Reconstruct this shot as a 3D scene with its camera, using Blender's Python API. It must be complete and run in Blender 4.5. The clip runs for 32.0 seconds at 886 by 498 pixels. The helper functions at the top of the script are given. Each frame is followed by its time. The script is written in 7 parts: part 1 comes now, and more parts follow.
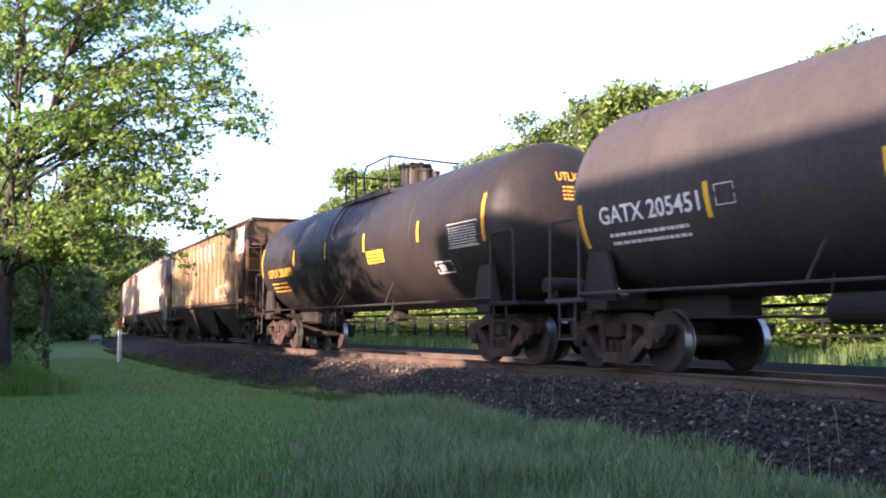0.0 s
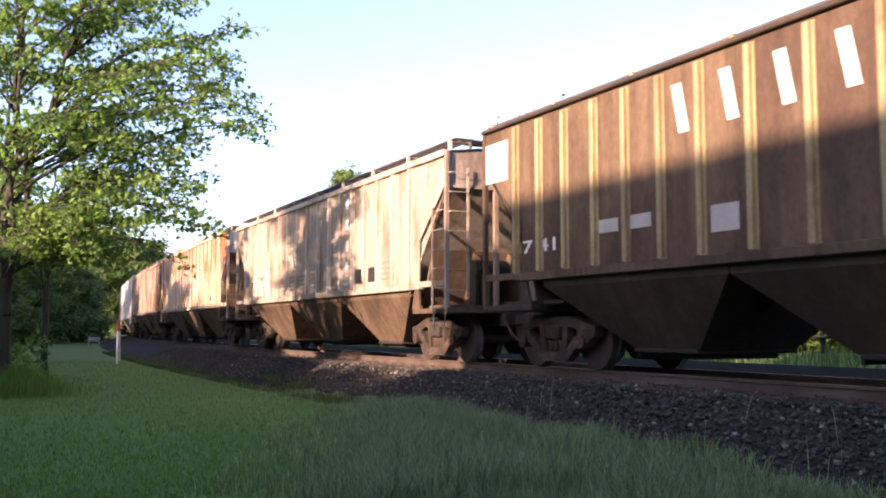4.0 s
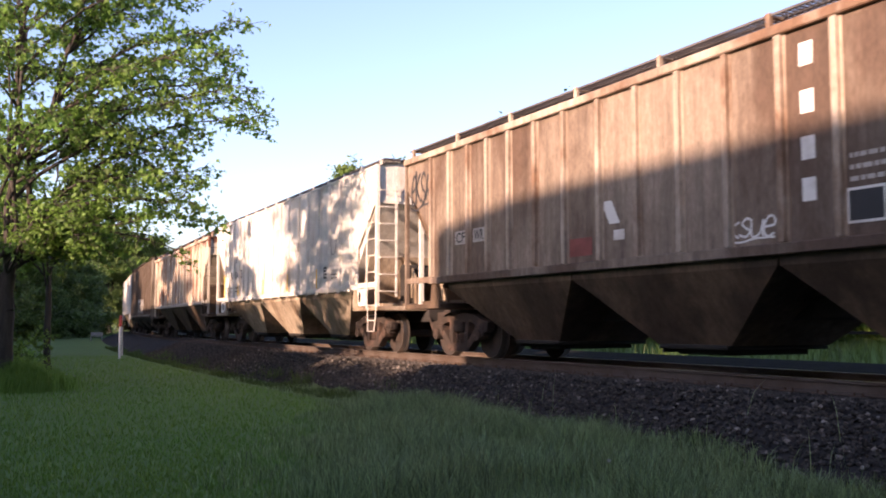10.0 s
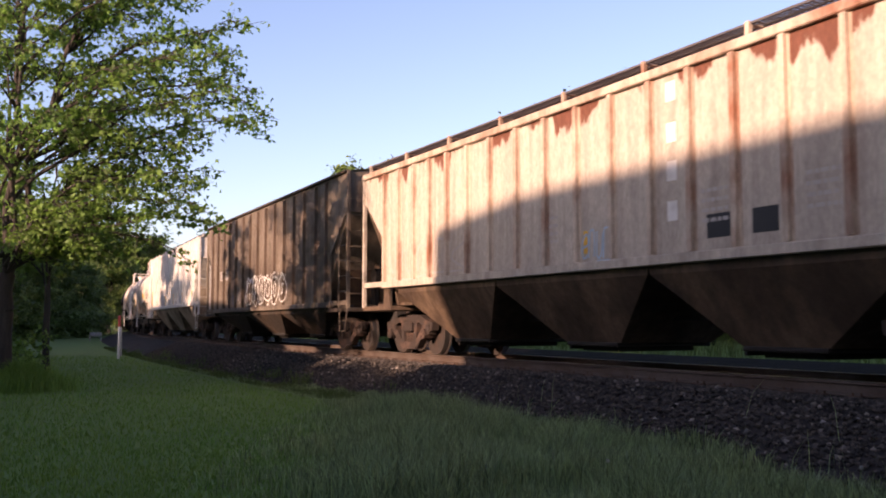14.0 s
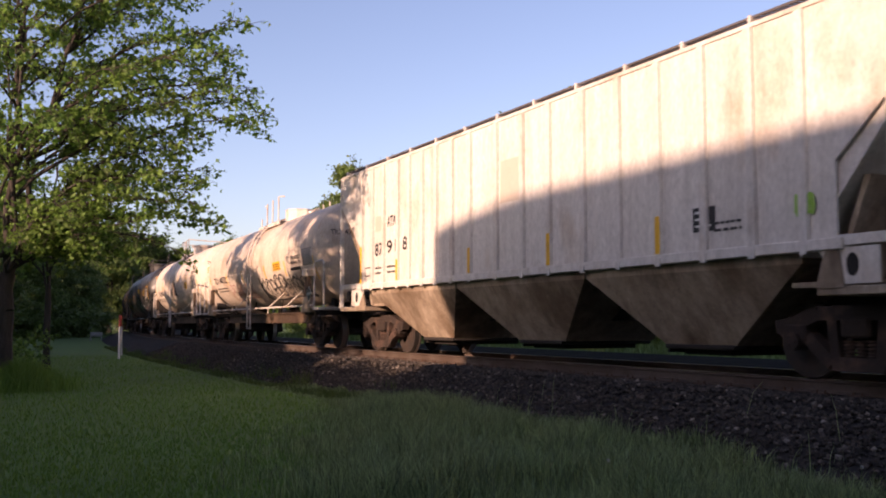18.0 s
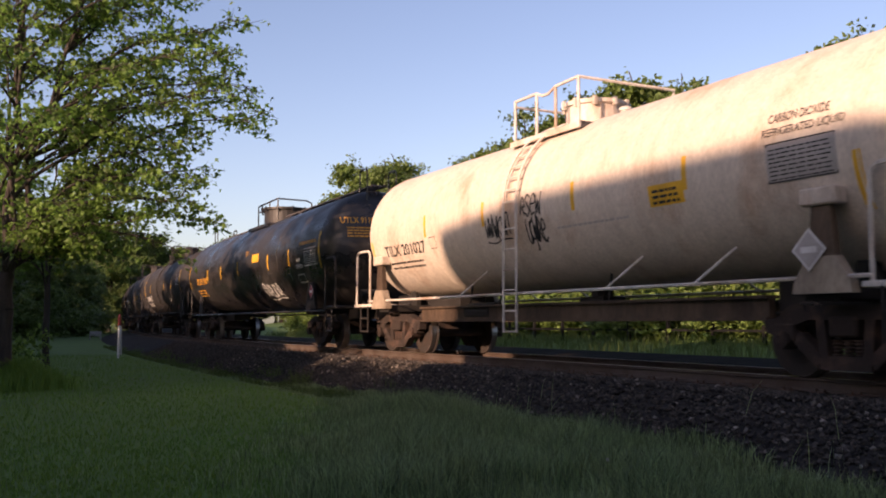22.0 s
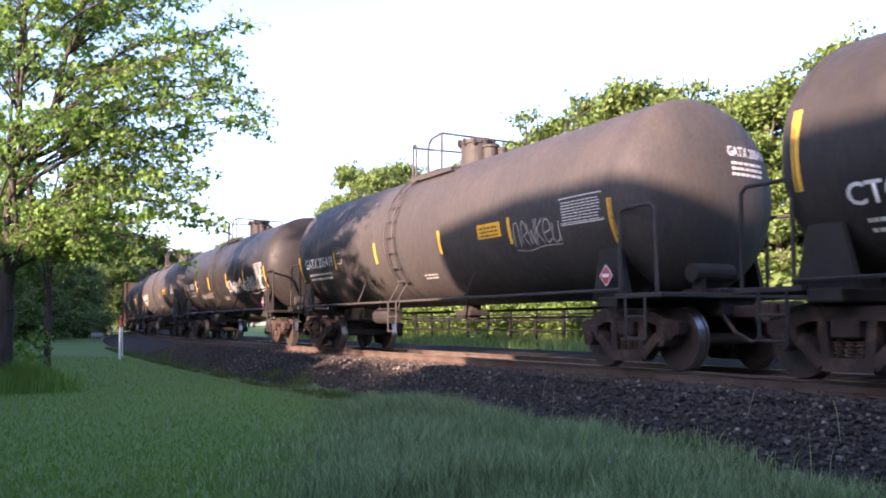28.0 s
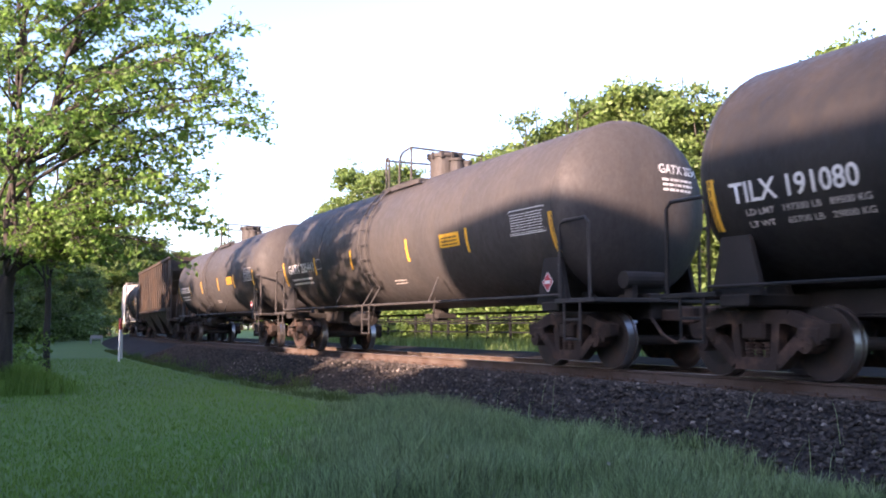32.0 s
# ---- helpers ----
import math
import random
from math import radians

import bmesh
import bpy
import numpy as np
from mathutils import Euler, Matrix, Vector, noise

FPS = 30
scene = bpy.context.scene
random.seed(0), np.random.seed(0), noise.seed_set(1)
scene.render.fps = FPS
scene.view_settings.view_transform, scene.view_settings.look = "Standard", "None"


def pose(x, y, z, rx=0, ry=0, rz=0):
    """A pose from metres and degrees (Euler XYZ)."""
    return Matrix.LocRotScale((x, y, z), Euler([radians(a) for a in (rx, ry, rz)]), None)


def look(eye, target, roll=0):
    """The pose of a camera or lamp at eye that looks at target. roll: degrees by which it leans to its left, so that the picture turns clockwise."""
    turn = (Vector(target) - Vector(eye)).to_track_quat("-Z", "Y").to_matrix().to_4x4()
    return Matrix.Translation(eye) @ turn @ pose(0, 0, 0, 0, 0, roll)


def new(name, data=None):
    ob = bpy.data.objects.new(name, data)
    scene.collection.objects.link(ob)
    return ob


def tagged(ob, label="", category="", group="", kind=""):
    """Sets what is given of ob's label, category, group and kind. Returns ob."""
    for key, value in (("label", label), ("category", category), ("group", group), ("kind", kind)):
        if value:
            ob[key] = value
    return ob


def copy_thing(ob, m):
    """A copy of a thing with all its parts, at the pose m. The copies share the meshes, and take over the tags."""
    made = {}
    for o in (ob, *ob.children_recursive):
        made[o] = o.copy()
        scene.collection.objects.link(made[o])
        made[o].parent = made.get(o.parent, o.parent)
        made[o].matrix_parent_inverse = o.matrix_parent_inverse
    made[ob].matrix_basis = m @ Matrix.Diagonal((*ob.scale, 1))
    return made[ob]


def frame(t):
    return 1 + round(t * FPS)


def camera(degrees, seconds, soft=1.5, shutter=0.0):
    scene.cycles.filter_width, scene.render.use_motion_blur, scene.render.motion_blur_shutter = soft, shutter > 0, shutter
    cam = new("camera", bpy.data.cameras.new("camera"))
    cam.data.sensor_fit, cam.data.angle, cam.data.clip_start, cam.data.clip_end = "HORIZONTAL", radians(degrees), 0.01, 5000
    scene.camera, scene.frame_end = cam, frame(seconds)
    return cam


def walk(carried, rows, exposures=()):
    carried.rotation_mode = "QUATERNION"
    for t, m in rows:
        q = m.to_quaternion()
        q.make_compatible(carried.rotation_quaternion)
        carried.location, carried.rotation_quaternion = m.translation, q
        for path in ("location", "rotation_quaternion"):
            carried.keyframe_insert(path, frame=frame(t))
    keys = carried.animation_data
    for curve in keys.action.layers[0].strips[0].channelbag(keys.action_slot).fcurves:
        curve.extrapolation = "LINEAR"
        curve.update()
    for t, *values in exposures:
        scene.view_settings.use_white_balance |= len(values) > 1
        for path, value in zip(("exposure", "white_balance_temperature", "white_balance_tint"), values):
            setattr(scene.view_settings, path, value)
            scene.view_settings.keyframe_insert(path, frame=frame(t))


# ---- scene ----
# The camera stands on a tripod beside a railway track and sways by a hair.
# The track runs along X; its rail tops lie at z = 0, its centre line at y = 0.
FOV, YAW, PITCH = 49.47, 26.72, 4.507
EYE = (0.0, -10.177, 0.663)
cam = camera(FOV, 32.0, soft=1.9, shutter=0.15)
# seconds, sway to the side and up in thousandths of the picture's focal length
SWAY = [(0, 0.0, 2.4), (1, -0.5, 3.0), (2, -0.6, 4.4), (3, -1.1, 5.2), (3.5, -1.1, 5.0), (5.5, -0.9, 1.8), (6.5, -0.6, 0.3),
        (8, 0.0, -0.9), (10, 1.1, -0.6), (11, 1.4, 0.0), (12, 0.9, 0.0), (13, 0.0, 0.0), (14.5, 0.3, -0.6), (17, 0.9, -0.9),
        (19, 0.0, -0.6), (20, -0.9, -0.9), (22, 0.0, -1.5), (23, 0.0, -0.9), (24, 0.3, 1.2), (25, 0.0, 2.4), (27.5, 1.2, 0.0),
        (29, 1.7, 0.3), (30, 1.4, 1.2), (32, 0.9, 2.4)]


def view(side, up):
    a, e = radians(YAW) - side / 1000, radians(PITCH) + up / 1000
    way = Vector((-math.cos(a) * math.cos(e), math.sin(a) * math.cos(e), math.sin(e)))
    return look(EYE, Vector(EYE) + way)


# exposure in stops as the camera answers to dark and pale cars
EXPOSURE = [(0, 2.25), (2, 2.2), (3.5, 1.95), (5.5, 1.55), (7, 1.45), (9, 1.42), (10, 1.45), (11, 0.92), (12, 0.7), (13, 0.78), (14, 1.0),
            (16.5, 1.15), (17, 1.05), (18, 0.66), (19, 0.56), (20, 0.62), (21, 0.62), (22, 0.62), (23, 1.25), (24, 1.95), (25, 2.2), (27.5, 2.25), (32, 2.25)]
# its white balance drifts as well: seconds, temperature, tint
BALANCE = [(0, 6700, 31), (2, 6700, 30), (3, 6950, 30), (5.5, 7500, 31), (7, 7600, 31), (9, 7150, 31), (10, 7300, 31), (11, 7600, 34), (13, 7850, 36), (14.5, 7450, 36), (17, 7450, 34), (18, 7750, 37),
           (19, 7750, 36), (20, 7900, 33), (22, 7900, 33), (23, 8200, 34), (24, 7500, 35), (25, 6900, 30), (27.5, 6750, 32), (32, 6750, 32)]


def between(rows, t, k):
    """The value in column k of the rows at time t."""
    for a, b in zip(rows, rows[1:]):
        if t <= b[0]:
            return a[k] + (b[k] - a[k]) * (t - a[0]) / (b[0] - a[0])
    return rows[-1][k]


TIMES = sorted({r[0] for r in EXPOSURE} | {r[0] for r in BALANCE})
walk(cam, [(t, view(a, b)) for t, a, b in SWAY], [(t, between(EXPOSURE, t, 1), between(BALANCE, t, 1), between(BALANCE, t, 2)) for t in TIMES])

# ---- light: a low evening sun behind the camera ----
SUN_WAY = Vector((-0.371, 0.928, 0.0)).normalized()   # the way that the light travels, level
SUN_UP = radians(16.5)
world = bpy.data.worlds.new("sky")
scene.world = world
world.use_nodes = True
wn = world.node_tree.nodes
sky = wn.new("ShaderNodeTexSky")
sky.sky_type, sky.sun_disc = "NISHITA", False
sky.sun_elevation = SUN_UP
sky.sun_rotation = math.atan2(-SUN_WAY.x, -SUN_WAY.y)
sky.air_density, sky.dust_density, sky.ozone_density = 0.95, 1.2, 3.0
wn["Background"].inputs["Strength"].default_value = 0.145
world.node_tree.links.new(sky.outputs[0], wn["Background"].inputs["Color"])
sun = new("sun", bpy.data.lights.new("sun", "SUN"))
sun.data.energy, sun.data.angle, sun.data.color = 5.0, radians(1.0), (1.0, 0.80, 0.60)
travel = Vector((SUN_WAY.x * math.cos(SUN_UP), SUN_WAY.y * math.cos(SUN_UP), -math.sin(SUN_UP)))
sun.matrix_world = look((-30, -60, 40), Vector((-30, -60, 40)) + travel)


# ---- tools ----
RNG = random.Random(7)


def mesh_of(name, bm, material, smooth=False):
    me = bpy.data.meshes.new(name)
    bm.normal_update()
    bm.to_mesh(me)
    bm.free()
    for m in material if isinstance(material, (list, tuple)) else [material]:
        me.materials.append(m)
    if smooth:
        for p in me.polygons:
            p.use_smooth = True
    return me


def part(name, bm, material, parent=None, label="", smooth=False, at=None):
    """One mesh object under a thing or a part, from a bmesh or from a mesh that alike parts share."""
    me = bm if isinstance(bm, bpy.types.Mesh) else mesh_of(name, bm, material, smooth)
    ob = new(name, me)
    if parent is not None:
        ob.parent = parent
    if at is not None:
        ob.matrix_basis = at
    if label:
        tagged(ob, label)
    return ob


def box(bm, x0, x1, y0, y1, z0, z1, bevel=0.0):
    vs = [bm.verts.new((x, y, z)) for x in (x0, x1) for y in (y0, y1) for z in (z0, z1)]
    fs = [bm.faces.new([vs[i] for i in f]) for f in ((0, 1, 3, 2), (4, 6, 7, 5), (0, 4, 5, 1), (2, 3, 7, 6), (0, 2, 6, 4), (1, 5, 7, 3))]
    if bevel:
        es = list({e for f in fs for e in f.edges})
        bmesh.ops.bevel(bm, geom=es, offset=bevel, segments=1, affect="EDGES", profile=0.6)
    return vs


def rod(bm, p, q, r, n=8, r2=None, caps=True):
    """A round bar from p to q."""
    p, q = Vector(p), Vector(q)
    z = (q - p).normalized()
    x = z.orthogonal().normalized()
    y = z.cross(x)
    r2 = r if r2 is None else r2
    rings = []
    for c, rr in ((p, r), (q, r2)):
        rings.append([bm.verts.new(c + (x * math.cos(2 * math.pi * i / n) + y * math.sin(2 * math.pi * i / n)) * rr) for i in range(n)])
    for i in range(n):
        j = (i + 1) % n
        bm.faces.new((rings[0][i], rings[0][j], rings[1][j], rings[1][i]))
    if caps:
        bm.faces.new(rings[0][::-1])
        bm.faces.new(rings[1])


def pipe(bm, points, r, n=6):
    """A bent bar through several points."""
    pts = [Vector(p) for p in points]
    rings = []
    ref = None
    for i, p in enumerate(pts):
        d = (pts[min(i + 1, len(pts) - 1)] - pts[max(i - 1, 0)]).normalized()
        x = d.orthogonal().normalized() if ref is None else (ref - d * ref.dot(d)).normalized()
        ref = x
        y = d.cross(x)
        rings.append([bm.verts.new(p + (x * math.cos(2 * math.pi * k / n) + y * math.sin(2 * math.pi * k / n)) * r) for k in range(n)])
    for a, b in zip(rings, rings[1:]):
        for k in range(n):
            m = (k + 1) % n
            bm.faces.new((a[k], a[m], b[m], b[k]))
    bm.faces.new(rings[0][::-1])
    bm.faces.new(rings[-1])


def prism(bm, outline, y0, y1):
    """A plate with an outline in x and z, between two values of y."""
    a = [bm.verts.new((x, y0, z)) for x, z in outline]
    b = [bm.verts.new((x, y1, z)) for x, z in outline]
    n = len(outline)
    for i in range(n):
        j = (i + 1) % n
        bm.faces.new((a[i], b[i], b[j], a[j]))
    bm.faces.new(a)
    bm.faces.new(b[::-1])
    bmesh.ops.recalc_face_normals(bm, faces=bm.faces[:])


def turned(bm, profile, n, axis="x", at=(0, 0, 0)):
    """A body of revolution; profile: (place along the axis, radius)."""
    rings = []
    for s, r in profile:
        ring = []
        for k in range(n):
            c, d = r * math.cos(2 * math.pi * k / n), r * math.sin(2 * math.pi * k / n)
            p = {"x": (s, c, d), "y": (c, s, d), "z": (c, d, s)}[axis]
            ring.append(bm.verts.new(Vector(p) + Vector(at)))
        rings.append(ring)
    new_faces = []
    for a, b in zip(rings, rings[1:]):
        for k in range(n):
            m = (k + 1) % n
            new_faces.append(bm.faces.new((a[k], a[m], b[m], b[k])))
    new_faces.append(bm.faces.new(rings[0][::-1]))
    new_faces.append(bm.faces.new(rings[-1]))
    bmesh.ops.recalc_face_normals(bm, faces=new_faces)


def thing(name, label, category, group="", m=None, kind=""):
    ob = tagged(new(name), label, category, group, kind)
    ob.empty_display_size = 0.3
    if m is not None:
        ob.matrix_basis = m
    return ob


# ---- materials ----
def mat(name, colour, rough=0.7, metal=0.0, vary=0.25, size=3.0, bump=0.3, second=None, mix=0.5, grain=40.0, stretch=(1, 1, 1), spec=0.5, by_object=0.0, by_island=0.0):
    """Base colour with two scales of variation, a second colour in patches, and fine relief."""
    m = bpy.data.materials.new(name)
    m.use_nodes = True
    n, l = m.node_tree.nodes, m.node_tree.links
    b = n["Principled BSDF"]
    b.inputs["Roughness"].default_value, b.inputs["Metallic"].default_value = rough, metal
    b.inputs["Specular IOR Level"].default_value = spec
    tc = n.new("ShaderNodeTexCoord")
    mp = n.new("ShaderNodeMapping")
    mp.inputs["Scale"].default_value = stretch
    l.new(tc.outputs["Object"], mp.inputs["Vector"])
    big, fine = n.new("ShaderNodeTexNoise"), n.new("ShaderNodeTexNoise")
    big.inputs["Scale"].default_value, big.inputs["Detail"].default_value = size, 5
    fine.inputs["Scale"].default_value, fine.inputs["Detail"].default_value = grain, 4
    l.new(mp.outputs[0], big.inputs["Vector"])
    l.new(tc.outputs["Object"], fine.inputs["Vector"])
    ramp = n.new("ShaderNodeValToRGB")
    ramp.color_ramp.elements[0].position, ramp.color_ramp.elements[1].position = 0.5 - 0.14, 0.5 + 0.14
    c2 = second or tuple(c * (1 - vary) for c in colour)
    ramp.color_ramp.elements[0].color = (*c2, 1)
    ramp.color_ramp.elements[1].color = (*colour, 1)
    if second:
        ramp.color_ramp.elements[0].position, ramp.color_ramp.elements[1].position = mix - 0.1, mix + 0.1
    l.new(big.outputs["Fac"], ramp.inputs["Fac"])
    hsv = n.new("ShaderNodeHueSaturation")
    val = n.new("ShaderNodeMapRange")
    val.inputs["To Min"].default_value, val.inputs["To Max"].default_value = 1 - vary, 1 + vary
    l.new(fine.outputs["Fac"], val.inputs["Value"])
    out = val.outputs[0]
    if by_object or by_island:
        src = n.new("ShaderNodeObjectInfo" if by_object else "ShaderNodeNewGeometry")
        rnd = n.new("ShaderNodeMapRange")
        k = by_object or by_island
        rnd.inputs["To Min"].default_value, rnd.inputs["To Max"].default_value = 1 - k, 1 + k
        l.new(src.outputs["Random" if by_object else "Random Per Island"], rnd.inputs["Value"])
        mul = n.new("ShaderNodeMath")
        mul.operation = "MULTIPLY"
        l.new(out, mul.inputs[0])
        l.new(rnd.outputs[0], mul.inputs[1])
        out = mul.outputs[0]
    l.new(out, hsv.inputs["Value"])
    l.new(ramp.outputs["Color"], hsv.inputs["Color"])
    l.new(hsv.outputs[0], b.inputs["Base Color"])
    if bump:
        bp = n.new("ShaderNodeBump")
        bp.inputs["Strength"].default_value, bp.inputs["Distance"].default_value = bump, 0.01
        l.new(fine.outputs["Fac"], bp.inputs["Height"])
        l.new(bp.outputs[0], b.inputs["Normal"])
    return m


def leaf_mat(name, colour, vary=0.35, glow=0.35, rough=0.55, patch=0.5):
    """Thin leaves that let light through; each leaf has its own shade."""
    m = bpy.data.materials.new(name)
    m.use_nodes = True
    n, l = m.node_tree.nodes, m.node_tree.links
    b = n["Principled BSDF"]
    b.inputs["Roughness"].default_value = rough
    geo = n.new("ShaderNodeNewGeometry")
    tc = n.new("ShaderNodeTexCoord")
    big = n.new("ShaderNodeTexNoise")
    big.inputs["Scale"].default_value = patch
    l.new(tc.outputs["Object"], big.inputs["Vector"])
    rnd, hue = n.new("ShaderNodeMapRange"), n.new("ShaderNodeMapRange")
    rnd.inputs["To Min"].default_value, rnd.inputs["To Max"].default_value = 1 - vary, 1 + vary
    hue.inputs["To Min"].default_value, hue.inputs["To Max"].default_value = 0.47, 0.525
    l.new(geo.outputs["Random Per Island"], rnd.inputs["Value"])
    l.new(big.outputs["Fac"], hue.inputs["Value"])
    hsv = n.new("ShaderNodeHueSaturation")
    hsv.inputs["Color"].default_value = (*colour, 1)
    l.new(rnd.outputs[0], hsv.inputs["Value"])
    l.new(hue.outputs[0], hsv.inputs["Hue"])
    l.new(hsv.outputs[0], b.inputs["Base Color"])
    tr = n.new("ShaderNodeBsdfTranslucent")
    l.new(hsv.outputs[0], tr.inputs["Color"])
    mx = n.new("ShaderNodeMixShader")
    mx.inputs[0].default_value = glow
    l.new(b.outputs[0], mx.inputs[1])
    l.new(tr.outputs[0], mx.inputs[2])
    l.new(mx.outputs[0], n["Material Output"].inputs["Surface"])
    return m


# ---- the track and the ground ----
BEND_AT, BEND_R, LOW = -17.64, 574.2, -0.75


def along(s, side=0.0):
    """The place and the heading (degrees) at s metres along the track, side metres to its far side."""
    a = max(BEND_AT - s, 0.0) / BEND_R
    x = BEND_AT - BEND_R * math.sin(a) if s < BEND_AT else s
    y = BEND_R * (1 - math.cos(a))
    return x + side * math.sin(a), y + side * math.cos(a), -math.degrees(a)


M_GRAVEL = mat("ballast_bed", (0.042, 0.038, 0.036), 0.95, vary=0.45, size=1.2, bump=1.0, grain=22, second=(0.028, 0.025, 0.024), mix=0.45, spec=0.1)
M_SHADED_SHOULDER = mat("shaded_shoulder", (0.022, 0.020, 0.019), 0.95, vary=0.4, size=1.5, bump=1.0, grain=25, spec=0.08)
M_STONE = mat("ballast_stone", (0.072, 0.061, 0.054), 0.9, vary=0.3, size=6, bump=0.5, grain=60, by_island=0.55, spec=0.25)
M_RAIL = mat("rusty_rail", (0.10, 0.075, 0.061), 0.8, 0.2, vary=0.3, size=2, bump=0.3, second=(0.07, 0.045, 0.033), mix=0.5)
M_RAILTOP = mat("polished_rail", (0.55, 0.53, 0.50), 0.28, 1.0, vary=0.1, size=2, bump=0.05)
M_TIE = mat("weathered_tie", (0.10, 0.078, 0.062), 0.95, vary=0.4, size=5, bump=0.9, grain=30, stretch=(3, 0.4, 3), by_object=0.3)
M_PLATE = mat("rusty_plate", (0.13, 0.075, 0.05), 0.8, 0.4, vary=0.3)
M_SOIL = mat("lawn_soil", (0.08, 0.155, 0.025), 0.95, vary=0.35, size=0.5, bump=1.0, grain=14, second=(0.07, 0.138, 0.023), mix=0.5)
M_GRASS = leaf_mat("tall_grass", (0.215, 0.305, 0.135), 0.7, 0.35, 0.36, 0.9)
M_VERGE = leaf_mat("verge_grass", (0.065, 0.11, 0.022), 0.4, 0.35)
M_LAWN = leaf_mat("mown_grass", (0.13, 0.255, 0.042), 0.14, 0.3, 0.7, 0.35)


def ground_height(x, y):
    """The lawn, the far verge and the foot of the embankment."""
    s, off = x, y
    if x < BEND_AT:
        dx = x - BEND_AT
        a = math.atan2(-dx, BEND_R - y)
        off = BEND_R - math.hypot(dx, BEND_R - y)
    n = noise.noise((x * 0.15, y * 0.15, 0.0)) * 0.07
    if off < 0:
        return LOW + n * min(1, max(0, (-off - 4) / 3))
    z = -0.3 + n
    if off > 10:
        z += min((off - 10) * 0.1, 9.0)
    if off > 40:
        z += min((off - 40) * 0.12, 30.0)
    return z


def build_ground():
    # one sheet, fine near the camera and coarse to the horizon
    xs = [-3000, -1500, -800, -500, -350] + [-260 + 6 * i for i in range(30)] + [-80 + 1.0 * i for i in range(100)] + [24, 30, 40, 60, 100, 200, 500, 1500, 3000]
    ys = [-3000, -1200, -500, -200, -100, -60, -40, -30, -24] + [-20 + 0.5 * i for i in range(32)] + [-4 + 1.0 * i for i in range(24)] + [22, 26, 32, 40, 50, 65, 80, 110, 150, 220, 350, 600, 1200, 3000]
    bm = bmesh.new()
    grid = [[bm.verts.new((x, y, ground_height(x, y) if abs(x) < 400 and abs(y) < 500 else -0.5)) for y in ys] for x in xs]
    for a, b in zip(grid, grid[1:]):
        for j in range(len(ys) - 1):
            bm.faces.new((a[j], b[j], b[j + 1], a[j + 1]))
    g = part("ground", bm, M_SOIL, smooth=True)
    return tagged(g, "grassy ground of a lawn and verge beside a railway", "ground", kind="structure")


def sweep(bm, section, s0, s1, step):
    """A band along the track with a section in (side, height), closed at both ends."""
    rings, s = [], s0
    n = int(math.ceil((s1 - s0) / step))
    for i in range(n + 1):
        s = s0 + (s1 - s0) * i / n
        ring = []
        for side, z in section:
            x, y, _ = along(s, side)
            ring.append(bm.verts.new((x, y, z)))
        rings.append(ring)
    k = len(section)
    for a, b in zip(rings, rings[1:]):
        for i in range(k):
            j = (i + 1) % k
            bm.faces.new((a[i], a[j], b[j], b[i]))
    bm.faces.new(rings[0])
    bm.faces.new(rings[-1][::-1])
    bmesh.ops.recalc_face_normals(bm, faces=bm.faces[:])


def build_track():
    bm = bmesh.new()
    sweep(bm, [(-3.45, LOW - 0.05), (-1.95, -0.22), (-1.3, -0.19), (1.3, -0.19), (2.6, -0.12), (4.2, -0.03), (5.0, -0.4), (5.2, -0.8), (5.2, -1.2), (-3.45, -1.2)], -420, 40, 4)
    bed = tagged(part("ballast_bed", bm, M_GRAVEL), "dark crushed stone ballast bed under the track", "ballast", kind="structure")
    for side in (-0.7525, 0.7525):
        bm = bmesh.new()
        sweep(bm, [(side - 0.075, -0.172), (side + 0.075, -0.172), (side + 0.075, -0.155), (side + 0.012, -0.135), (side + 0.010, -0.045), (side + 0.036, -0.036), (side + 0.036, -0.006),
                   (side + 0.03, -0.002), (side - 0.03, -0.002), (side - 0.036, -0.006), (side - 0.036, -0.036), (side - 0.010, -0.045), (side - 0.012, -0.135), (side - 0.075, -0.155)], -420, 40, 4)
        rail = tagged(part("rail", bm, M_RAIL), "rusty steel rail with a polished running surface", "rail", "rails of the track", kind="structure")
        bm = bmesh.new()
        sweep(bm, [(side - 0.026, -0.0015), (side + 0.026, -0.0015), (side + 0.024, 0.001), (side - 0.024, 0.001)], -420, 40, 4)
        part("running_surface", bm, M_RAILTOP, rail, "polished steel running surface")
    # ties, each a beam of its own under the bed's crown
    bm = bmesh.new()
    box(bm, -0.115, 0.115, -1.3, 1.3, -0.34, -0.172, 0.012)
    tie = mesh_of("tie", bm, M_TIE)
    bm = bmesh.new()
    for side in (-0.7525, 0.7525):
        box(bm, -0.095, 0.095, side - 0.17, side + 0.17, -0.1735, -0.163)
        for dx in (-0.06, 0.06):
            for dy in (-0.095, 0.095):
                rod(bm, (dx, side + dy, -0.165), (dx, side + dy, -0.128), 0.013, 6)
    plate = mesh_of("tie_plates", bm, M_PLATE)
    for i in range(150):
        s = -72 + 0.53 * i
        x, y, a = along(s)
        t = part("tie", tie, M_TIE, bed, at=pose(x, y, 0, 0, 0, a + RNG.uniform(-1.2, 1.2)))
        part("tie_plate", plate, M_PLATE, t)


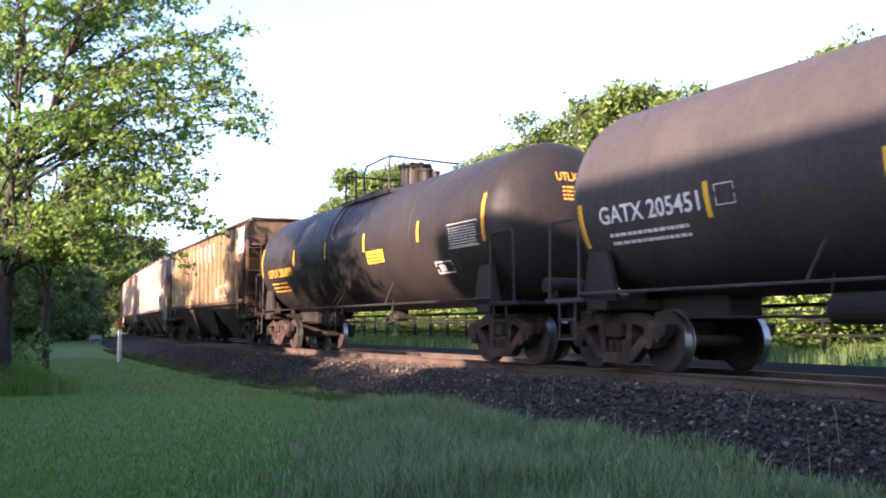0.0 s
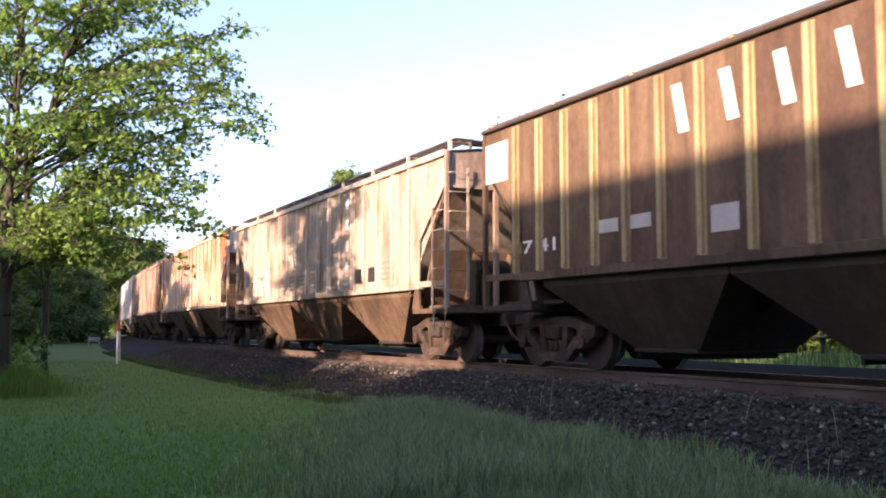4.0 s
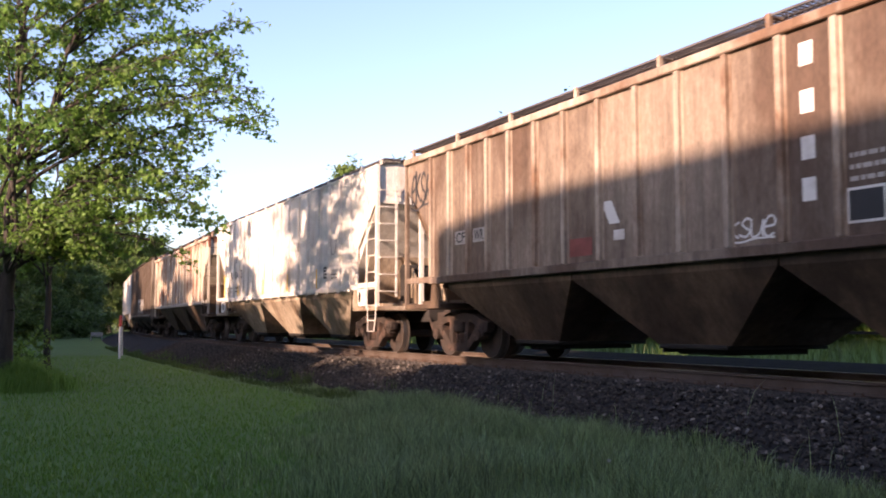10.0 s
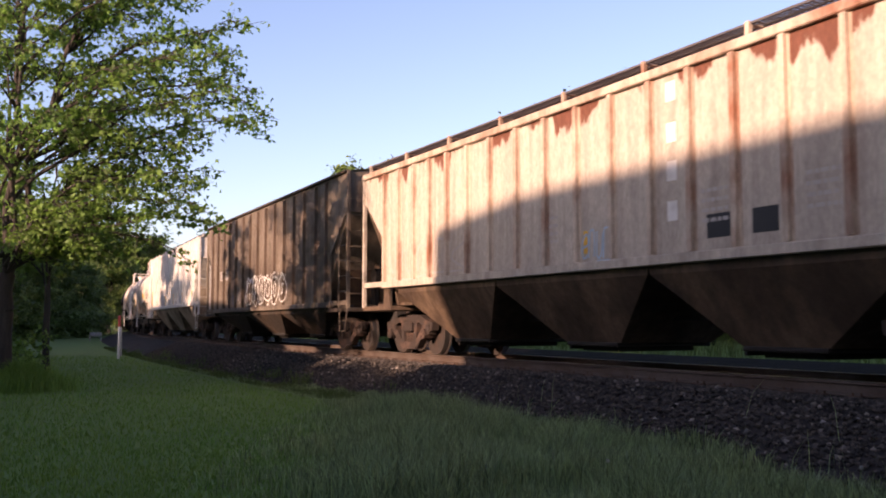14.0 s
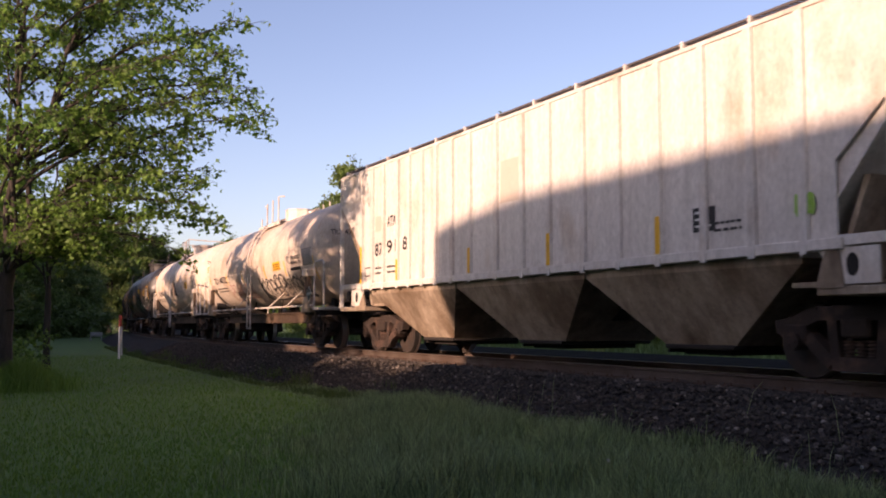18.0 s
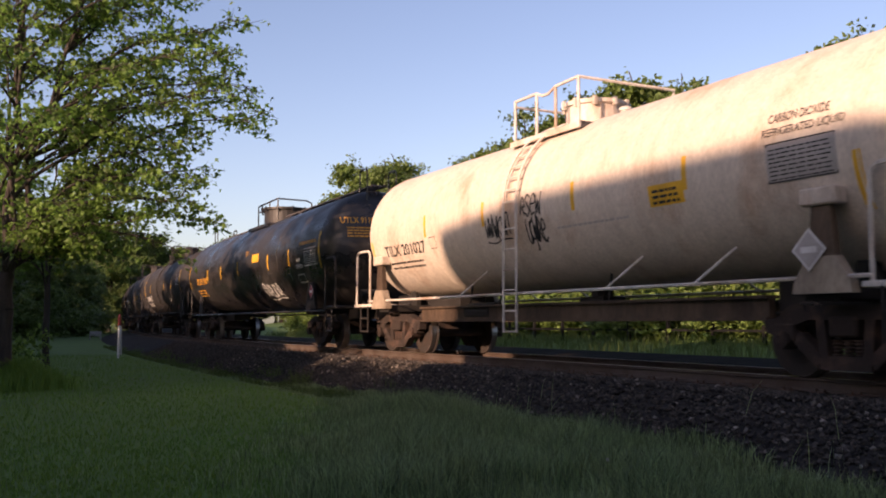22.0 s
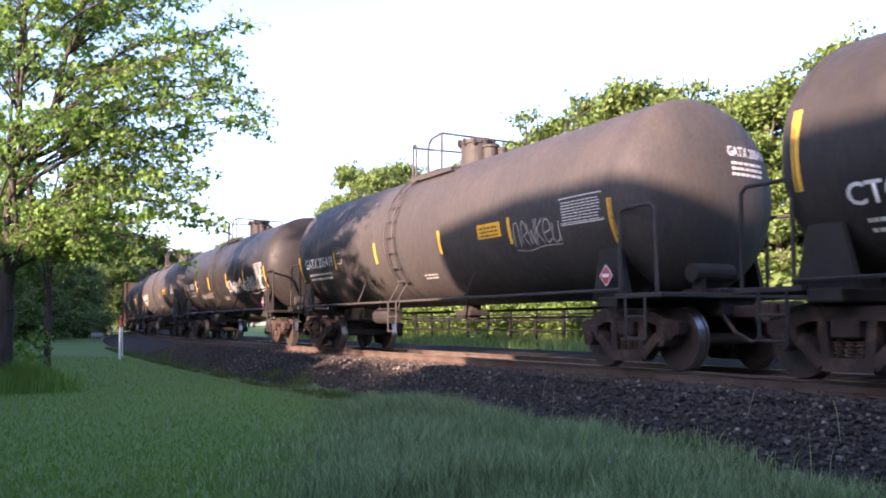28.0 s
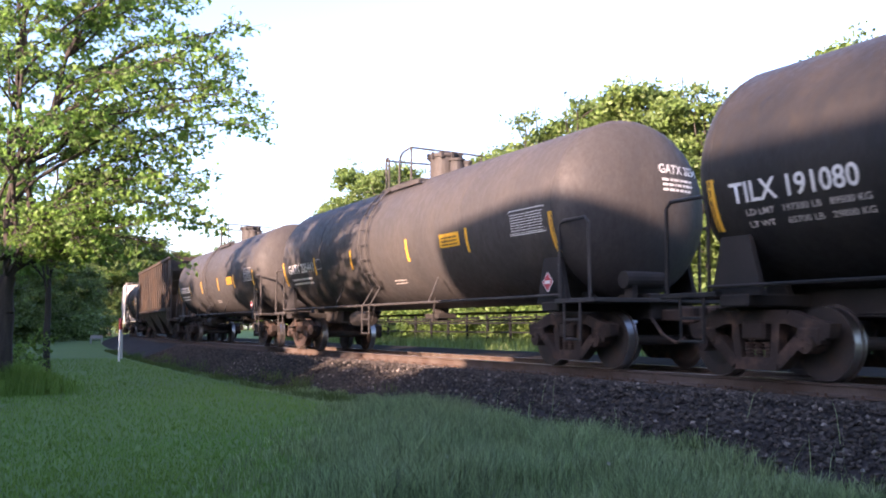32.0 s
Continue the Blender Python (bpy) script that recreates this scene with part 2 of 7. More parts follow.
def build_shaded_shoulder():
    # shade on the far shoulder, put in as a near-black strip over the ballast
    bm = bmesh.new()
    sweep(bm, [(1.75, -0.165), (2.6, -0.115), (4.2, -0.024), (4.9, -0.33), (4.9, -0.6), (1.75, -0.6)], -120, 40, 4)
    tagged(part("cinder_path", bm, M_SHADED_SHOULDER), "near-black strip along the far side of the track, shade put into its colour", "path", kind="structure")


def stones(name, count, s0, s1, size, seed, place, material, label):
    """Loose crushed stones, joined, that lie on the slope given by place()."""
    r = random.Random(seed)
    verts, faces = [], []
    base = [(1, 0, 0), (-1, 0, 0), (0, 1, 0), (0, -1, 0), (0, 0, 1), (0, 0, -1)]
    tri = [(0, 2, 4), (2, 1, 4), (1, 3, 4), (3, 0, 4), (2, 0, 5), (1, 2, 5), (3, 1, 5), (0, 3, 5)]
    for _ in range(count):
        x, y, z = place(r, s0, s1)
        k = size * r.uniform(0.55, 1.35)
        e = Euler((r.uniform(0, 6), r.uniform(0, 6), r.uniform(0, 6))).to_matrix()
        o = len(verts)
        for b in base:
            v = e @ (Vector(b) * k * r.uniform(0.6, 1.25))
            verts.append((x + v.x, y + v.y, z + v.z * 0.8))
        faces += [tuple(o + i for i in f) for f in tri]
    me = bpy.data.meshes.new(name)
    me.from_pydata(verts, [], faces)
    me.materials.append(material)
    return tagged(new(name, me), label, "stones", kind="stuff")


def on_near_slope(r, s0, s1):
    k = r.random()
    s = s1 + (s0 - s1) * k ** 1.6
    w = r.random()
    side = -1.25 - 2.35 * w
    z = -0.2 if side > -1.95 else -0.22 + (side + 1.95) * 0.387
    x, y, _ = along(s, side)
    return x, y, z + r.uniform(-0.005, 0.03) + 0.02


def on_crown(r, s0, s1):
    s = s1 + (s0 - s1) * r.random() ** 1.4
    side = r.uniform(-1.25, 1.9)
    x, y, _ = along(s, side)
    return x, y, -0.195 + max(0, side - 1.3) * 0.056 + r.uniform(-0.01, 0.02)


def blades(name, spots, material, label, seed, height, width, bend=0.5):
    """Grass blades, each of three triangles, joined. spots: (x, y, z, scale)."""
    r = random.Random(seed)
    verts, faces = [], []
    for x, y, z, k in spots:
        h = height * k * r.uniform(0.55, 1.25)
        a = r.uniform(0, 2 * math.pi)
        w = width * r.uniform(0.7, 1.3)
        cx, sx = math.cos(a) * w, math.sin(a) * w
        b = bend * h * r.uniform(0.1, 1.0)
        d = r.uniform(0, 2 * math.pi)
        bx, by = math.cos(d) * b, math.sin(d) * b
        o = len(verts)
        verts += [(x - cx, y - sx, z - 0.02), (x + cx, y + sx, z - 0.02),
                  (x + bx * 0.35 - cx * 0.8, y + by * 0.35 - sx * 0.8, z + h * 0.6), (x + bx * 0.35 + cx * 0.8, y + by * 0.35 + sx * 0.8, z + h * 0.6),
                  (x + bx, y + by, z + h)]
        faces += [(o, o + 1, o + 3, o + 2), (o + 2, o + 3, o + 4)]
    me = bpy.data.meshes.new(name)
    me.from_pydata(verts, [], faces)
    me.materials.append(material)
    return tagged(new(name, me), label, "grass", kind="stuff")


def build_grass():
    r = random.Random(3)
    tall = []
    while len(tall) < 95000:
        # the uncut strip between the lawn and the ballast; it thins out and grows shorter towards the lawn
        s = 2 - 23 * r.random() ** 1.1
        inner = -3.15 - 0.25 * noise.noise((s * 0.8, 0, 5)) - 0.2 * max(0.0, s + 7.5)
        outer = min(-8.2 + max(0.0, -8.0 - s) * 0.5, -3.7)
        y = r.uniform(outer - 0.4, inner)
        edge = min(max((y - outer + 0.5 * noise.noise((s * 1.3, y * 1.3, 9))) / 1.5, 0.0), 1.0)
        if s < -10 and y > inner - 0.1 or r.random() > 0.12 + 0.88 * edge:
            continue
        k = (0.5 + 0.85 * max(0, noise.noise((s * 0.9, y * 0.9, 1)) + 0.4)) * (0.55 if y > inner - 0.4 else 1) * (0.35 + 0.65 * edge)
        tall.append((s, y, ground_height(s, y) if y < -3.45 else LOW + (y + 3.45) * 0.387, k))
    blades("tall_grass", tall, M_GRASS, "uncut blue-green grass along the foot of the ballast", 5, 0.31, 0.0046, 0.7)
    # tufts that creep from the lawn up into the stones, far along the track
    creep = []
    while len(creep) < 10000:
        s = -8 - 52 * r.random() ** 1.3
        side = -2.6 - 1.4 * r.random() ** 0.6
        lump = noise.noise((s * 0.55, side * 1.5, 4.0)) + 0.45 * noise.noise((s * 2.1, side * 3.0, 2.0))
        if lump + r.gauss(0, 0.22) < (side + 3.5) * 0.9 + 0.05:
            continue
        x, y, _ = along(s, side)
        creep.append((x, y, LOW + max(0.0, (side + 3.45) * 0.353), 0.55 + 0.7 * max(0.0, lump)))
    blades("creeping_grass", creep, M_VERGE, "ragged grass that creeps from the lawn into the ballast", 19, 0.2, 0.006, 0.8)
    # single seed stalks at the edge of the stones
    stalks = []
    for _ in range(420):
        s = 2 - 15 * r.random()
        y = -3.9 + r.gauss(0, 0.6)
        stalks.append((s, y, LOW + max(0, (y + 3.45) * 0.387), r.uniform(0.8, 1.5)))
    blades("grass_stalks", stalks, M_GRASS, "thin seed stalks of grass among the stones", 8, 0.3, 0.0035, 0.7)
    # long grass round the foot of the maple
    tuft = []
    for _ in range(5000):
        a, d = r.uniform(0, 6.28), abs(r.gauss(0, 0.6))
        x, y = -22.7 + d * 1.1 * math.cos(a), -8.95 + d * math.sin(a)
        tuft.append((x, y, ground_height(x, y), max(0.3, 1.2 - 0.45 * d)))
    blades("tree_foot_grass", tuft, M_LAWN, "long uncut grass round the foot of the maple", 15, 0.5, 0.008, 0.7)
    verge = []
    for _ in range(9000):
        s = -75 + 82 * r.random()
        x, y, _a = along(s, 8.5 + 5.0 * r.random())
        verge.append((x, y, ground_height(x, y), 1.0))
    blades("verge_grass", verge, M_VERGE, "long light green grass on the far verge", 9, 0.42, 0.012, 0.8)
    lawn = []
    while len(lawn) < 70000:
        d = 5.5 + 40 * r.random() ** 1.9
        a = radians(-1.5 + 54 * r.random())
        x, y = -math.cos(a) * d, EYE[1] + math.sin(a) * d
        x0, y0, _ = along(x)
        if y > y0 - 4.2:
            continue
        lawn.append((x, y, ground_height(x, y), 0.7 + d * 0.03))
    blades("lawn_grass", lawn, M_LAWN, "mown green lawn grass", 6, 0.05, 0.006, 0.9)


build_ground()
build_track()
build_shaded_shoulder()
stones("ballast_stones", 34000, -45, 3, 0.032, 11, on_near_slope, M_STONE, "loose dark crushed stones on the ballast slope")
stones("crown_stones", 8000, -40, 3, 0.033, 12, on_crown, M_STONE, "dark crushed stones between and beside the rails")
build_grass()


def build_weeds():
    """Weeds in the uncut strip: a seed head on its stalk and broad dock leaves."""
    r = random.Random(29)
    m_stem = leaf_mat("weed_stem", (0.13, 0.19, 0.06), 0.2, 0.2)
    m_seed = mat("white_seed_fluff", (0.5, 0.5, 0.47), 0.9, vary=0.1, size=30, bump=0.4)
    for k in range(4):
        s, y = (-3.05, -5.6) if k == 0 else (r.uniform(-9, -1), r.uniform(-5.6, -3.7))
        w = thing("dandelion", "white dandelion seed head on a bare stalk in the uncut grass", "weed", "dandelions in the grass", m=pose(s, y, ground_height(s, y)))
        h = r.uniform(0.26, 0.36)
        bm = bmesh.new()
        pipe(bm, [(0, 0, -0.02), (0.01, 0.005, h * 0.5), (0.03, 0.0, h)], 0.003, 5)
        part("stalk", bm, m_stem, w)
        bm = bmesh.new()
        for i in range(70):
            d = Vector((r.gauss(0, 1), r.gauss(0, 1), r.gauss(0, 1))).normalized()
            a = Vector((0.03, 0, h))
            sd = d.orthogonal().normalized() * 0.004
            bm.faces.new([bm.verts.new(a + v) for v in (d * 0.005, d * 0.013 + sd, d * 0.016, d * 0.013 - sd)])
        part("seed_head", bm, m_seed, w, "white seed head")


stones("pale_stones", 1500, -30, 3, 0.036, 14, on_near_slope, mat("pale_ballast_stone", (0.20, 0.175, 0.15), 0.9, vary=0.3, size=6, bump=0.5, grain=60, by_island=0.5), "scattered paler crushed stones on the ballast slope")
build_weeds()


# ---- the train: shared pieces ----
M_STEEL = mat("grimy_truck_steel", (0.038, 0.028, 0.024), 0.9, 0.0, vary=0.4, size=3, bump=0.5, second=(0.11, 0.066, 0.05), mix=0.42, spec=0.25)
M_UNDER = mat("grimy_underframe", (0.023, 0.019, 0.017), 0.92, 0.0, vary=0.4, size=2, bump=0.4)
M_WHEEL = mat("dark_wheel", (0.035, 0.027, 0.023), 0.8, 0.2, vary=0.3, size=4, bump=0.2, second=(0.05, 0.032, 0.024), mix=0.45)
M_TREAD = mat("polished_tread", (0.42, 0.40, 0.38), 0.38, 1.0, vary=0.1, size=3, bump=0.0)
M_WHITE = mat("white_lettering", (0.66, 0.65, 0.62), 0.6, vary=0.12, size=3, bump=0.1, second=(0.5, 0.47, 0.43), mix=0.4)
M_TAG = mat("black_spray_paint", (0.055, 0.05, 0.05), 0.7, vary=0.3, size=4, bump=0.1, second=(0.11, 0.098, 0.09), mix=0.4)
M_INK = mat("black_lettering", (0.02, 0.02, 0.022), 0.6, vary=0.15, size=3, bump=0.1)
M_YELLOW = mat("yellow_marking", (0.75, 0.40, 0.03), 0.5, vary=0.15, size=3, bump=0.1, second=(0.55, 0.28, 0.03), mix=0.4)
M_ORANGE = mat("orange_lettering", (0.72, 0.33, 0.04), 0.6, vary=0.15, size=3, bump=0.1)
M_RED = mat("red_marking", (0.42, 0.05, 0.06), 0.6, vary=0.15, size=3, bump=0.1)
M_PINK = mat("faded_red_paint", (0.42, 0.18, 0.16), 0.7, vary=0.15, size=3, bump=0.1)
M_DUST = mat("faded_print", (0.17, 0.145, 0.125), 0.8, vary=0.2, size=4, bump=0.1)
M_GREY = mat("grey_patch", (0.42, 0.38, 0.35), 0.7, vary=0.15, size=3, bump=0.1)
M_GRATE = mat("galvanised_grating", (0.11, 0.10, 0.10), 0.8, 0.2, vary=0.3, size=3, bump=0.3)


def car_mat(name, base, stain, amount=0.4, streak=0.35, dirt=0.3, rough=0.6, band=None, metal=0.0, patch=(0.9, 0.6)):
    """Weathered car paint: stains in patches, run-down streaks, grime in fine grain. band: heights where the stain gives way to the base."""
    m = bpy.data.materials.new(name)
    m.use_nodes = True
    n, l = m.node_tree.nodes, m.node_tree.links
    b = n["Principled BSDF"]
    b.inputs["Specular IOR Level"].default_value = 0.5 if rough < 0.5 else 0.18
    tc = n.new("ShaderNodeTexCoord")

    def noise_at(scale, stretch, detail=6, rough_=0.6):
        mp = n.new("ShaderNodeMapping")
        mp.inputs["Scale"].default_value = stretch
        info = n.new("ShaderNodeObjectInfo")
        l.new(tc.outputs["Object"], mp.inputs["Vector"])
        t = n.new("ShaderNodeTexNoise")
        t.inputs["Scale"].default_value, t.inputs["Detail"].default_value, t.inputs["Roughness"].default_value = scale, detail, rough_
        t.noise_dimensions = "4D"
        k = n.new("ShaderNodeMath")
        k.operation = "MULTIPLY"
        k.inputs[1].default_value = 20
        l.new(info.outputs["Random"], k.inputs[0])
        l.new(k.outputs[0], t.inputs["W"])
        l.new(mp.outputs[0], t.inputs["Vector"])
        return t.outputs["Fac"]

    def steps(src, lo, hi):
        r = n.new("ShaderNodeMapRange")
        r.inputs["From Min"].default_value, r.inputs["From Max"].default_value = lo, hi
        l.new(src, r.inputs["Value"])
        return r.outputs[0]

    def blend(fac, a, c, mode="MIX"):
        x = n.new("ShaderNodeMix")
        x.data_type, x.blend_type = "RGBA", mode
        if isinstance(fac, float):
            x.inputs["Factor"].default_value = fac
        else:
            l.new(fac, x.inputs["Factor"])
        for k, v in ((6, a), (7, c)):
            if isinstance(v, tuple):
                x.inputs[k].default_value = (*v, 1)
            else:
                l.new(v, x.inputs[k])
        return x.outputs[2]

    patches = noise_at(patch[0], (1, 1, patch[1]))
    if band:
        sep = n.new("ShaderNodeSeparateXYZ")
        l.new(tc.outputs["Object"], sep.inputs[0])
        add = n.new("ShaderNodeMath")
        add.operation = "MULTIPLY_ADD"
        l.new(patches, add.inputs[0])
        add.inputs[1].default_value = 3.0
        l.new(sep.outputs["Z"], add.inputs[2])
        fac = steps(add.outputs[0], band[0] + 1.5, band[1] + 1.5)
    else:
        fac = steps(patches, 0.62 - 0.4 * amount, 0.78 - 0.4 * amount)
    col = blend(fac, base, stain)
    runs = steps(noise_at(4.5, (1, 1, 0.06), 5), 0.42, 0.66)
    k = n.new("ShaderNodeMath")
    k.operation = "MULTIPLY"
    k.inputs[1].default_value = streak
    l.new(runs, k.inputs[0])
    col = blend(k.outputs[0], col, tuple(c * 0.45 for c in stain))
    grime = steps(noise_at(9.0, (1, 1, 0.5), 8, 0.7), 0.38, 0.68)
    k2 = n.new("ShaderNodeMath")
    k2.operation = "MULTIPLY"
    k2.inputs[1].default_value = dirt
    l.new(grime, k2.inputs[0])
    col = blend(k2.outputs[0], col, (0.05, 0.035, 0.025))
    specks = steps(noise_at(30.0, (1, 1, 0.35), 5, 0.75), 0.35, 0.7)
    val = n.new("ShaderNodeMapRange")
    val.inputs["To Min"].default_value, val.inputs["To Max"].default_value = 0.8, 1.2
    l.new(specks, val.inputs["Value"])
    hsv = n.new("ShaderNodeHueSaturation")
    l.new(val.outputs[0], hsv.inputs["Value"])
    l.new(col, hsv.inputs["Color"])
    l.new(hsv.outputs[0], b.inputs["Base Color"])
    rr = n.new("ShaderNodeMapRange")
    rr.inputs["To Min"].default_value, rr.inputs["To Max"].default_value = rough - 0.1, rough + 0.18
    l.new(grime, rr.inputs["Value"])
    if rough < 0.4:
        # clean, shiny paint with dull dusty patches
        rr.inputs["To Min"].default_value, rr.inputs["To Max"].default_value = 0.27, 0.56
        l.new(steps(patches, 0.40, 0.58), rr.inputs["Value"])
    l.new(rr.outputs[0], b.inputs["Roughness"])
    b.inputs["Metallic"].default_value = metal
    bp = n.new("ShaderNodeBump")
    bp.inputs["Strength"].default_value, bp.inputs["Distance"].default_value = 0.25, 0.01
    l.new(grime, bp.inputs["Height"])
    l.new(bp.outputs[0], b.inputs["Normal"])
    return m


WHEELSETS = []      # (wheelset, its place in the truck, its car's place in the train)
CARS = []           # (car, its place in the train)
AXLE, TREAD_R = 0.889, 0.457


def wheelset_mesh():
    bm = bmesh.new()
    rod(bm, (0, -0.98, 0), (0, 0.98, 0), 0.085, 12)
    for sgn in (-1, 1):
        y = 0.7525 * sgn
        prof = [(-0.075, 0.16), (-0.065, 0.30), (-0.075, 0.40), (-0.075, TREAD_R - 0.006), (0.055, TREAD_R), (0.062, TREAD_R + 0.024), (0.085, TREAD_R + 0.024), (0.088, 0.40), (0.04, 0.32), (0.05, 0.18)]
        turned(bm, [(y - sgn * p, r) for p, r in prof], 32, "y")
    me = mesh_of("wheelset", bm, [M_WHEEL, M_TREAD], True)
    for p in me.polygons:
        c = p.center
        if abs(math.hypot(c.x, c.z) - TREAD_R) < 0.03 and abs(p.normal.y) < 0.6:
            p.material_index = 1
        p.use_smooth = False
    # lugs on the caps of the axle
    return me


def side_frame_mesh():
    bm = bmesh.new()
    top = [(-1.2, 0.62), (-0.95, 0.66), (-0.55, 0.79), (0.55, 0.79), (0.95, 0.66), (1.2, 0.62)]
    # the cast frame as a ring of struts, so that its windows stay open
    def strut(pts, w, t=0.085):
        for (x0, z0), (x1, z1) in zip(pts, pts[1:]):
            d = Vector((x1 - x0, 0, z1 - z0))
            nrm = Vector((-d.z, 0, d.x)).normalized() * w / 2
            a, c = Vector((x0, 0, z0)), Vector((x1, 0, z1))
            q = [a + nrm, a - nrm, c - nrm, c + nrm]
            v0 = [bm.verts.new(p + Vector((0, -t, 0))) for p in q]
            v1 = [bm.verts.new(p + Vector((0, t, 0))) for p in q]
            for i in range(4):
                j = (i + 1) % 4
                bm.faces.new((v0[i], v1[i], v1[j], v0[j]))
            bm.faces.new(v0)
            bm.faces.new(v1[::-1])
    strut(top, 0.17)
    strut([(-1.12, 0.60), (-0.72, 0.50), (-0.36, 0.20), (0.36, 0.20), (0.72, 0.50), (1.12, 0.60)], 0.16)
    strut([(-0.36, 0.79), (-0.3, 0.20)], 0.13, 0.075)
    strut([(0.36, 0.79), (0.3, 0.20)], 0.13, 0.075)
    for x in (-AXLE, AXLE):
        box(bm, x - 0.17, x + 0.17, -0.11, 0.11, 0.44, 0.66, 0.02)
        rod(bm, (x, -0.17, 0.457), (x, 0.05, 0.457), 0.115, 12)
        for k in range(3):
            a = 2.1 * k
            rod(bm, (x + 0.06 * math.cos(a), -0.19, 0.457 + 0.06 * math.sin(a)), (x + 0.06 * math.cos(a), -0.16, 0.457 + 0.06 * math.sin(a)), 0.02, 6)
    bmesh.ops.recalc_face_normals(bm, faces=bm.faces[:])
    return mesh_of("side_frame", bm, M_STEEL)


def spring_mesh():
    bm = bmesh.new()
    prof = [(0.22, 0.05)]
    for k in range(6):
        prof += [(0.24 + 0.042 * k, 0.05), (0.248 + 0.042 * k, 0.072), (0.258 + 0.042 * k, 0.072), (0.266 + 0.042 * k, 0.05)]
    turned(bm, prof, 10, "z")
    return mesh_of("spring", bm, M_STEEL)


def bolster_mesh():
    bm = bmesh.new()
    box(bm, -0.2, 0.2, -1.12, 1.12, 0.5, 0.74, 0.03)
    rod(bm, (0, 0, 0.7), (0, 0, 0.9), 0.2, 14)
    for x in (-0.42, 0.42):
        box(bm, x - 0.05, x + 0.05, -0.85, 0.85, 0.36, 0.46)
    return mesh_of("truck", bm, M_STEEL)


WHEEL_ME, FRAME_ME, SPRING_ME, BOLSTER_ME = wheelset_mesh(), side_frame_mesh(), spring_mesh(), bolster_mesh()


def truck(car, x, u):
    t = part("truck", BOLSTER_ME, M_STEEL, car, "grimy cast steel freight truck", at=pose(x, 0, 0))
    for sgn in (-1, 1):
        part("side_frame", FRAME_ME, M_STEEL, t, at=pose(0, sgn * 0.99, 0, 0, 0, 0 if sgn < 0 else 180))
        for x in (-0.16, 0.0, 0.16):
            part("spring", SPRING_ME, M_STEEL, t, at=pose(x, sgn * 0.99, 0))
    for dx in (-AXLE, AXLE):
        w = part("wheelset", WHEEL_ME, M_WHEEL, t, "steel wheels with bright worn treads", at=pose(dx, 0, TREAD_R))
        WHEELSETS.append((w, dx, u))


def coupler(car, x, way, mesh=[]):
    if not mesh:
        bm = bmesh.new()
        box(bm, 0.0, 0.75, -0.09, 0.09, 0.76, 0.94, 0.02)
        box(bm, 0.65, 0.98, -0.17, 0.12, 0.70, 0.99, 0.04)
        box(bm, 0.86, 1.0, 0.02, 0.2, 0.72, 0.97, 0.03)
        pipe(bm, [(0.2, -0.3, 0.8), (0.5, -0.34, 0.55), (0.8, -0.32, 0.42), (0.95, -0.25, 0.5)], 0.03)
        mesh.append(mesh_of("coupler", bm, M_STEEL))
    part("coupler", mesh[0], M_STEEL, car, at=pose(x, 0, 0, 0, 0, 0 if way > 0 else 180))


# ---- marks on the cars ----
class Flat:
    """Marks on a flat side at depth y."""
    def __init__(self, y):
        self.y = y

    def at(self, x, z, out=0.0):
        return (x, self.y - out, z)


class Round:
    """Marks on a round shell: z is the height at which they sit."""
    def __init__(self, radius, centre):
        self.r, self.c = radius, centre

    def at(self, x, z, out=0.0):
        a = (z - self.c) / self.r
        r = self.r + out
        return (x, -r * math.cos(a), self.c + r * math.sin(a))


class Head:
    """Marks on the rounded front head of a tank: x runs across the car."""
    def __init__(self, radius, centre, start, depth):
        self.r, self.c, self.s, self.d = radius, centre, start, depth

    def at(self, x, z, out=0.0):
        q = max(1 - (x * x + (z - self.c) ** 2) / self.r ** 2, 0.0)
        return (self.s + self.d * math.sqrt(q) + out * 1.5, x, z)


def letters(words, x0, x1, z, height, surface, material, car, name="lettering", label=""):
    """Words in the built-in font between x0 and x1, centred at height z; height: that of the capitals."""
    cu = bpy.data.curves.new(name, "FONT")
    cu.body, cu.size, cu.align_x, cu.align_y = words, 1.0, "LEFT", "BOTTOM_BASELINE"
    cu.offset = 0.016
    cu.resolution_u = 3
    tmp = bpy.data.objects.new("tmp", cu)
    me = bpy.data.meshes.new_from_object(tmp)
    bpy.data.objects.remove(tmp)
    me.name = name
    me.materials.clear()
    me.materials.append(material)
    lo, hi = min(v.co.x for v in me.vertices), max(v.co.x for v in me.vertices)
    bot, top = min(v.co.y for v in me.vertices), max(v.co.y for v in me.vertices)
    for v in me.vertices:
        v.co = surface.at(x0 + (x1 - x0) * (v.co.x - lo) / (hi - lo), z + height * ((v.co.y - bot) / (top - bot) - 0.5), 0.006)
    return part(name, me, material, car, label)


def panel(x0, x1, z0, z1, surface, material, car, name="panel", label="", out=0.004, lean=0.0):
    bm = bmesh.new()
    n = 6
    rows = []
    for i in range(n + 1):
        z = z0 + (z1 - z0) * i / n
        d = lean * i / n
        rows.append([bm.verts.new(surface.at(x, z, o)) for x, o in ((x0 + d, 0), (x0 + d, out), (x1 + d, out), (x1 + d, 0))])
    for a, b in zip(rows, rows[1:]):
        for k in range(3):
            bm.faces.new((a[k], a[k + 1], b[k + 1], b[k]))
    bm.faces.new(rows[0])
    bm.faces.new(rows[-1][::-1])
    bmesh.ops.recalc_face_normals(bm, faces=bm.faces[:])
    return part(name, bm, material, car, label)


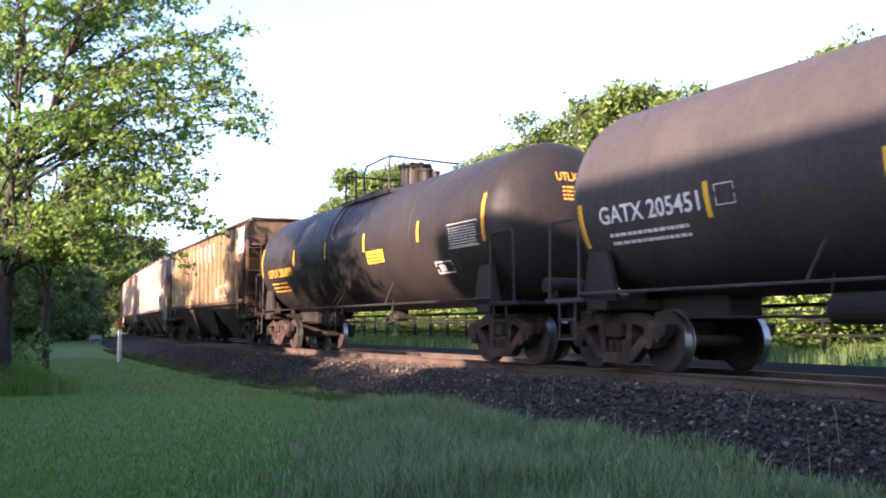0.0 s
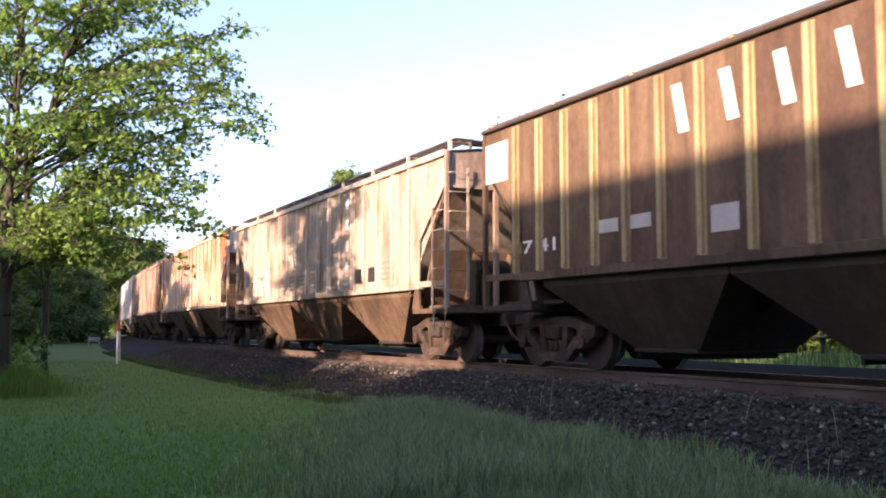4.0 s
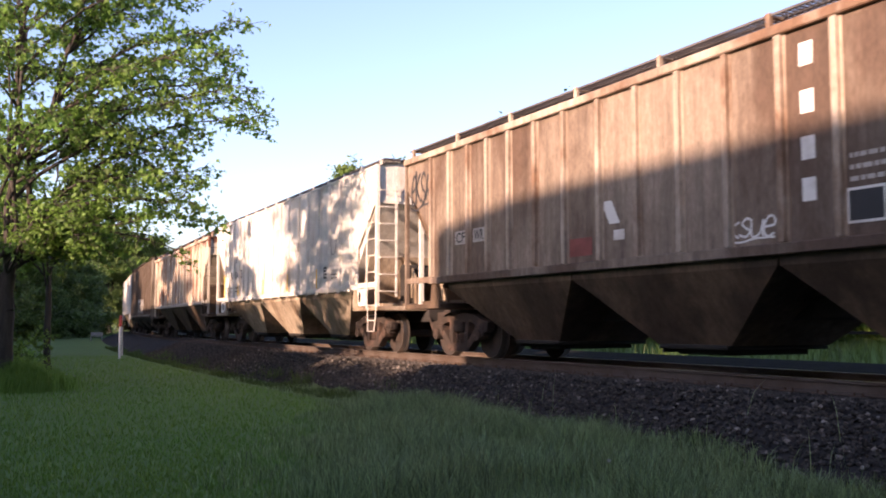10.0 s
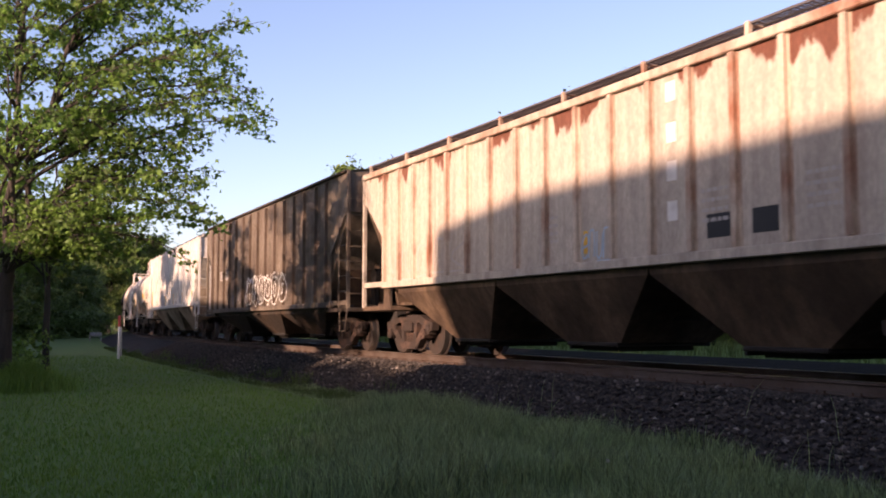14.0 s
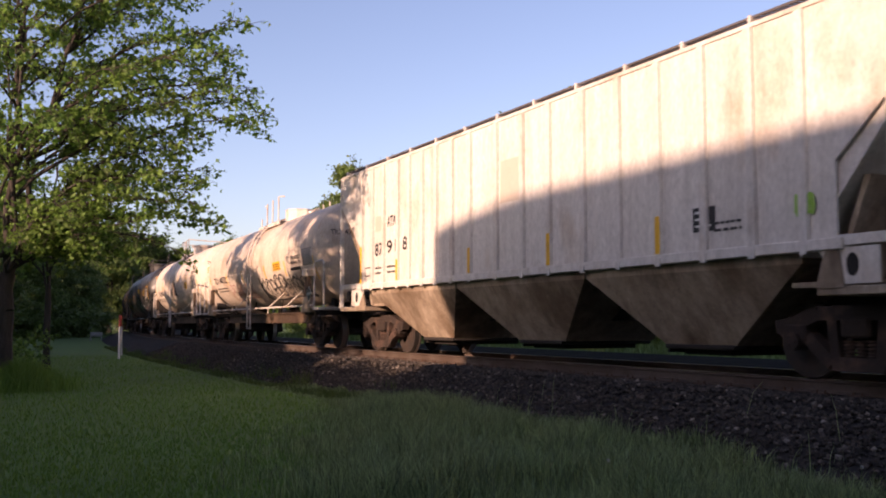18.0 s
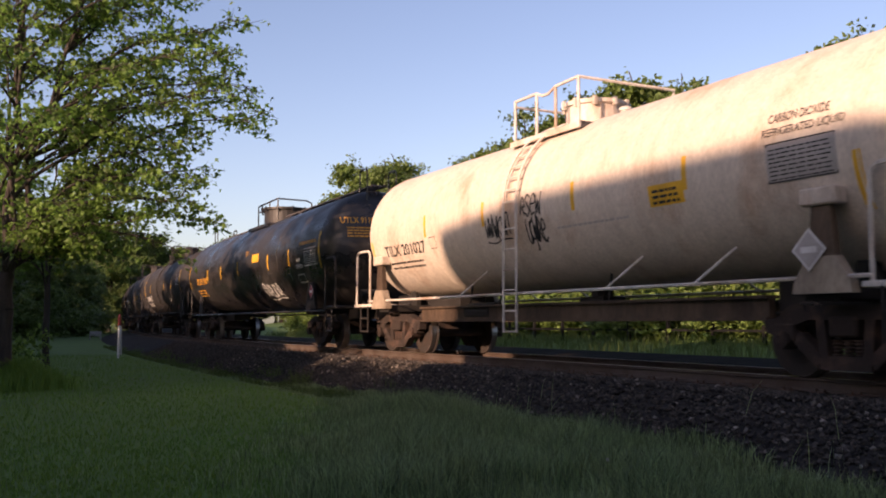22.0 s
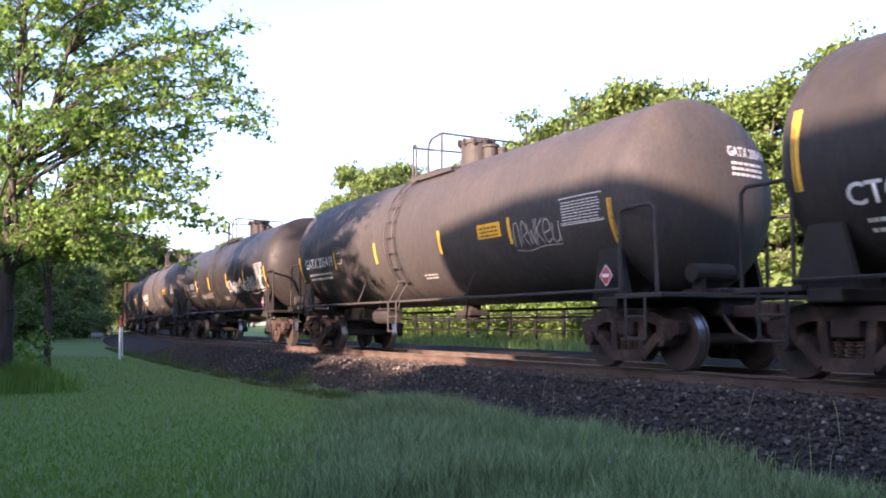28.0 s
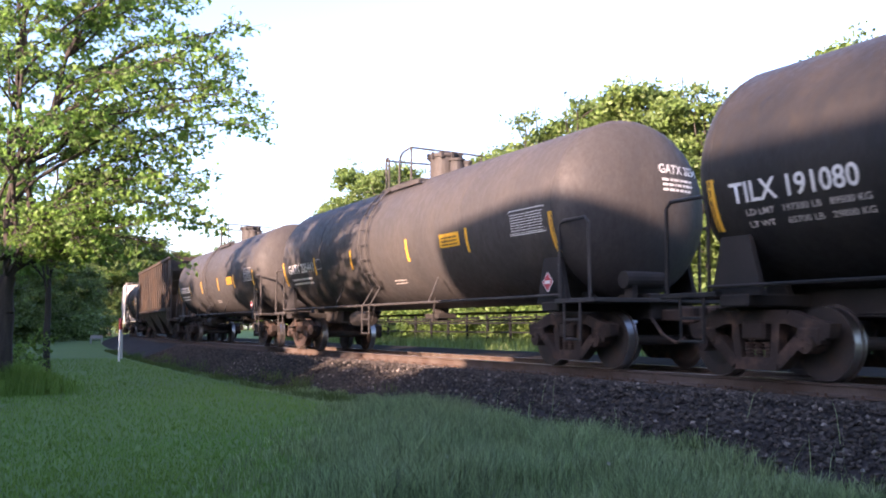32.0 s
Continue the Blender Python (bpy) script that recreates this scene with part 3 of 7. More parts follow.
def bars(x0, x1, z0, z1, count, surface, material, car, seed=1, name="small_print", height=0.5):
    """Lines of print too small to read, as plain bars."""
    r = random.Random(seed)
    step = (z1 - z0) / count
    for i in range(count):
        bm = bmesh.new()
        z = z1 - (i + 1) * step
        x = x0
        while x < x1 - 0.04:
            w = min(r.uniform(0.05, 0.17), x1 - x)
            q = [bm.verts.new(surface.at(*p, 0.005)) for p in ((x, z), (x + w * 0.88, z), (x + w * 0.88, z + step * height), (x, z + step * height))]
            bm.faces.new(q)
            x += w + 0.012
        part(name, bm, material, car)


def outline(x0, x1, z0, z1, w, surface, material, car, name="box_mark"):
    bm = bmesh.new()
    for a, b, c, d in ((x0, x1, z0, z0 + w), (x0, x1, z1 - w, z1), (x0, x0 + w, z0, z1), (x1 - w, x1, z0, z1)):
        bm.faces.new([bm.verts.new(surface.at(*p, 0.005)) for p in ((a, c), (b, c), (b, d), (a, d))])
    return part(name, bm, material, car)


GLYPHS = (
    (((0.0, 0.0), (0.02, 0.9), (0.3, 1.05), (0.7, 0.9), (0.8, 0.0)),),
    (((1.0, 0.9), (0.5, 1.05), (0.1, 0.8), (0.45, 0.55), (0.9, 0.3), (0.55, 0.0), (0.0, 0.12)),),
    (((0.1, 0.48), (0.9, 0.6), (0.75, 0.98), (0.3, 1.0), (0.0, 0.5), (0.3, 0.0), (0.95, 0.15)),),
    (((0.05, 1.1), (0.0, -0.1)), ((0.95, 1.0), (0.1, 0.5), (1.0, -0.05))),
    (((0.0, 1.0), (0.05, 0.2), (0.4, 0.0), (0.8, 0.25), (0.9, 1.0), (0.95, 0.0)),),
    (((0.0, 1.0), (0.25, 0.0), (0.5, 0.7), (0.75, 0.0), (1.05, 1.15)),),
    (((0.9, 0.9), (0.4, 1.0), (0.0, 0.6), (0.3, 0.2), (0.8, 0.3), (0.9, 0.85), (0.85, -0.2), (0.3, -0.3)),),
    (((0.0, 0.1), (0.3, 1.1), (0.9, 0.6), (0.4, 0.45), (1.0, 0.0)),),
)


def smooth_line(pts, n=5):
    """A curve through the points."""
    out = []
    for i in range(len(pts) - 1):
        p0, p1, p2, p3 = pts[max(i - 1, 0)], pts[i], pts[i + 1], pts[min(i + 2, len(pts) - 1)]
        for k in range(n):
            t = k / n
            out.append(0.5 * ((2 * p1) + (p2 - p0) * t + (2 * p0 - 5 * p1 + 4 * p2 - p3) * t * t + (3 * p1 - p0 - 3 * p2 + p3) * t ** 3))
    return out + [pts[-1]]


def ribbon(bm, pts, width, surface, out, r):
    prev = None
    for k, p in enumerate(pts):
        d = pts[min(k + 1, len(pts) - 1)] - pts[max(k - 1, 0)]
        d = d.normalized() if d.length > 1e-6 else Vector((1, 0))
        nrm = Vector((-d.y, d.x)) * width * r.uniform(0.42, 0.58)
        cur = [bm.verts.new(surface.at(*(p + nrm), out)), bm.verts.new(surface.at(*(p - nrm), out))]
        if prev:
            bm.faces.new((prev[0], prev[1], cur[1], cur[0]))
        prev = cur


def scrawl(x0, x1, z0, z1, count, width, surface, material, car, seed, label, bubble=False):
    """Spray-painted signs that spell nothing, side by side, each a part of its own."""
    r = random.Random(seed)
    w = (x1 - x0) / count
    for i in range(count):
        bm = bmesh.new()
        h = (z1 - z0) * r.uniform(0.8, 1.0)
        zb = z0 + (z1 - z0) * r.uniform(0.0, 0.12)
        lean = r.uniform(-0.05, 0.25)
        out = 0.005 + 0.0002 * i
        if bubble:
            # a swollen letter: its outline, a counter and a spur
            cx, cz = x0 + w * (i + 0.5), zb + h / 2
            rings = [(1.0, 1.0)] + ([(r.uniform(0.2, 0.35), r.uniform(0.35, 0.6))] if i % 3 else [])
            for fx, fz in rings:
                ring = []
                for k in range(9):
                    a = 6.283 * k / 9 + 0.3 * i
                    q = r.uniform(0.72, 1.2)
                    sq = 1.0 / max(abs(math.cos(a)), abs(math.sin(a))) ** 0.7
                    ring.append(Vector((cx + q * sq * w * 0.52 * fx * math.cos(a) + lean * 0.3 * math.sin(a), cz + q * sq * h * 0.46 * fz * math.sin(a))))
                ribbon(bm, smooth_line(ring + ring[:1], 3), width, surface, out, r)
            if i % 3 == 0:
                for stroke in r.choice(GLYPHS):
                    ribbon(bm, smooth_line([Vector((cx + w * 0.5 * (px - 0.5), cz + h * 0.6 * (pz - 0.5))) for px, pz in stroke]), width, surface, out, r)
            spur = [Vector((cx + w * px, cz + h * pz)) for px, pz in ((-0.42, 0.3), (-0.1, 0.5 + r.uniform(0, 0.15)), (0.2, 0.32), (0.5, 0.55))]
            ribbon(bm, smooth_line(spur), width * 0.8, surface, out + 0.001, r)
        else:
            for stroke in r.choice(GLYPHS):
                pts = [Vector((x0 + w * (i + 0.06 + 0.95 * px + lean * pz + r.uniform(-0.06, 0.06)), zb + h * (pz + r.uniform(-0.05, 0.05)))) for px, pz in stroke]
                ribbon(bm, smooth_line(pts), width, surface, out, r)
        part("graffiti", bm, material, car, label)
    if not bubble and r.random() < 0.6:
        bm = bmesh.new()
        pts = [Vector((x0 + (x1 - x0) * t, z0 - (z1 - z0) * (0.12 + 0.1 * math.sin(6 * t)))) for t in (0.0, 0.3, 0.6, 1.0)]
        ribbon(bm, smooth_line(pts), width * 0.8, surface, 0.005, r)
        part("graffiti_underline", bm, material, car, label)


# ---- the train: covered hoppers ----
def hopper(u, length, label, body, rib=None, ribs=15, top=4.2, sill=1.58, half=1.56, under=None, roofwalk=True, open_top=False, plain=False, board=0.25, posts=None, rails=None, end=None, shift=0.2, rim=None, steps_in=None):
    """A three-bay hopper car. u: its place in the train; length: over the roof; shift: how far the body sits ahead of the middle post."""
    car = thing("hopper_car", label, "hopper car", "cars of the freight train")
    CARS.append((car, u))
    L = length / 2
    rib = rib or body
    under = under or body
    rails = rails or body
    end = end or body
    steps_in = steps_in or rails
    inset, knee, shoulder = 1.3, 2.48, 3.6
    # the side sheets, cut off aslant over the end platforms
    bm = bmesh.new()
    prof = [(-L, top), (-L, shoulder), (-L + inset, knee), (-L + inset, sill), (L - inset, sill), (L - inset, knee), (L, shoulder), (L, top)]
    for sgn in (-1, 1):
        prism(bm, prof, sgn * half, sgn * (half - 0.03))
    # roof with a shallow camber, the slope sheets and the end sheets
    for a, b in ((-L, L),):
        for (y0, z0), (y1, z1) in (((-half, top), (-0.8, top + 0.1)), ((-0.8, top + 0.1), (0.8, top + 0.1)), ((0.8, top + 0.1), (half, top))):
            if open_top:
                continue
            bm.faces.new([bm.verts.new(p) for p in ((a, y0, z0), (b, y0, z0), (b, y1, z1), (a, y1, z1))])
    part("body", bm, body, car)
    # at each end an upright sheet under the roof and a steep slope sheet below it
    for sgn in (-1, 1):
        flip = pose(0, 0, 0, 0, 0, 0 if sgn > 0 else 180)
        x, w = L - 0.06, half - 0.03
        bm = bmesh.new()
        crown = [] if open_top else [(0.8, top + 0.09), (-0.8, top + 0.09)]
        ring = [(-w, top), (-w, shoulder - 0.1), (w, shoulder - 0.1), (w, top)] + crown
        a = [bm.verts.new((x, y, z)) for y, z in ring]
        b = [bm.verts.new((x - 0.02, y, z)) for y, z in ring]
        bm.faces.new(a)
        bm.faces.new(b[::-1])
        for k in range(len(ring)):
            m = (k + 1) % len(ring)
            bm.faces.new((a[k], b[k], b[m], a[m]))
        box(bm, x - 0.01, x + 0.03, -w, w, shoulder - 0.13, shoulder - 0.07)
        bmesh.ops.recalc_face_normals(bm, faces=bm.faces[:])
        part("end_sheet", bm, end, car, at=flip)
        bm = bmesh.new()
        prism(bm, [(x, shoulder - 0.1), (x - 1.78, sill - 0.15), (x - 1.81, sill - 0.15), (x - 0.03, shoulder - 0.1)], -w, w)
        for y in (-w + 0.05, w - 0.05):
            prism(bm, [(x, shoulder), (x - inset, knee + 0.06), (x - inset - 0.1, knee - 0.6), (x - 0.05, shoulder - 0.18)], y - 0.01, y + 0.01)
        # the rear slope sheet takes the darker paint for its shaded underside
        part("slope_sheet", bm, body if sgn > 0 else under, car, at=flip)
    # each side rib
    bm = bmesh.new()
    if plain:
        prism(bm, [(-0.06, sill - 0.02), (0.06, sill - 0.02), (0.06, top - 0.06), (-0.06, top - 0.06)], -half - 0.06, -half + 0.005)
        prism(bm, [(-0.05, sill - 0.13), (0.05, sill - 0.13), (0.06, sill - 0.02), (-0.06, sill - 0.02)], -half - 0.075, -half - 0.055)
    else:
        prism(bm, [(-0.075, sill + 0.03), (0.075, sill + 0.03), (0.075, top - 0.1), (-0.075, top - 0.1)], -half - 0.012, -half + 0.005)
        prism(bm, [(-0.045, sill + 0.05), (0.045, sill + 0.05), (0.045, top - 0.12), (-0.045, top - 0.12)], -half - 0.075, -half - 0.01)
    rib_me = mesh_of("rib", bm, rib)
    span = 2 * (L - inset) - 0.15
    for sgn in (-1, 1):
        for x in [sgn * -p for p in posts] if posts else [-span / 2 + span * i / (ribs - 1) for i in range(ribs)]:
            part("rib", rib_me, rib, car, at=pose(x, 0, 0, 0, 0, 0 if sgn < 0 else 180))
    # top chord and side sill
    for sgn in (-1, 1):
        bm = bmesh.new()
        if plain:
            box(bm, -L, L, -half - 0.022, -half + 0.03, top - 0.05, top + 0.01, 0.008)
        else:
            box(bm, -L, L, -half - 0.08, -half + 0.03, top - (0.05 if rim else 0.11), top + 0.02, 0.015)
        part("top_chord", bm, rim or rib, car, at=pose(0, 0, 0, 0, 0, 0 if sgn < 0 else 180))
        bm = bmesh.new()
        box(bm, -L + inset - 0.1, L - inset + 0.1, -half - 0.06, -half + 0.06, sill - 0.10, sill + 0.035, 0.012)
        part("side_sill", bm, body, car, at=pose(0, 0, 0, 0, 0, 0 if sgn < 0 else 180))
    # the bays under the sill: each funnels down to its outlet gate
    # their paint is darker than the body's: grime plus painted-in shade
    bay_half = (L - inset - 0.55) / 3
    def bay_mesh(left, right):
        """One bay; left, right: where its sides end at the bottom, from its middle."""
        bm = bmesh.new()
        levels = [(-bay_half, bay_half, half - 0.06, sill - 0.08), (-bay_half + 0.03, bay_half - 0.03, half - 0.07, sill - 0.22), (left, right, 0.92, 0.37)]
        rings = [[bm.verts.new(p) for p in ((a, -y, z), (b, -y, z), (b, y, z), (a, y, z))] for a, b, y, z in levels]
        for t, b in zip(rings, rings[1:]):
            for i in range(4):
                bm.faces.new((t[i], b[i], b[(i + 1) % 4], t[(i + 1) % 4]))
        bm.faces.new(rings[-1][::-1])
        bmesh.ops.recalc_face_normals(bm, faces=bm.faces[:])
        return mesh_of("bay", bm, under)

    bm = bmesh.new()
    box(bm, -0.7, 0.7, -0.96, 0.96, 0.31, 0.38, 0.02)
    box(bm, -0.5, 0.5, -0.78, 0.78, 0.23, 0.31, 0.02)
    rod(bm, (-0.74, -0.85, 0.28), (-0.74, 0.85, 0.28), 0.03, 8)
    gate = mesh_of("outlet_gate", bm, M_UNDER)
    # the outer bays slope long towards the trucks and stand steep towards the middle
    for k, left, right in ((-1, -0.45, 0.95), (0, -0.75, 0.75), (1, -0.95, 0.45)):
        p = part("bay", bay_mesh(left, right), under, car, "sloping hopper bay", at=pose(k * 2 * bay_half, 0, 0))
        part("outlet_gate", gate, M_UNDER, p, at=pose((left + right) / 2, 0, 0))
    bm = bmesh.new()
    box(bm, -L - 0.15, L + 0.15, -0.32, 0.32, 0.72, 1.02, 0.02)
    part("centre_sill", bm, M_UNDER, car)
    # the ends: corner posts, inner posts, ladders, platforms
    bm = bmesh.new()
    for y in (-half + 0.01, half - 0.01):
        box(bm, L - 0.055, L + 0.02, y - 0.045, y + 0.045, 1.05, top, 0.008)
    for y in (-0.42, 0.42):
        box(bm, L - 0.09, L - 0.02, y - 0.055, y + 0.055, 1.1, shoulder - 0.05, 0.008)
    box(bm, L - inset, L, -half - 0.01, -half + 0.05, sill - 0.06, sill + 0.06, 0.008)
    box(bm, L - inset, L, half - 0.05, half + 0.01, sill - 0.06, sill + 0.06, 0.008)
    frame_me = mesh_of("end_frame", bm, rails)
    # the shear plate and the two webs that carry the slope sheet over the truck
    bm = bmesh.new()
    for y in (-0.42, 0.42):
        prism(bm, [(L - inset - 1.3, 1.05), (L - 0.3, 1.05), (L - 0.3, 1.75), (L - 0.75, 2.15), (L - inset + 0.15, 2.35)], y - 0.02, y + 0.02)
    box(bm, L - inset - 0.9, L - 0.28, -half + 0.25, half - 0.25, 1.09, 1.15)
    prism(bm, [(L - inset - 0.28, 1.1), (L - inset - 0.2, 1.1), (L - inset + 0.3, 2.3), (L - inset + 0.22, 2.3)], -half + 0.2, half - 0.2)
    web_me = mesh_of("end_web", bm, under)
    # platforms and webs use the same paint, darkened for shade and grime
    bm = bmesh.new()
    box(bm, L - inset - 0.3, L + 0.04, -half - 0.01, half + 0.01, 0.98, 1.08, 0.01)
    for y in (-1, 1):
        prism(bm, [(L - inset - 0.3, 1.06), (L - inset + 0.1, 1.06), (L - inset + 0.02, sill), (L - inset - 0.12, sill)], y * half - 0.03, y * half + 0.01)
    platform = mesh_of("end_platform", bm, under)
    bm = bmesh.new()
    box(bm, L + 0.015, L + 0.045, -half + 0.44, -half + 0.485, 1.3, shoulder + 0.28)
    ladder = mesh_of("ladder", bm, steps_in)
    bm = bmesh.new()
    pipe(bm, [(L + 0.03, -half + 0.46, 0), (L + 0.09, -half + 0.44, 0), (L + 0.09, -half + 0.06, 0), (L + 0.0, -half + 0.02, 0)], 0.011, 6)
    end_rung = mesh_of("rung", bm, steps_in)
    bm = bmesh.new()
    box(bm, L - 0.595, L - 0.56, -half - 0.05, -half - 0.02, 1.02, 3.12)
    side_ladder = mesh_of("side_ladder", bm, steps_in)
    bm = bmesh.new()
    rod(bm, (L - 0.58, -half - 0.035, 0), (L - 0.02, -half - 0.035, 0), 0.011, 6)
    rung = mesh_of("rung", bm, steps_in)
    bm = bmesh.new()
    pipe(bm, [(L - 0.52, -half - 0.01, 1.06), (L - 0.52, -half - 0.03, 0.95), (L - 0.46, -half - 0.05, 0.5), (L - 0.06, -half - 0.05, 0.5), (L - 0.02, -half - 0.03, 0.85), (L - 0.04, -half - 0.01, 1.06)], 0.013, 6)
    rod(bm, (L - 0.49, -half - 0.04, 0.75), (L - 0.04, -half - 0.04, 0.75), 0.01, 6)
    stirrup = mesh_of("stirrup_step", bm, steps_in)
    for a in (0, 180):
        part("stirrup_step", stirrup, steps_in, car, at=pose(0, 0, 0, 0, 0, a))
        part("end_frame", frame_me, rails, car, at=pose(0, 0, 0, 0, 0, a))
        part("end_platform", platform, under, car, at=pose(0, 0, 0, 0, 0, a))
        part("end_web", web_me, under, car, "grimy web plates under the slope sheet, shade put into their colour", at=pose(0, 0, 0, 0, 0, a))
        el = part("end_ladder", ladder, steps_in, car, at=pose(0, 0, 0, 0, 0, a))
        for k in range(7):
            part("rung", end_rung, steps_in, el, at=pose(0, 0, 1.42 + 0.39 * k))
        sl = part("side_ladder", side_ladder, steps_in, car, at=pose(0, 0, 0, 0, 0, a))
        for k in range(6):
            part("rung", rung, steps_in, sl, at=pose(0, 0, 1.1 + 0.385 * k))
    bm = bmesh.new()
    rod(bm, (L - 0.75, -0.6, 1.9), (L - 0.75, 0.2, 1.9), 0.2, 14)
    box(bm, L - 0.9, L - 0.6, -0.6, -0.5, 1.1, 1.9)
    part("air_reservoir", bm, M_UNDER, car)
    if plain:
        # pale plates with an oval opening below the sill, at both ends
        for sgn in (-1, 1):
            for y in (-1, 1):
                bm = bmesh.new()
                x0, x1 = (L - inset - 0.28, L - inset + 0.55)
                prism(bm, [(x0, sill - 0.08), (x1, sill - 0.08), (x1, 1.1), (x0 + 0.34, 1.1)], y * half - 0.012, y * half + 0.012)
                p = part("end_plate", bm, body, car, at=pose(0, 0, 0) if sgn > 0 else pose(0, 0, 0, 0, 0, 180))
                bm = bmesh.new()
                xm = x0 + 0.48
                bm.faces.new([bm.verts.new((xm + 0.085 * math.cos(0.524 * k), y * half + y * 0.016, 1.31 + 0.13 * math.sin(0.524 * k))) for k in range(12)])
                part("opening", bm, M_UNDER, p, "dark oval opening")
    # the roof's hatches and running boards
    if not open_top:
        bm = bmesh.new()
        box(bm, -L + 0.4, L - 0.4, -0.33, 0.33, top + 0.09, top + 0.22, 0.02)
        part("hatch_cover", bm, rib, car)
    if roofwalk:
        for sgn in (-1, 1):
            bm = bmesh.new()
            n = int(length / 0.085)
            y0, y1, z = 1.0, 1.42, top + board
            for y in (y0, (y0 + y1) / 2, y1):
                box(bm, -L - 0.1, L + 0.1, y - 0.012, y + 0.012, z - 0.03, z)
            for i in range(n + 1):
                x = -L - 0.1 + (length + 0.2) * i / n
                box(bm, x - 0.02, x + 0.02, y0, y1, z - 0.022, z - 0.004)
            part("running_board", bm, M_GRATE, car, "steel grating running board", at=pose(0, 0, 0, 0, 0, 0 if sgn > 0 else 180))
            bm = bmesh.new()
            k = 0.022 if plain else 0.035
            box(bm, -k, k, 1.40, 1.46, top - 0.02, top + board + 0.01)
            box(bm, -k, k, 0.95, 1.0, top + 0.05, top + board - 0.02)
            box(bm, -0.03, 0.03, 0.95, 1.46, top + board - 0.045, top + board - 0.025)
            stand = mesh_of("board_stand", bm, rib)
            count = 14 if plain else 9
            for i in range(count):
                x = -L + 0.1 + (length - 0.2) * i / (count - 1)
                part("board_stand", stand, rib, car, at=pose(x, 0, 0, 0, 0, 0 if sgn > 0 else 180))
        for sgn in (-1, 1):
            bm = bmesh.new()
            x, z = L + 0.05, top + board
            box(bm, x - 0.5, x + 0.02, -0.95, 0.95, z - 0.035, z)
            part("end_running_board", bm, M_GRATE, car, at=pose(0, 0, 0, 0, 0, 0 if sgn > 0 else 180))
    for sgn in (-1, 1):
        truck(car, sgn * (L - 1.5), u)
        coupler(car, sgn * (L - 0.05), sgn)
    for p in car.children:
        if not p.name.startswith("rib"):
            p.matrix_basis = pose(shift, 0, 0) @ p.matrix_basis
    return car, Flat(-half - 0.001)


# ---- the train: tank cars ----
def belly_gear(car, bot, tc):
    """Brake gear and the bottom outlet under a tank's belly."""
    bm = bmesh.new()
    turned(bm, [(bot - 0.30, 0.14), (bot - 0.28, 0.19), (bot + 0.1, 0.2)], 12, "z", (0.2, 0, 0))
    box(bm, -0.15, 0.55, -0.25, 0.25, bot - 0.24, bot - 0.12, 0.02)
    part("bottom_outlet", bm, M_UNDER, car)
    bm = bmesh.new()
    rod(bm, (-3.1, -0.85, 0.88), (-2.1, -0.85, 0.88), 0.19, 14)
    part("brake_cylinder", bm, M_UNDER, car)
    bm = bmesh.new()
    rod(bm, (-tc + 0.6, -0.35, 0.80), (tc - 0.6, -0.35, 0.80), 0.022, 6)
    part("brake_rod", bm, M_UNDER, car)
    bm = bmesh.new()
    rod(bm, (-tc + 0.6, 0.7, 0.98), (tc - 0.6, 0.7, 0.98), 0.03, 6)
    part("air_pipe", bm, M_UNDER, car)
    bm = bmesh.new()
    rod(bm, (0, -0.85, 0.78), (0, -0.76, bot + 0.26), 0.022, 6)
    hanger = mesh_of("hanger", bm, M_UNDER)
    for x in (-3.2, -2.0, 1.5):
        part("hanger", hanger, M_UNDER, car, at=pose(x, 0, 0))


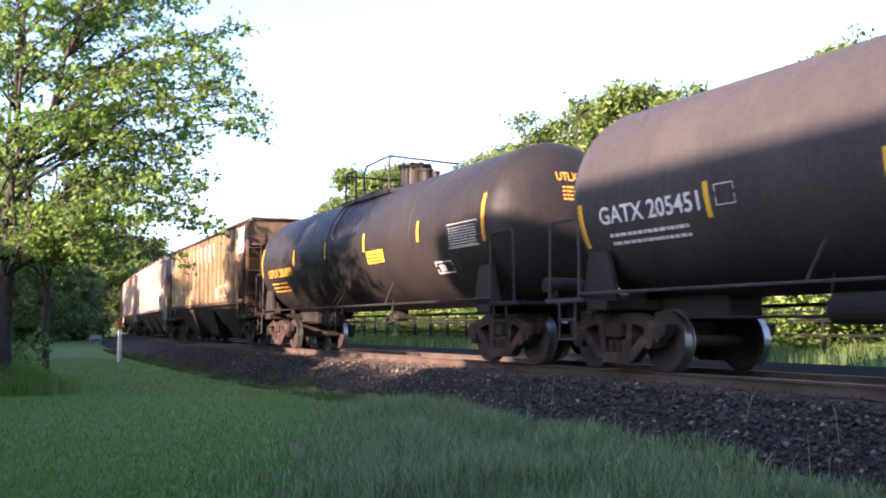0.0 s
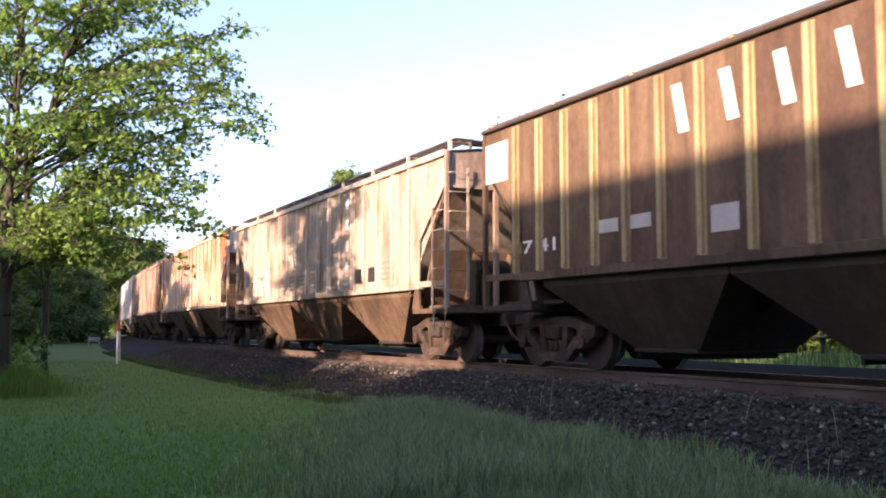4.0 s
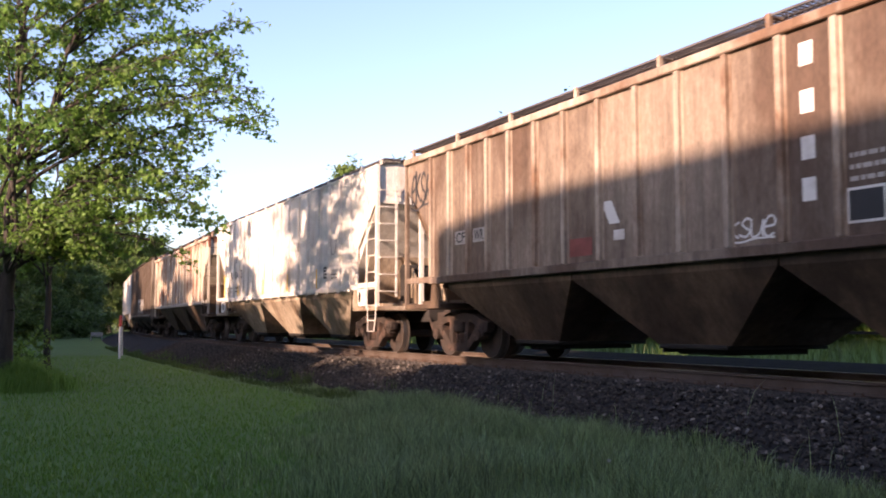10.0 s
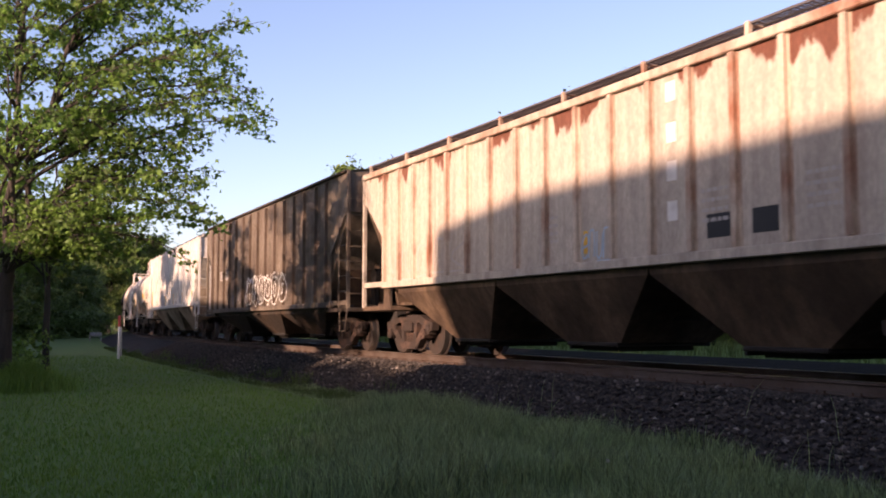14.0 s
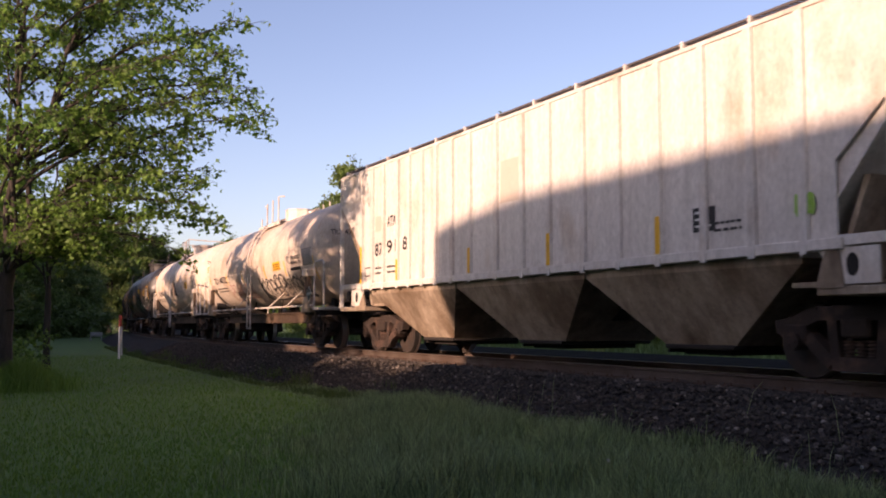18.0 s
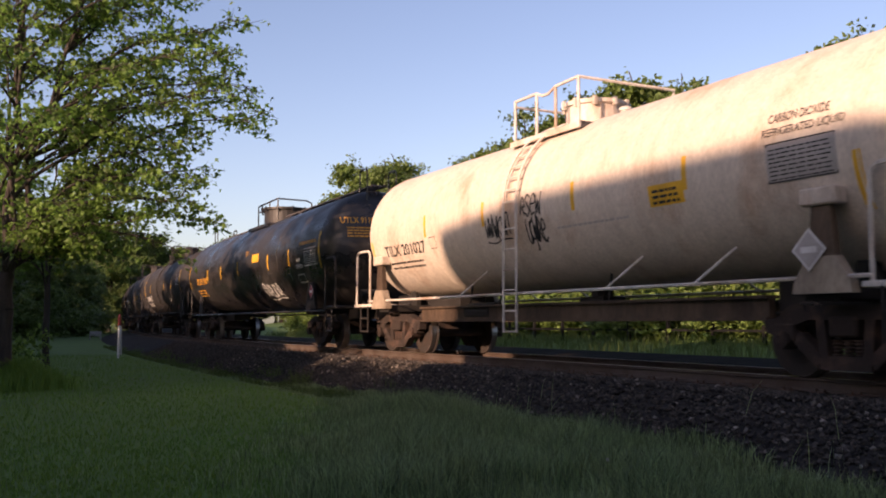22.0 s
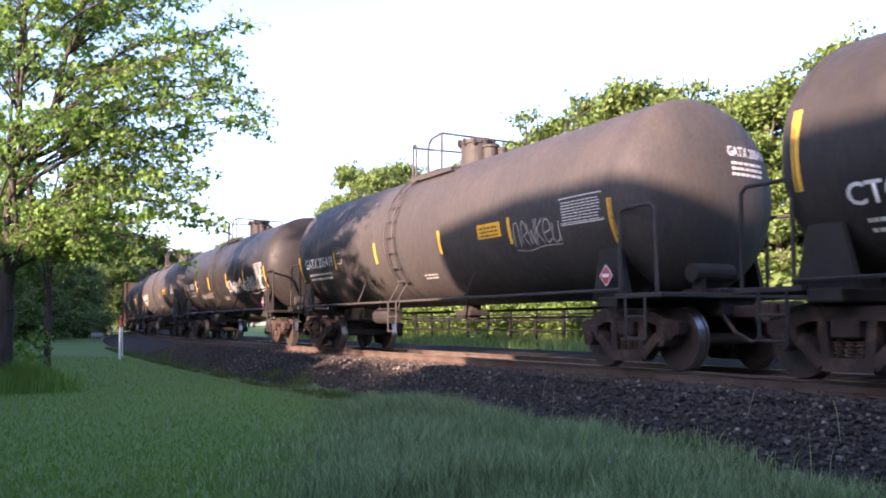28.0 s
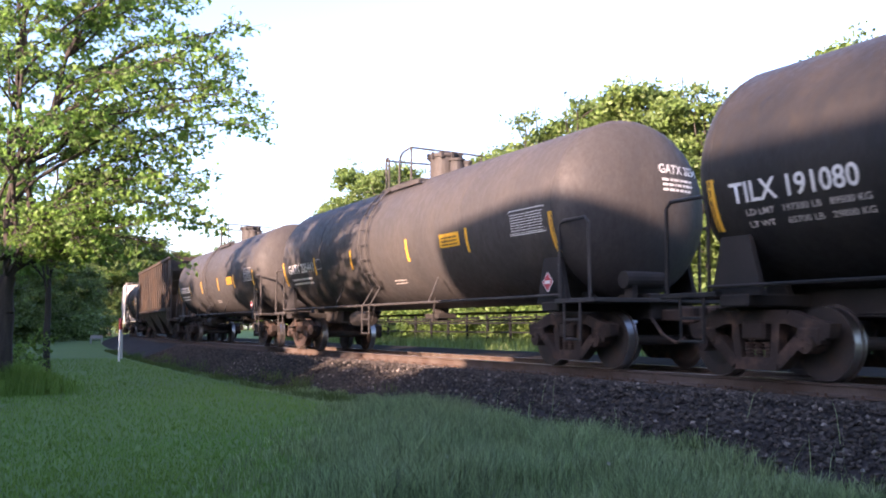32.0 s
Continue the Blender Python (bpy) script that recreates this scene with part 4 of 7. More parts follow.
def top_gear(car, zt, kind, trim, r):
    """The manway, valves, boards and railings on a tank's top.
    arch: an opening for the ladder between two railed bays; wide: the same with longer bays; posts: bare stanchions; chain: railed stanchions; dome: a wide bonnet under one long rail."""
    y = 0.9
    man, rad, high, span = {"arch": (0.42, 0.37, 0.55, (-1.05, 1.1)), "wide": (1.04, 0.37, 0.55, (-1.55, 1.6)), "posts": (1.02, 0.56, 0.3, (-0.9, 1.65)),
                            "chain": (0.05, 0.55, 0.4, (-1.3, 0.95)), "dome": (0.33, 0.8, 0.48, (-1.2, 1.6))}[kind]
    bm = bmesh.new()
    if kind == "posts":
        turned(bm, [(zt - 0.1, rad), (zt + high - 0.05, rad), (zt + high - 0.04, rad * 1.03), (zt + high - 0.01, rad * 1.03), (zt + high, rad * 0.9)], 10, "z", (man, 0, 0))
        box(bm, man - rad - 0.12, man - rad + 0.05, -0.3, 0.1, zt + high - 0.14, zt + high - 0.02, 0.01)
    else:
        turned(bm, [(zt - 0.1, rad * 0.95), (zt + high - 0.1, rad * 0.95), (zt + high - 0.09, rad * 1.05), (zt + high - 0.02, rad * 1.05), (zt + high + 0.02, rad * 0.7)], 28, "z", (man, 0, 0))
        for k in range(10):
            a = 0.628 * k
            box(bm, man + rad * 1.06 * math.cos(a) - 0.03, man + rad * 1.06 * math.cos(a) + 0.03, rad * 1.06 * math.sin(a) - 0.03, rad * 1.06 * math.sin(a) + 0.03, zt + high - 0.14, zt + high + 0.01)
    part("manway", bm, trim, car)
    for x, yy, q, h in ((man + rad + 0.27, 0.0, 0.16, 0.36), (man + rad + 0.42, 0.2, 0.09, 0.3)) if kind in ("arch", "wide") else ((man + rad + 0.2, 0.1, 0.09, 0.2),):
        bm = bmesh.new()
        turned(bm, [(zt - 0.1, q), (zt + h - 0.08, q), (zt + h - 0.07, q * 1.25), (zt + h - 0.02, q * 1.25), (zt + h, q * 0.7)], 14, "z", (x, yy, 0))
        part("valve", bm, trim, car)
    # boards on joists, along both sides of the manway
    bm = bmesh.new()
    box(bm, span[0], span[1], -0.045, 0.045, zt - 0.2, zt - 0.165)
    board = mesh_of("platform_board", bm, M_GRATE)
    for sgn in (-1, 1):
        for k in range(3):
            part("platform_board", board, M_GRATE, car, at=pose(0, sgn * (0.66 + 0.12 * k), 0))
    bm = bmesh.new()
    box(bm, -0.03, 0.03, -0.95, 0.95, zt - 0.27, zt - 0.2)
    joist = mesh_of("platform_joist", bm, M_GRATE)
    for k in range(4):
        part("platform_joist", joist, M_GRATE, car, at=pose(span[0] + 0.05 + (span[1] - span[0] - 0.1) * k / 3, 0, 0))
    for sgn in (-1, 1):
        bm = bmesh.new()
        box(bm, span[0], span[1], sgn * 0.97 - 0.02, sgn * 0.97 + 0.02, zt - 0.28, zt - 0.18)
        part("platform_edge", bm, trim, car)

    def rail(name, pts):
        bm = bmesh.new()
        pipe(bm, pts, r, 6)
        part(name, bm, trim, car)

    lo, hi = zt - 0.3, zt + 0.6
    if kind in ("arch", "wide"):
        a, b, c, d = (-1.0, -0.83, -0.2, 0.48) if kind == "arch" else (-1.5, -0.75, -0.17, 1.5)
        rail("low_railing", [(a, -y, lo), (a, -y, hi - 0.04), (a + 0.05, -y, hi), (b - 0.06, -y, hi), (b, -y, hi - 0.07), (b, -y, lo)])
        rail("cross_rail", [(a, -y, hi - 0.05), (a, y, hi - 0.05), (a, y, lo)])
        rail("railing", [(c, -y, lo), (c, -y, hi - 0.22), (c + 0.05, -y, hi - 0.1), (c + 0.2, -y, hi), (d, -y, hi + 0.04)])
        rail("rail_post", [(d, -y, lo), (d, -y, hi + 0.04)])
        rail("cross_rail", [(d, -y, hi + 0.04), (d + 0.15, y, hi - 0.05), (d + 0.1, y, hi - 0.15), (d - 0.1, y, hi - 0.2), (d - 0.1, y, lo)])
    elif kind == "posts":
        for x, h in ((-0.86, 0.12), (-0.15, 0.58), (0.56, 0.64), (1.28, 0.68)):
            rail("rail_post", [(x, -y, lo), (x, -y, zt + h)])
            rail("rail_post", [(x, y, lo), (x, y, zt + h * 0.9)])
        rail("broken_rail", [(-0.15, -y, zt + 0.5), (-0.35, -y, zt + 0.52)])
        rail("broken_rail", [(1.28, -y, zt + 0.68), (1.34, -y + 0.2, zt + 0.7)])
        rail("pipe_bend", [(2.13, 0, zt - 0.1), (2.17, 0, zt + 0.08), (2.3, 0, zt + 0.16), (2.9, 0, zt + 0.17), (2.95, 0, zt - 0.1)])
    elif kind == "chain":
        for x in (-1.25, -0.5, 0.12, 0.82):
            rail("rail_post", [(x, -y, lo), (x, -y, hi)])
        rail("low_railing", [(-1.25, -y, hi), (-0.5, -y, hi)])
        rail("chain", [(-0.5, -y, hi), (-0.3, -y, hi - 0.08), (-0.1, -y, hi - 0.08), (0.12, -y, hi)])
        rail("railing", [(0.12, -y, hi), (0.82, -y, hi + 0.02)])
        rail("cross_rail", [(0.82, -y, hi + 0.02), (1.15, y, hi - 0.1), (1.1, y, hi - 0.2), (0.75, y, hi - 0.3), (0.75, y, lo)])
        rail("cross_rail", [(-1.25, -y, hi - 0.1), (-1.25, y, hi - 0.1), (-1.25, y, lo)])
    else:
        y, hi = 0.62, zt + 0.68
        rail("railing", [(-1.15, -y, lo), (-1.15, -y, hi - 0.06), (-1.05, -y, hi), (1.5, -y, hi)])
        for x in (0.42, 1.5):
            rail("rail_post", [(x, -y, lo), (x, -y, hi)])
        rail("low_railing", [(-0.6, -y, hi), (-0.6, -y, hi - 0.3), (-0.5, -y, hi - 0.36), (-0.25, -y, hi - 0.36), (-0.15, -y, hi - 0.45), (-0.15, -y, lo)])
        rail("cross_rail", [(1.5, -y, hi), (1.46, y - 0.2, hi - 0.02), (1.4, y, hi - 0.1), (1.38, y, hi - 0.3), (1.38, y, lo)])
        rail("cross_rail", [(-1.15, -y, hi - 0.2), (-1.15, y, hi - 0.2), (-1.15, y, lo)])


def tank(u, length, label, shell, radius=1.55, centre=2.65, truck_in=1.0, trim=None, ladder_at=-0.75, heads=0.75, stripes=(), low=2.08, high=2.56, end_low=1.86, end_high=2.56,
         walkway=False, beam=False, rail_r=0.028, ladder=True, rail_z=1.18, gear="arch"):
    """A tank car. length: over its heads; stripes: places of the short yellow stripes."""
    car = thing("tank_car", label, "tank car", "cars of the freight train")
    CARS.append((car, u))
    L = length / 2
    trim = trim or shell
    bm = bmesh.new()
    prof = []
    for k in range(12, -1, -1):
        a = math.pi / 2 * k / 12
        prof.append((-L + heads - heads * math.sin(a), radius * max(math.cos(a), 0.02)))
    for x in (-L * 0.6, -L * 0.3, 0.0, L * 0.3, L * 0.6):
        prof.append((x, radius))
    for k in range(13):
        a = math.pi / 2 * k / 12
        prof.append((L - heads + heads * math.sin(a), radius * max(math.cos(a), 0.02)))
    turned(bm, prof, 72, "x", (0, 0, centre))
    part("shell", bm, shell, car, smooth=True)
    # weld seams round the shell
    bm = bmesh.new()
    turned(bm, [(-0.02, radius - 0.01), (-0.012, radius + 0.005), (0.012, radius + 0.005), (0.02, radius - 0.01)], 72, "x", (0, 0, centre))
    seam = mesh_of("weld_seam", bm, shell, True)
    for x in (-L + heads, -L * 0.5, -0.9, L * 0.5, L - heads):
        part("weld_seam", seam, shell, car, at=pose(x, 0, 0))
    # stub sills, bolsters and saddles at the ends
    tc = L - truck_in
    bot = centre - radius
    for sgn in (-1, 1):
        flip = pose(0, 0, 0, 0, 0, 0 if sgn > 0 else 180)
        bm = bmesh.new()
        box(bm, tc - 1.7, L + 0.25, -0.33, 0.33, 0.78, bot + 0.1, 0.02)
        part("stub_sill", bm, M_UNDER, car, at=flip)
        for y in (-0.62, 0.62):
            bm = bmesh.new()
            prism(bm, [(tc - 0.24, 1.0), (tc + 0.24, 1.0), (tc + 0.12, bot + 0.16), (tc - 0.12, bot + 0.16)], y - 0.05, y + 0.05)
            part("saddle", bm, M_UNDER, car, at=flip)
        bm = bmesh.new()
        box(bm, tc - 0.25, tc + 0.25, -1.42, 1.42, 0.92, 1.08, 0.02)
        part("bolster", bm, M_UNDER, car, at=flip)
        if not beam:
            for y in (-1.33, 1.33):
                bm = bmesh.new()
                prism(bm, [(tc - 0.45, 1.06), (tc + 0.45, 1.06), (tc + 0.24, 1.82), (tc - 0.24, 1.82)], y - 0.04, y + 0.04)
                part("bolster_web", bm, M_UNDER, car, at=flip)
        bm = bmesh.new()
        box(bm, L - 0.75, L + 0.35, -1.48, 1.48, 1.05, 1.12, 0.01)
        part("end_platform", bm, trim, car, at=flip)
        for y in (-1.46, 1.46):
            bm = bmesh.new()
            pipe(bm, [(L - 0.62, y, 1.12), (L - 0.62, y, 2.25), (L - 0.58, y, 2.34), (L - 0.5, y, 2.38), (L + 0.1, y, 2.38), (L + 0.2, y, 2.3), (L + 0.22, y, 1.12)], rail_r)
            part("end_handrail", bm, trim, car, at=flip)
            bm = bmesh.new()
            for x in (L - 0.5, L - 0.05):
                rod(bm, (x, y, 0.45), (x, y, 1.1), rail_r * 0.8, 6)
            for z in (0.47, 0.78):
                rod(bm, (L - 0.5, y, z), (L - 0.05, y, z), rail_r * 0.8, 6)
            part("step", bm, M_UNDER if beam else trim, car, at=flip)
        bm = bmesh.new()
        rod(bm, (L + 0.05, -0.7, 1.42), (L + 0.05, 0.05, 1.42), 0.14, 14)
        box(bm, L - 0.05, L + 0.15, -0.6, -0.5, 1.1, 1.4)
        part("brake_unit", bm, M_UNDER, car, at=flip)
        truck(car, sgn * tc, u)
        coupler(car, sgn * (L + 0.05), sgn)
    # the long side handrail at sill height, on slanted brackets
    for sgn in (-1, 1):
        flip = pose(0, 0, 0, 0, 0, 0 if sgn < 0 else 180)
        bm = bmesh.new()
        pipe(bm, [(-L + 0.6, -1.47, rail_z), (L - 0.6, -1.47, rail_z)], 0.026)
        rail = part("side_rail", bm, trim, car, at=flip)
        bm = bmesh.new()
        if beam:
            rod(bm, (-0.2, -1.46, 1.17), (0.2, -1.05, 1.66), 0.02, 6)
        else:
            rod(bm, (-0.1, -1.46, 1.19), (0.1, -radius * 0.86, centre - radius * 0.62), 0.02, 6)
        bracket = mesh_of("bracket", bm, trim)
        for x in () if walkway else (-2.3, 2.45, 4.4) if beam else (-2.9, 2.7):
            part("bracket", bracket, trim, rail, at=pose(x, 0, 0))
    if beam:
        # the beams' dark paint carries the tank's shade as well as grime
        for y in (-0.95, 0.95):
            bm = bmesh.new()
            box(bm, -tc + 1.2, tc - 1.2, y - 0.06, y + 0.06, 0.72, 1.0, 0.01)
            box(bm, -tc + 1.2, tc - 1.2, y - 0.12, y + 0.12, 0.98, 1.02)
            box(bm, -tc + 1.2, tc - 1.2, y - 0.12, y + 0.12, 0.70, 0.74)
            part("side_beam", bm, UNDER_TAN, car, "grimy side beam under the tank, darkened for its shade")
        # braced supports over the trucks, each with a capped top
        for sx in (-1, 1):
            for y in (-1, 1):
                bm = bmesh.new()
                prism(bm, [(-0.42, 1.0), (0.42, 1.0), (0.4, 1.12), (0.2, 1.42), (-0.2, 1.42), (-0.4, 1.12)], y * 1.44 - 0.07, y * 1.44 + 0.07)
                cap = bmesh.new()
                box(cap, -0.26, 0.26, y * 1.44 - 0.11, y * 1.44 + 0.11, 2.0, 2.2, 0.02)
                part("support_cap", cap, CREAM, car, at=pose(sx * (L - 1.27), 0, 0))
                col = bmesh.new()
                prism(col, [(-0.19, 1.42), (0.19, 1.42), (0.13, 2.0), (-0.13, 2.0)], y * 1.44 - 0.05, y * 1.44 + 0.05)
                part("support_column", col, UNDER_TAN, car, "rust-stained column", at=pose(sx * (L - 1.27), 0, 0))
                part("tank_support", bm, UNDER_PALE, car, at=pose(sx * (L - 1.27), 0, 0))
    # brake gear and bottom outlet under the belly
    if not walkway:
        belly_gear(car, bot, tc)
    # side ladder that follows the shell
    if ladder:
        xl = ladder_at
        drop = 80 if beam else 120
        foot = -radius - 0.09 if beam else -radius + 0.02
        spots = [(foot, z) for z in ((0.52, 0.88, 1.24, 1.6, 1.96, 2.32) if beam else (0.52, 0.85, 1.18))]
        bm = bmesh.new()
        for dx in (-0.22, 0.22):
            pts = []
            for k in range(15):
                a = radians(80 - drop * k / 14)
                pts.append((xl + dx, -(radius + 0.09) * math.cos(a), centre + (radius + 0.09) * math.sin(a)))
            pts += [(xl + dx, foot, 1.15), (xl + dx, foot, 0.5)]
            pipe(bm, pts, rail_r * (0.9 if beam else 0.65), 5)
        lad = part("side_ladder", bm, trim, car)
        for k in range(10):
            a = radians(74 - (drop - 8) * k / 9)
            spots.append((-(radius + 0.09) * math.cos(a), centre + (radius + 0.09) * math.sin(a)))
        for y, z in spots:
            bm = bmesh.new()
            rod(bm, (xl - 0.22, y, z), (xl + 0.22, y, z), 0.017, 5)
            part("rung", bm, trim, lad)
    # manway, valves and the railed platform on top
    zt = centre + radius
    top_gear(car, zt, gear, trim, rail_r)
    if walkway:
        for sgn in (-1, 1):
            bm = bmesh.new()
            for k in range(3):
                box(bm, 1.2, L - 0.3, -0.2 + 0.15 * k - 0.05, -0.2 + 0.15 * k + 0.05, zt + 0.08, zt + 0.12)
            part("running_board", bm, M_GRATE, car, at=pose(0, 0, 0, 0, 0, 0 if sgn > 0 else 180))
            bm = bmesh.new()
            box(bm, -0.03, 0.03, -0.28, 0.28, zt - 0.05, zt + 0.08)
            stand = mesh_of("board_stand", bm, M_GRATE)
            for i in range(6):
                part("board_stand", stand, M_GRATE, car, at=pose(sgn * (1.6 + 1.35 * i), 0, 0))
            for y in (-0.42, 0.42):
                bm = bmesh.new()
                x = L - 0.55
                pipe(bm, [(x - 0.28, y, zt - 0.1), (x - 0.28, y, zt + 0.45), (x - 0.2, y, zt + 0.55), (x + 0.2, y, zt + 0.55), (x + 0.28, y, zt + 0.45), (x + 0.28, y, zt - 0.3)], 0.025)
                part("end_loop", bm, trim, car, at=pose(0, 0, 0, 0, 0, 0 if sgn > 0 else 180))
    rnd = Round(radius, centre)
    ends = L - heads - 0.02
    for x in stripes:
        panel(x - 0.045, x + 0.045, low, high, rnd, M_YELLOW, car, "reflective_stripe", "yellow reflective stripe")
    if stripes:
        for x in (-ends, ends):
            panel(x - 0.055, x + 0.055, end_low, end_high, rnd, M_YELLOW, car, "reflective_stripe", "yellow reflective stripe")
    return car, rnd, Head(radius, centre, L - heads, heads)


# ---- the train, car by car, from the first to pass to the last ----
BLACK = car_mat("black_tank_paint", (0.048, 0.045, 0.045), (0.06, 0.054, 0.051), 0.45, 0.2, 0.12, 0.6)
COAL = car_mat("deep_black_tank_paint", (0.018, 0.0175, 0.0185), (0.028, 0.025, 0.0235), 0.45, 0.2, 0.12, 0.5)
BLACK2 = car_mat("dusty_black_tank_paint", (0.030, 0.028, 0.0285), (0.042, 0.038, 0.036), 0.5, 0.2, 0.12, 0.6)
CREAM2 = car_mat("clean_cream_tank_paint", (0.67, 0.575, 0.48), (0.5, 0.34, 0.24), 0.2, 0.18, 0.12, 0.5)
CREAM = car_mat("cream_tank_paint", (0.62, 0.53, 0.44), (0.44, 0.29, 0.2), 0.25, 0.22, 0.14, 0.5)
TAN = car_mat("tan_hopper_paint", (0.145, 0.097, 0.062), (0.085, 0.052, 0.036), 0.5, 0.55, 0.35)
TAN_RIB = car_mat("tan_rib_paint", (0.40, 0.31, 0.17), (0.22, 0.14, 0.08), 0.3, 0.4, 0.3)
SAND = car_mat("sand_hopper_paint", (0.37, 0.315, 0.265), (0.22, 0.155, 0.115), 0.35, 0.4, 0.25, patch=(1.4, 0.3))
# rib paints of D, F and H are lightened for their sun-facing flats
SAND_RIB = car_mat("sand_sunlit_rib_paint", (0.54, 0.47, 0.40), (0.33, 0.22, 0.14), 0.35, 0.4, 0.25)
RUSTY = car_mat("rust_over_cream_paint", (0.33, 0.285, 0.235), (0.40, 0.125, 0.062), 0.5, 0.4, 0.35, band=(2.7, 3.4), patch=(1.7, 0.5))
RUSTY_RIB = car_mat("pale_rib_paint", (0.60, 0.50, 0.40), (0.45, 0.22, 0.11), 0.3, 0.35, 0.2)
BROWN = car_mat("brown_hopper_paint", (0.30, 0.235, 0.185), (0.115, 0.075, 0.056), 0.55, 0.55, 0.3, patch=(0.4, 0.5))
BROWN_RIB = car_mat("brown_sunlit_rib_paint", (0.46, 0.38, 0.31), (0.2, 0.12, 0.08), 0.4, 0.4, 0.3)
WHITE = car_mat("white_hopper_paint", (0.66, 0.63, 0.585), (0.5, 0.41, 0.33), 0.2, 0.22, 0.13)
END_WHITE = car_mat("chalky_end_paint", (0.74, 0.69, 0.63), (0.42, 0.25, 0.16), 0.25, 0.35, 0.15)
PEEL = car_mat("peeling_cream_paint", (0.50, 0.435, 0.36), (0.17, 0.068, 0.045), 0.55, 0.3, 0.22, band=(3.98, 4.06), patch=(1.5, 0.3))
PEEL_RIB = car_mat("peeling_sunlit_rib_paint", (0.58, 0.48, 0.38), (0.3, 0.13, 0.08), 0.35, 0.4, 0.25)
DARK = car_mat("dark_brown_hopper_paint", (0.20, 0.165, 0.13), (0.13, 0.10, 0.078), 0.45, 0.45, 0.3)
# paints for the parts below the sill: grime, with the shade mixed into the colour
UNDER_TAN = car_mat("shaded_grimy_bay_paint", (0.15, 0.102, 0.07), (0.07, 0.048, 0.036), 0.5, 0.5, 0.5)
UNDER_DARK = car_mat("dark_shaded_grimy_bay_paint", (0.065, 0.048, 0.037), (0.04, 0.031, 0.026), 0.5, 0.5, 0.5)
UNDER_PALE = car_mat("pale_shaded_grimy_bay_paint", (0.42, 0.34, 0.26), (0.2, 0.14, 0.095), 0.4, 0.4, 0.35)
GLOSS = car_mat("glossy_black_tank_paint", (0.014, 0.014, 0.016), (0.027, 0.024, 0.0225), 0.5, 0.25, 0.12, 0.35, patch=(0.7, 2.0))
GLOOM = car_mat("black_hopper_paint", (0.045, 0.038, 0.034), (0.08, 0.055, 0.04), 0.45, 0.4, 0.35)



def print_block(car, f, x0, x1, z, mat_, seed, lines=2, step=0.13):
    bars(x0, x1, z - step * lines, z, lines, f, mat_, car, seed, height=0.4)


def table(car, f, x0, x1, z0, z1, mat_, seed):
    """A framed table of print on a tank's side."""
    outline(x0, x1, z0, z1, 0.014, f, mat_, car, "table_frame")
    bars(x0 + 0.05, x1 - 0.05, z0 + 0.03, z1 - 0.04, 8, f, mat_, car, seed, "table_print", 0.3)


def placard(car, f, x, z, k=0.2):
    """A red diamond placard in a white edge on a small holder."""
    for s_, m_, o in ((1.0, M_WHITE, 0.012), (0.88, M_RED, 0.016)):
        bm = bmesh.new()
        vs = [bm.verts.new(f.at(x + dx * k * s_, z + dz * k * s_, o)) for dx, dz in ((-1, 0), (0, -1), (1, 0), (0, 1))]
        bm.faces.new(vs)
        part("placard", bm, m_, car, "red diamond placard with a white edge")
    panel(x - k * 0.5, x + k * 0.5, z - k * 0.16, z + k * 0.16, f, M_WHITE, car, "placard_number", out=0.02)


def diamond(car, f, x, z, k, colour, words="dark green diamond placard with a white edge"):
    """A diamond placard of one colour with a white edge and a white bar of print."""
    for s_, m_, o in ((1.0, M_WHITE, 0.012), (0.86, colour, 0.016)):
        bm = bmesh.new()
        bm.faces.new([bm.verts.new(f.at(x + dx * k * s_, z + dz * k * s_, o)) for dx, dz in ((-1, 0), (0, -1), (1, 0), (0, 1))])
        part("placard", bm, m_, car, words)
    panel(x - k * 0.45, x + k * 0.45, z - k * 0.14, z + k * 0.14, f, M_WHITE, car, "placard_print", out=0.02)


def sign(car, f, x0, x1, z0, z1, seed):
    panel(x0, x1, z0, z1, f, M_YELLOW, car, "yellow_sign", "yellow notice panel", out=0.006)
    bars(x0 + 0.08, x1 - 0.08, z0 + 0.03, z1 - 0.03, 3, Shifted(f, 0.004), M_INK, car, seed, "sign_print", 0.5)


class Shifted:
    """A surface a little further out."""
    def __init__(self, f, d):
        self.f, self.d = f, d

    def at(self, x, z, out=0.0):
        return self.f.at(x, z, out + self.d)


def blocks(car, f, x, rows, mat_, w=0.2, h=0.27):
    """A builder's mark down one panel, as plain blocks."""
    for z in rows:
        panel(x - w / 2, x + w / 2, z - h / 2, z + h / 2, f, mat_, car, "mark_block", out=0.004)


POSTS = (-6.85, -6.04, -5.26, -4.51, -3.73, -2.87, -2.0, -1.06, -0.15, 0.76, 1.66, 2.56, 3.38, 4.2, 5.03, 5.92, 6.83)
P1 = (-4.55, -1.8, 1.6, 4.4)


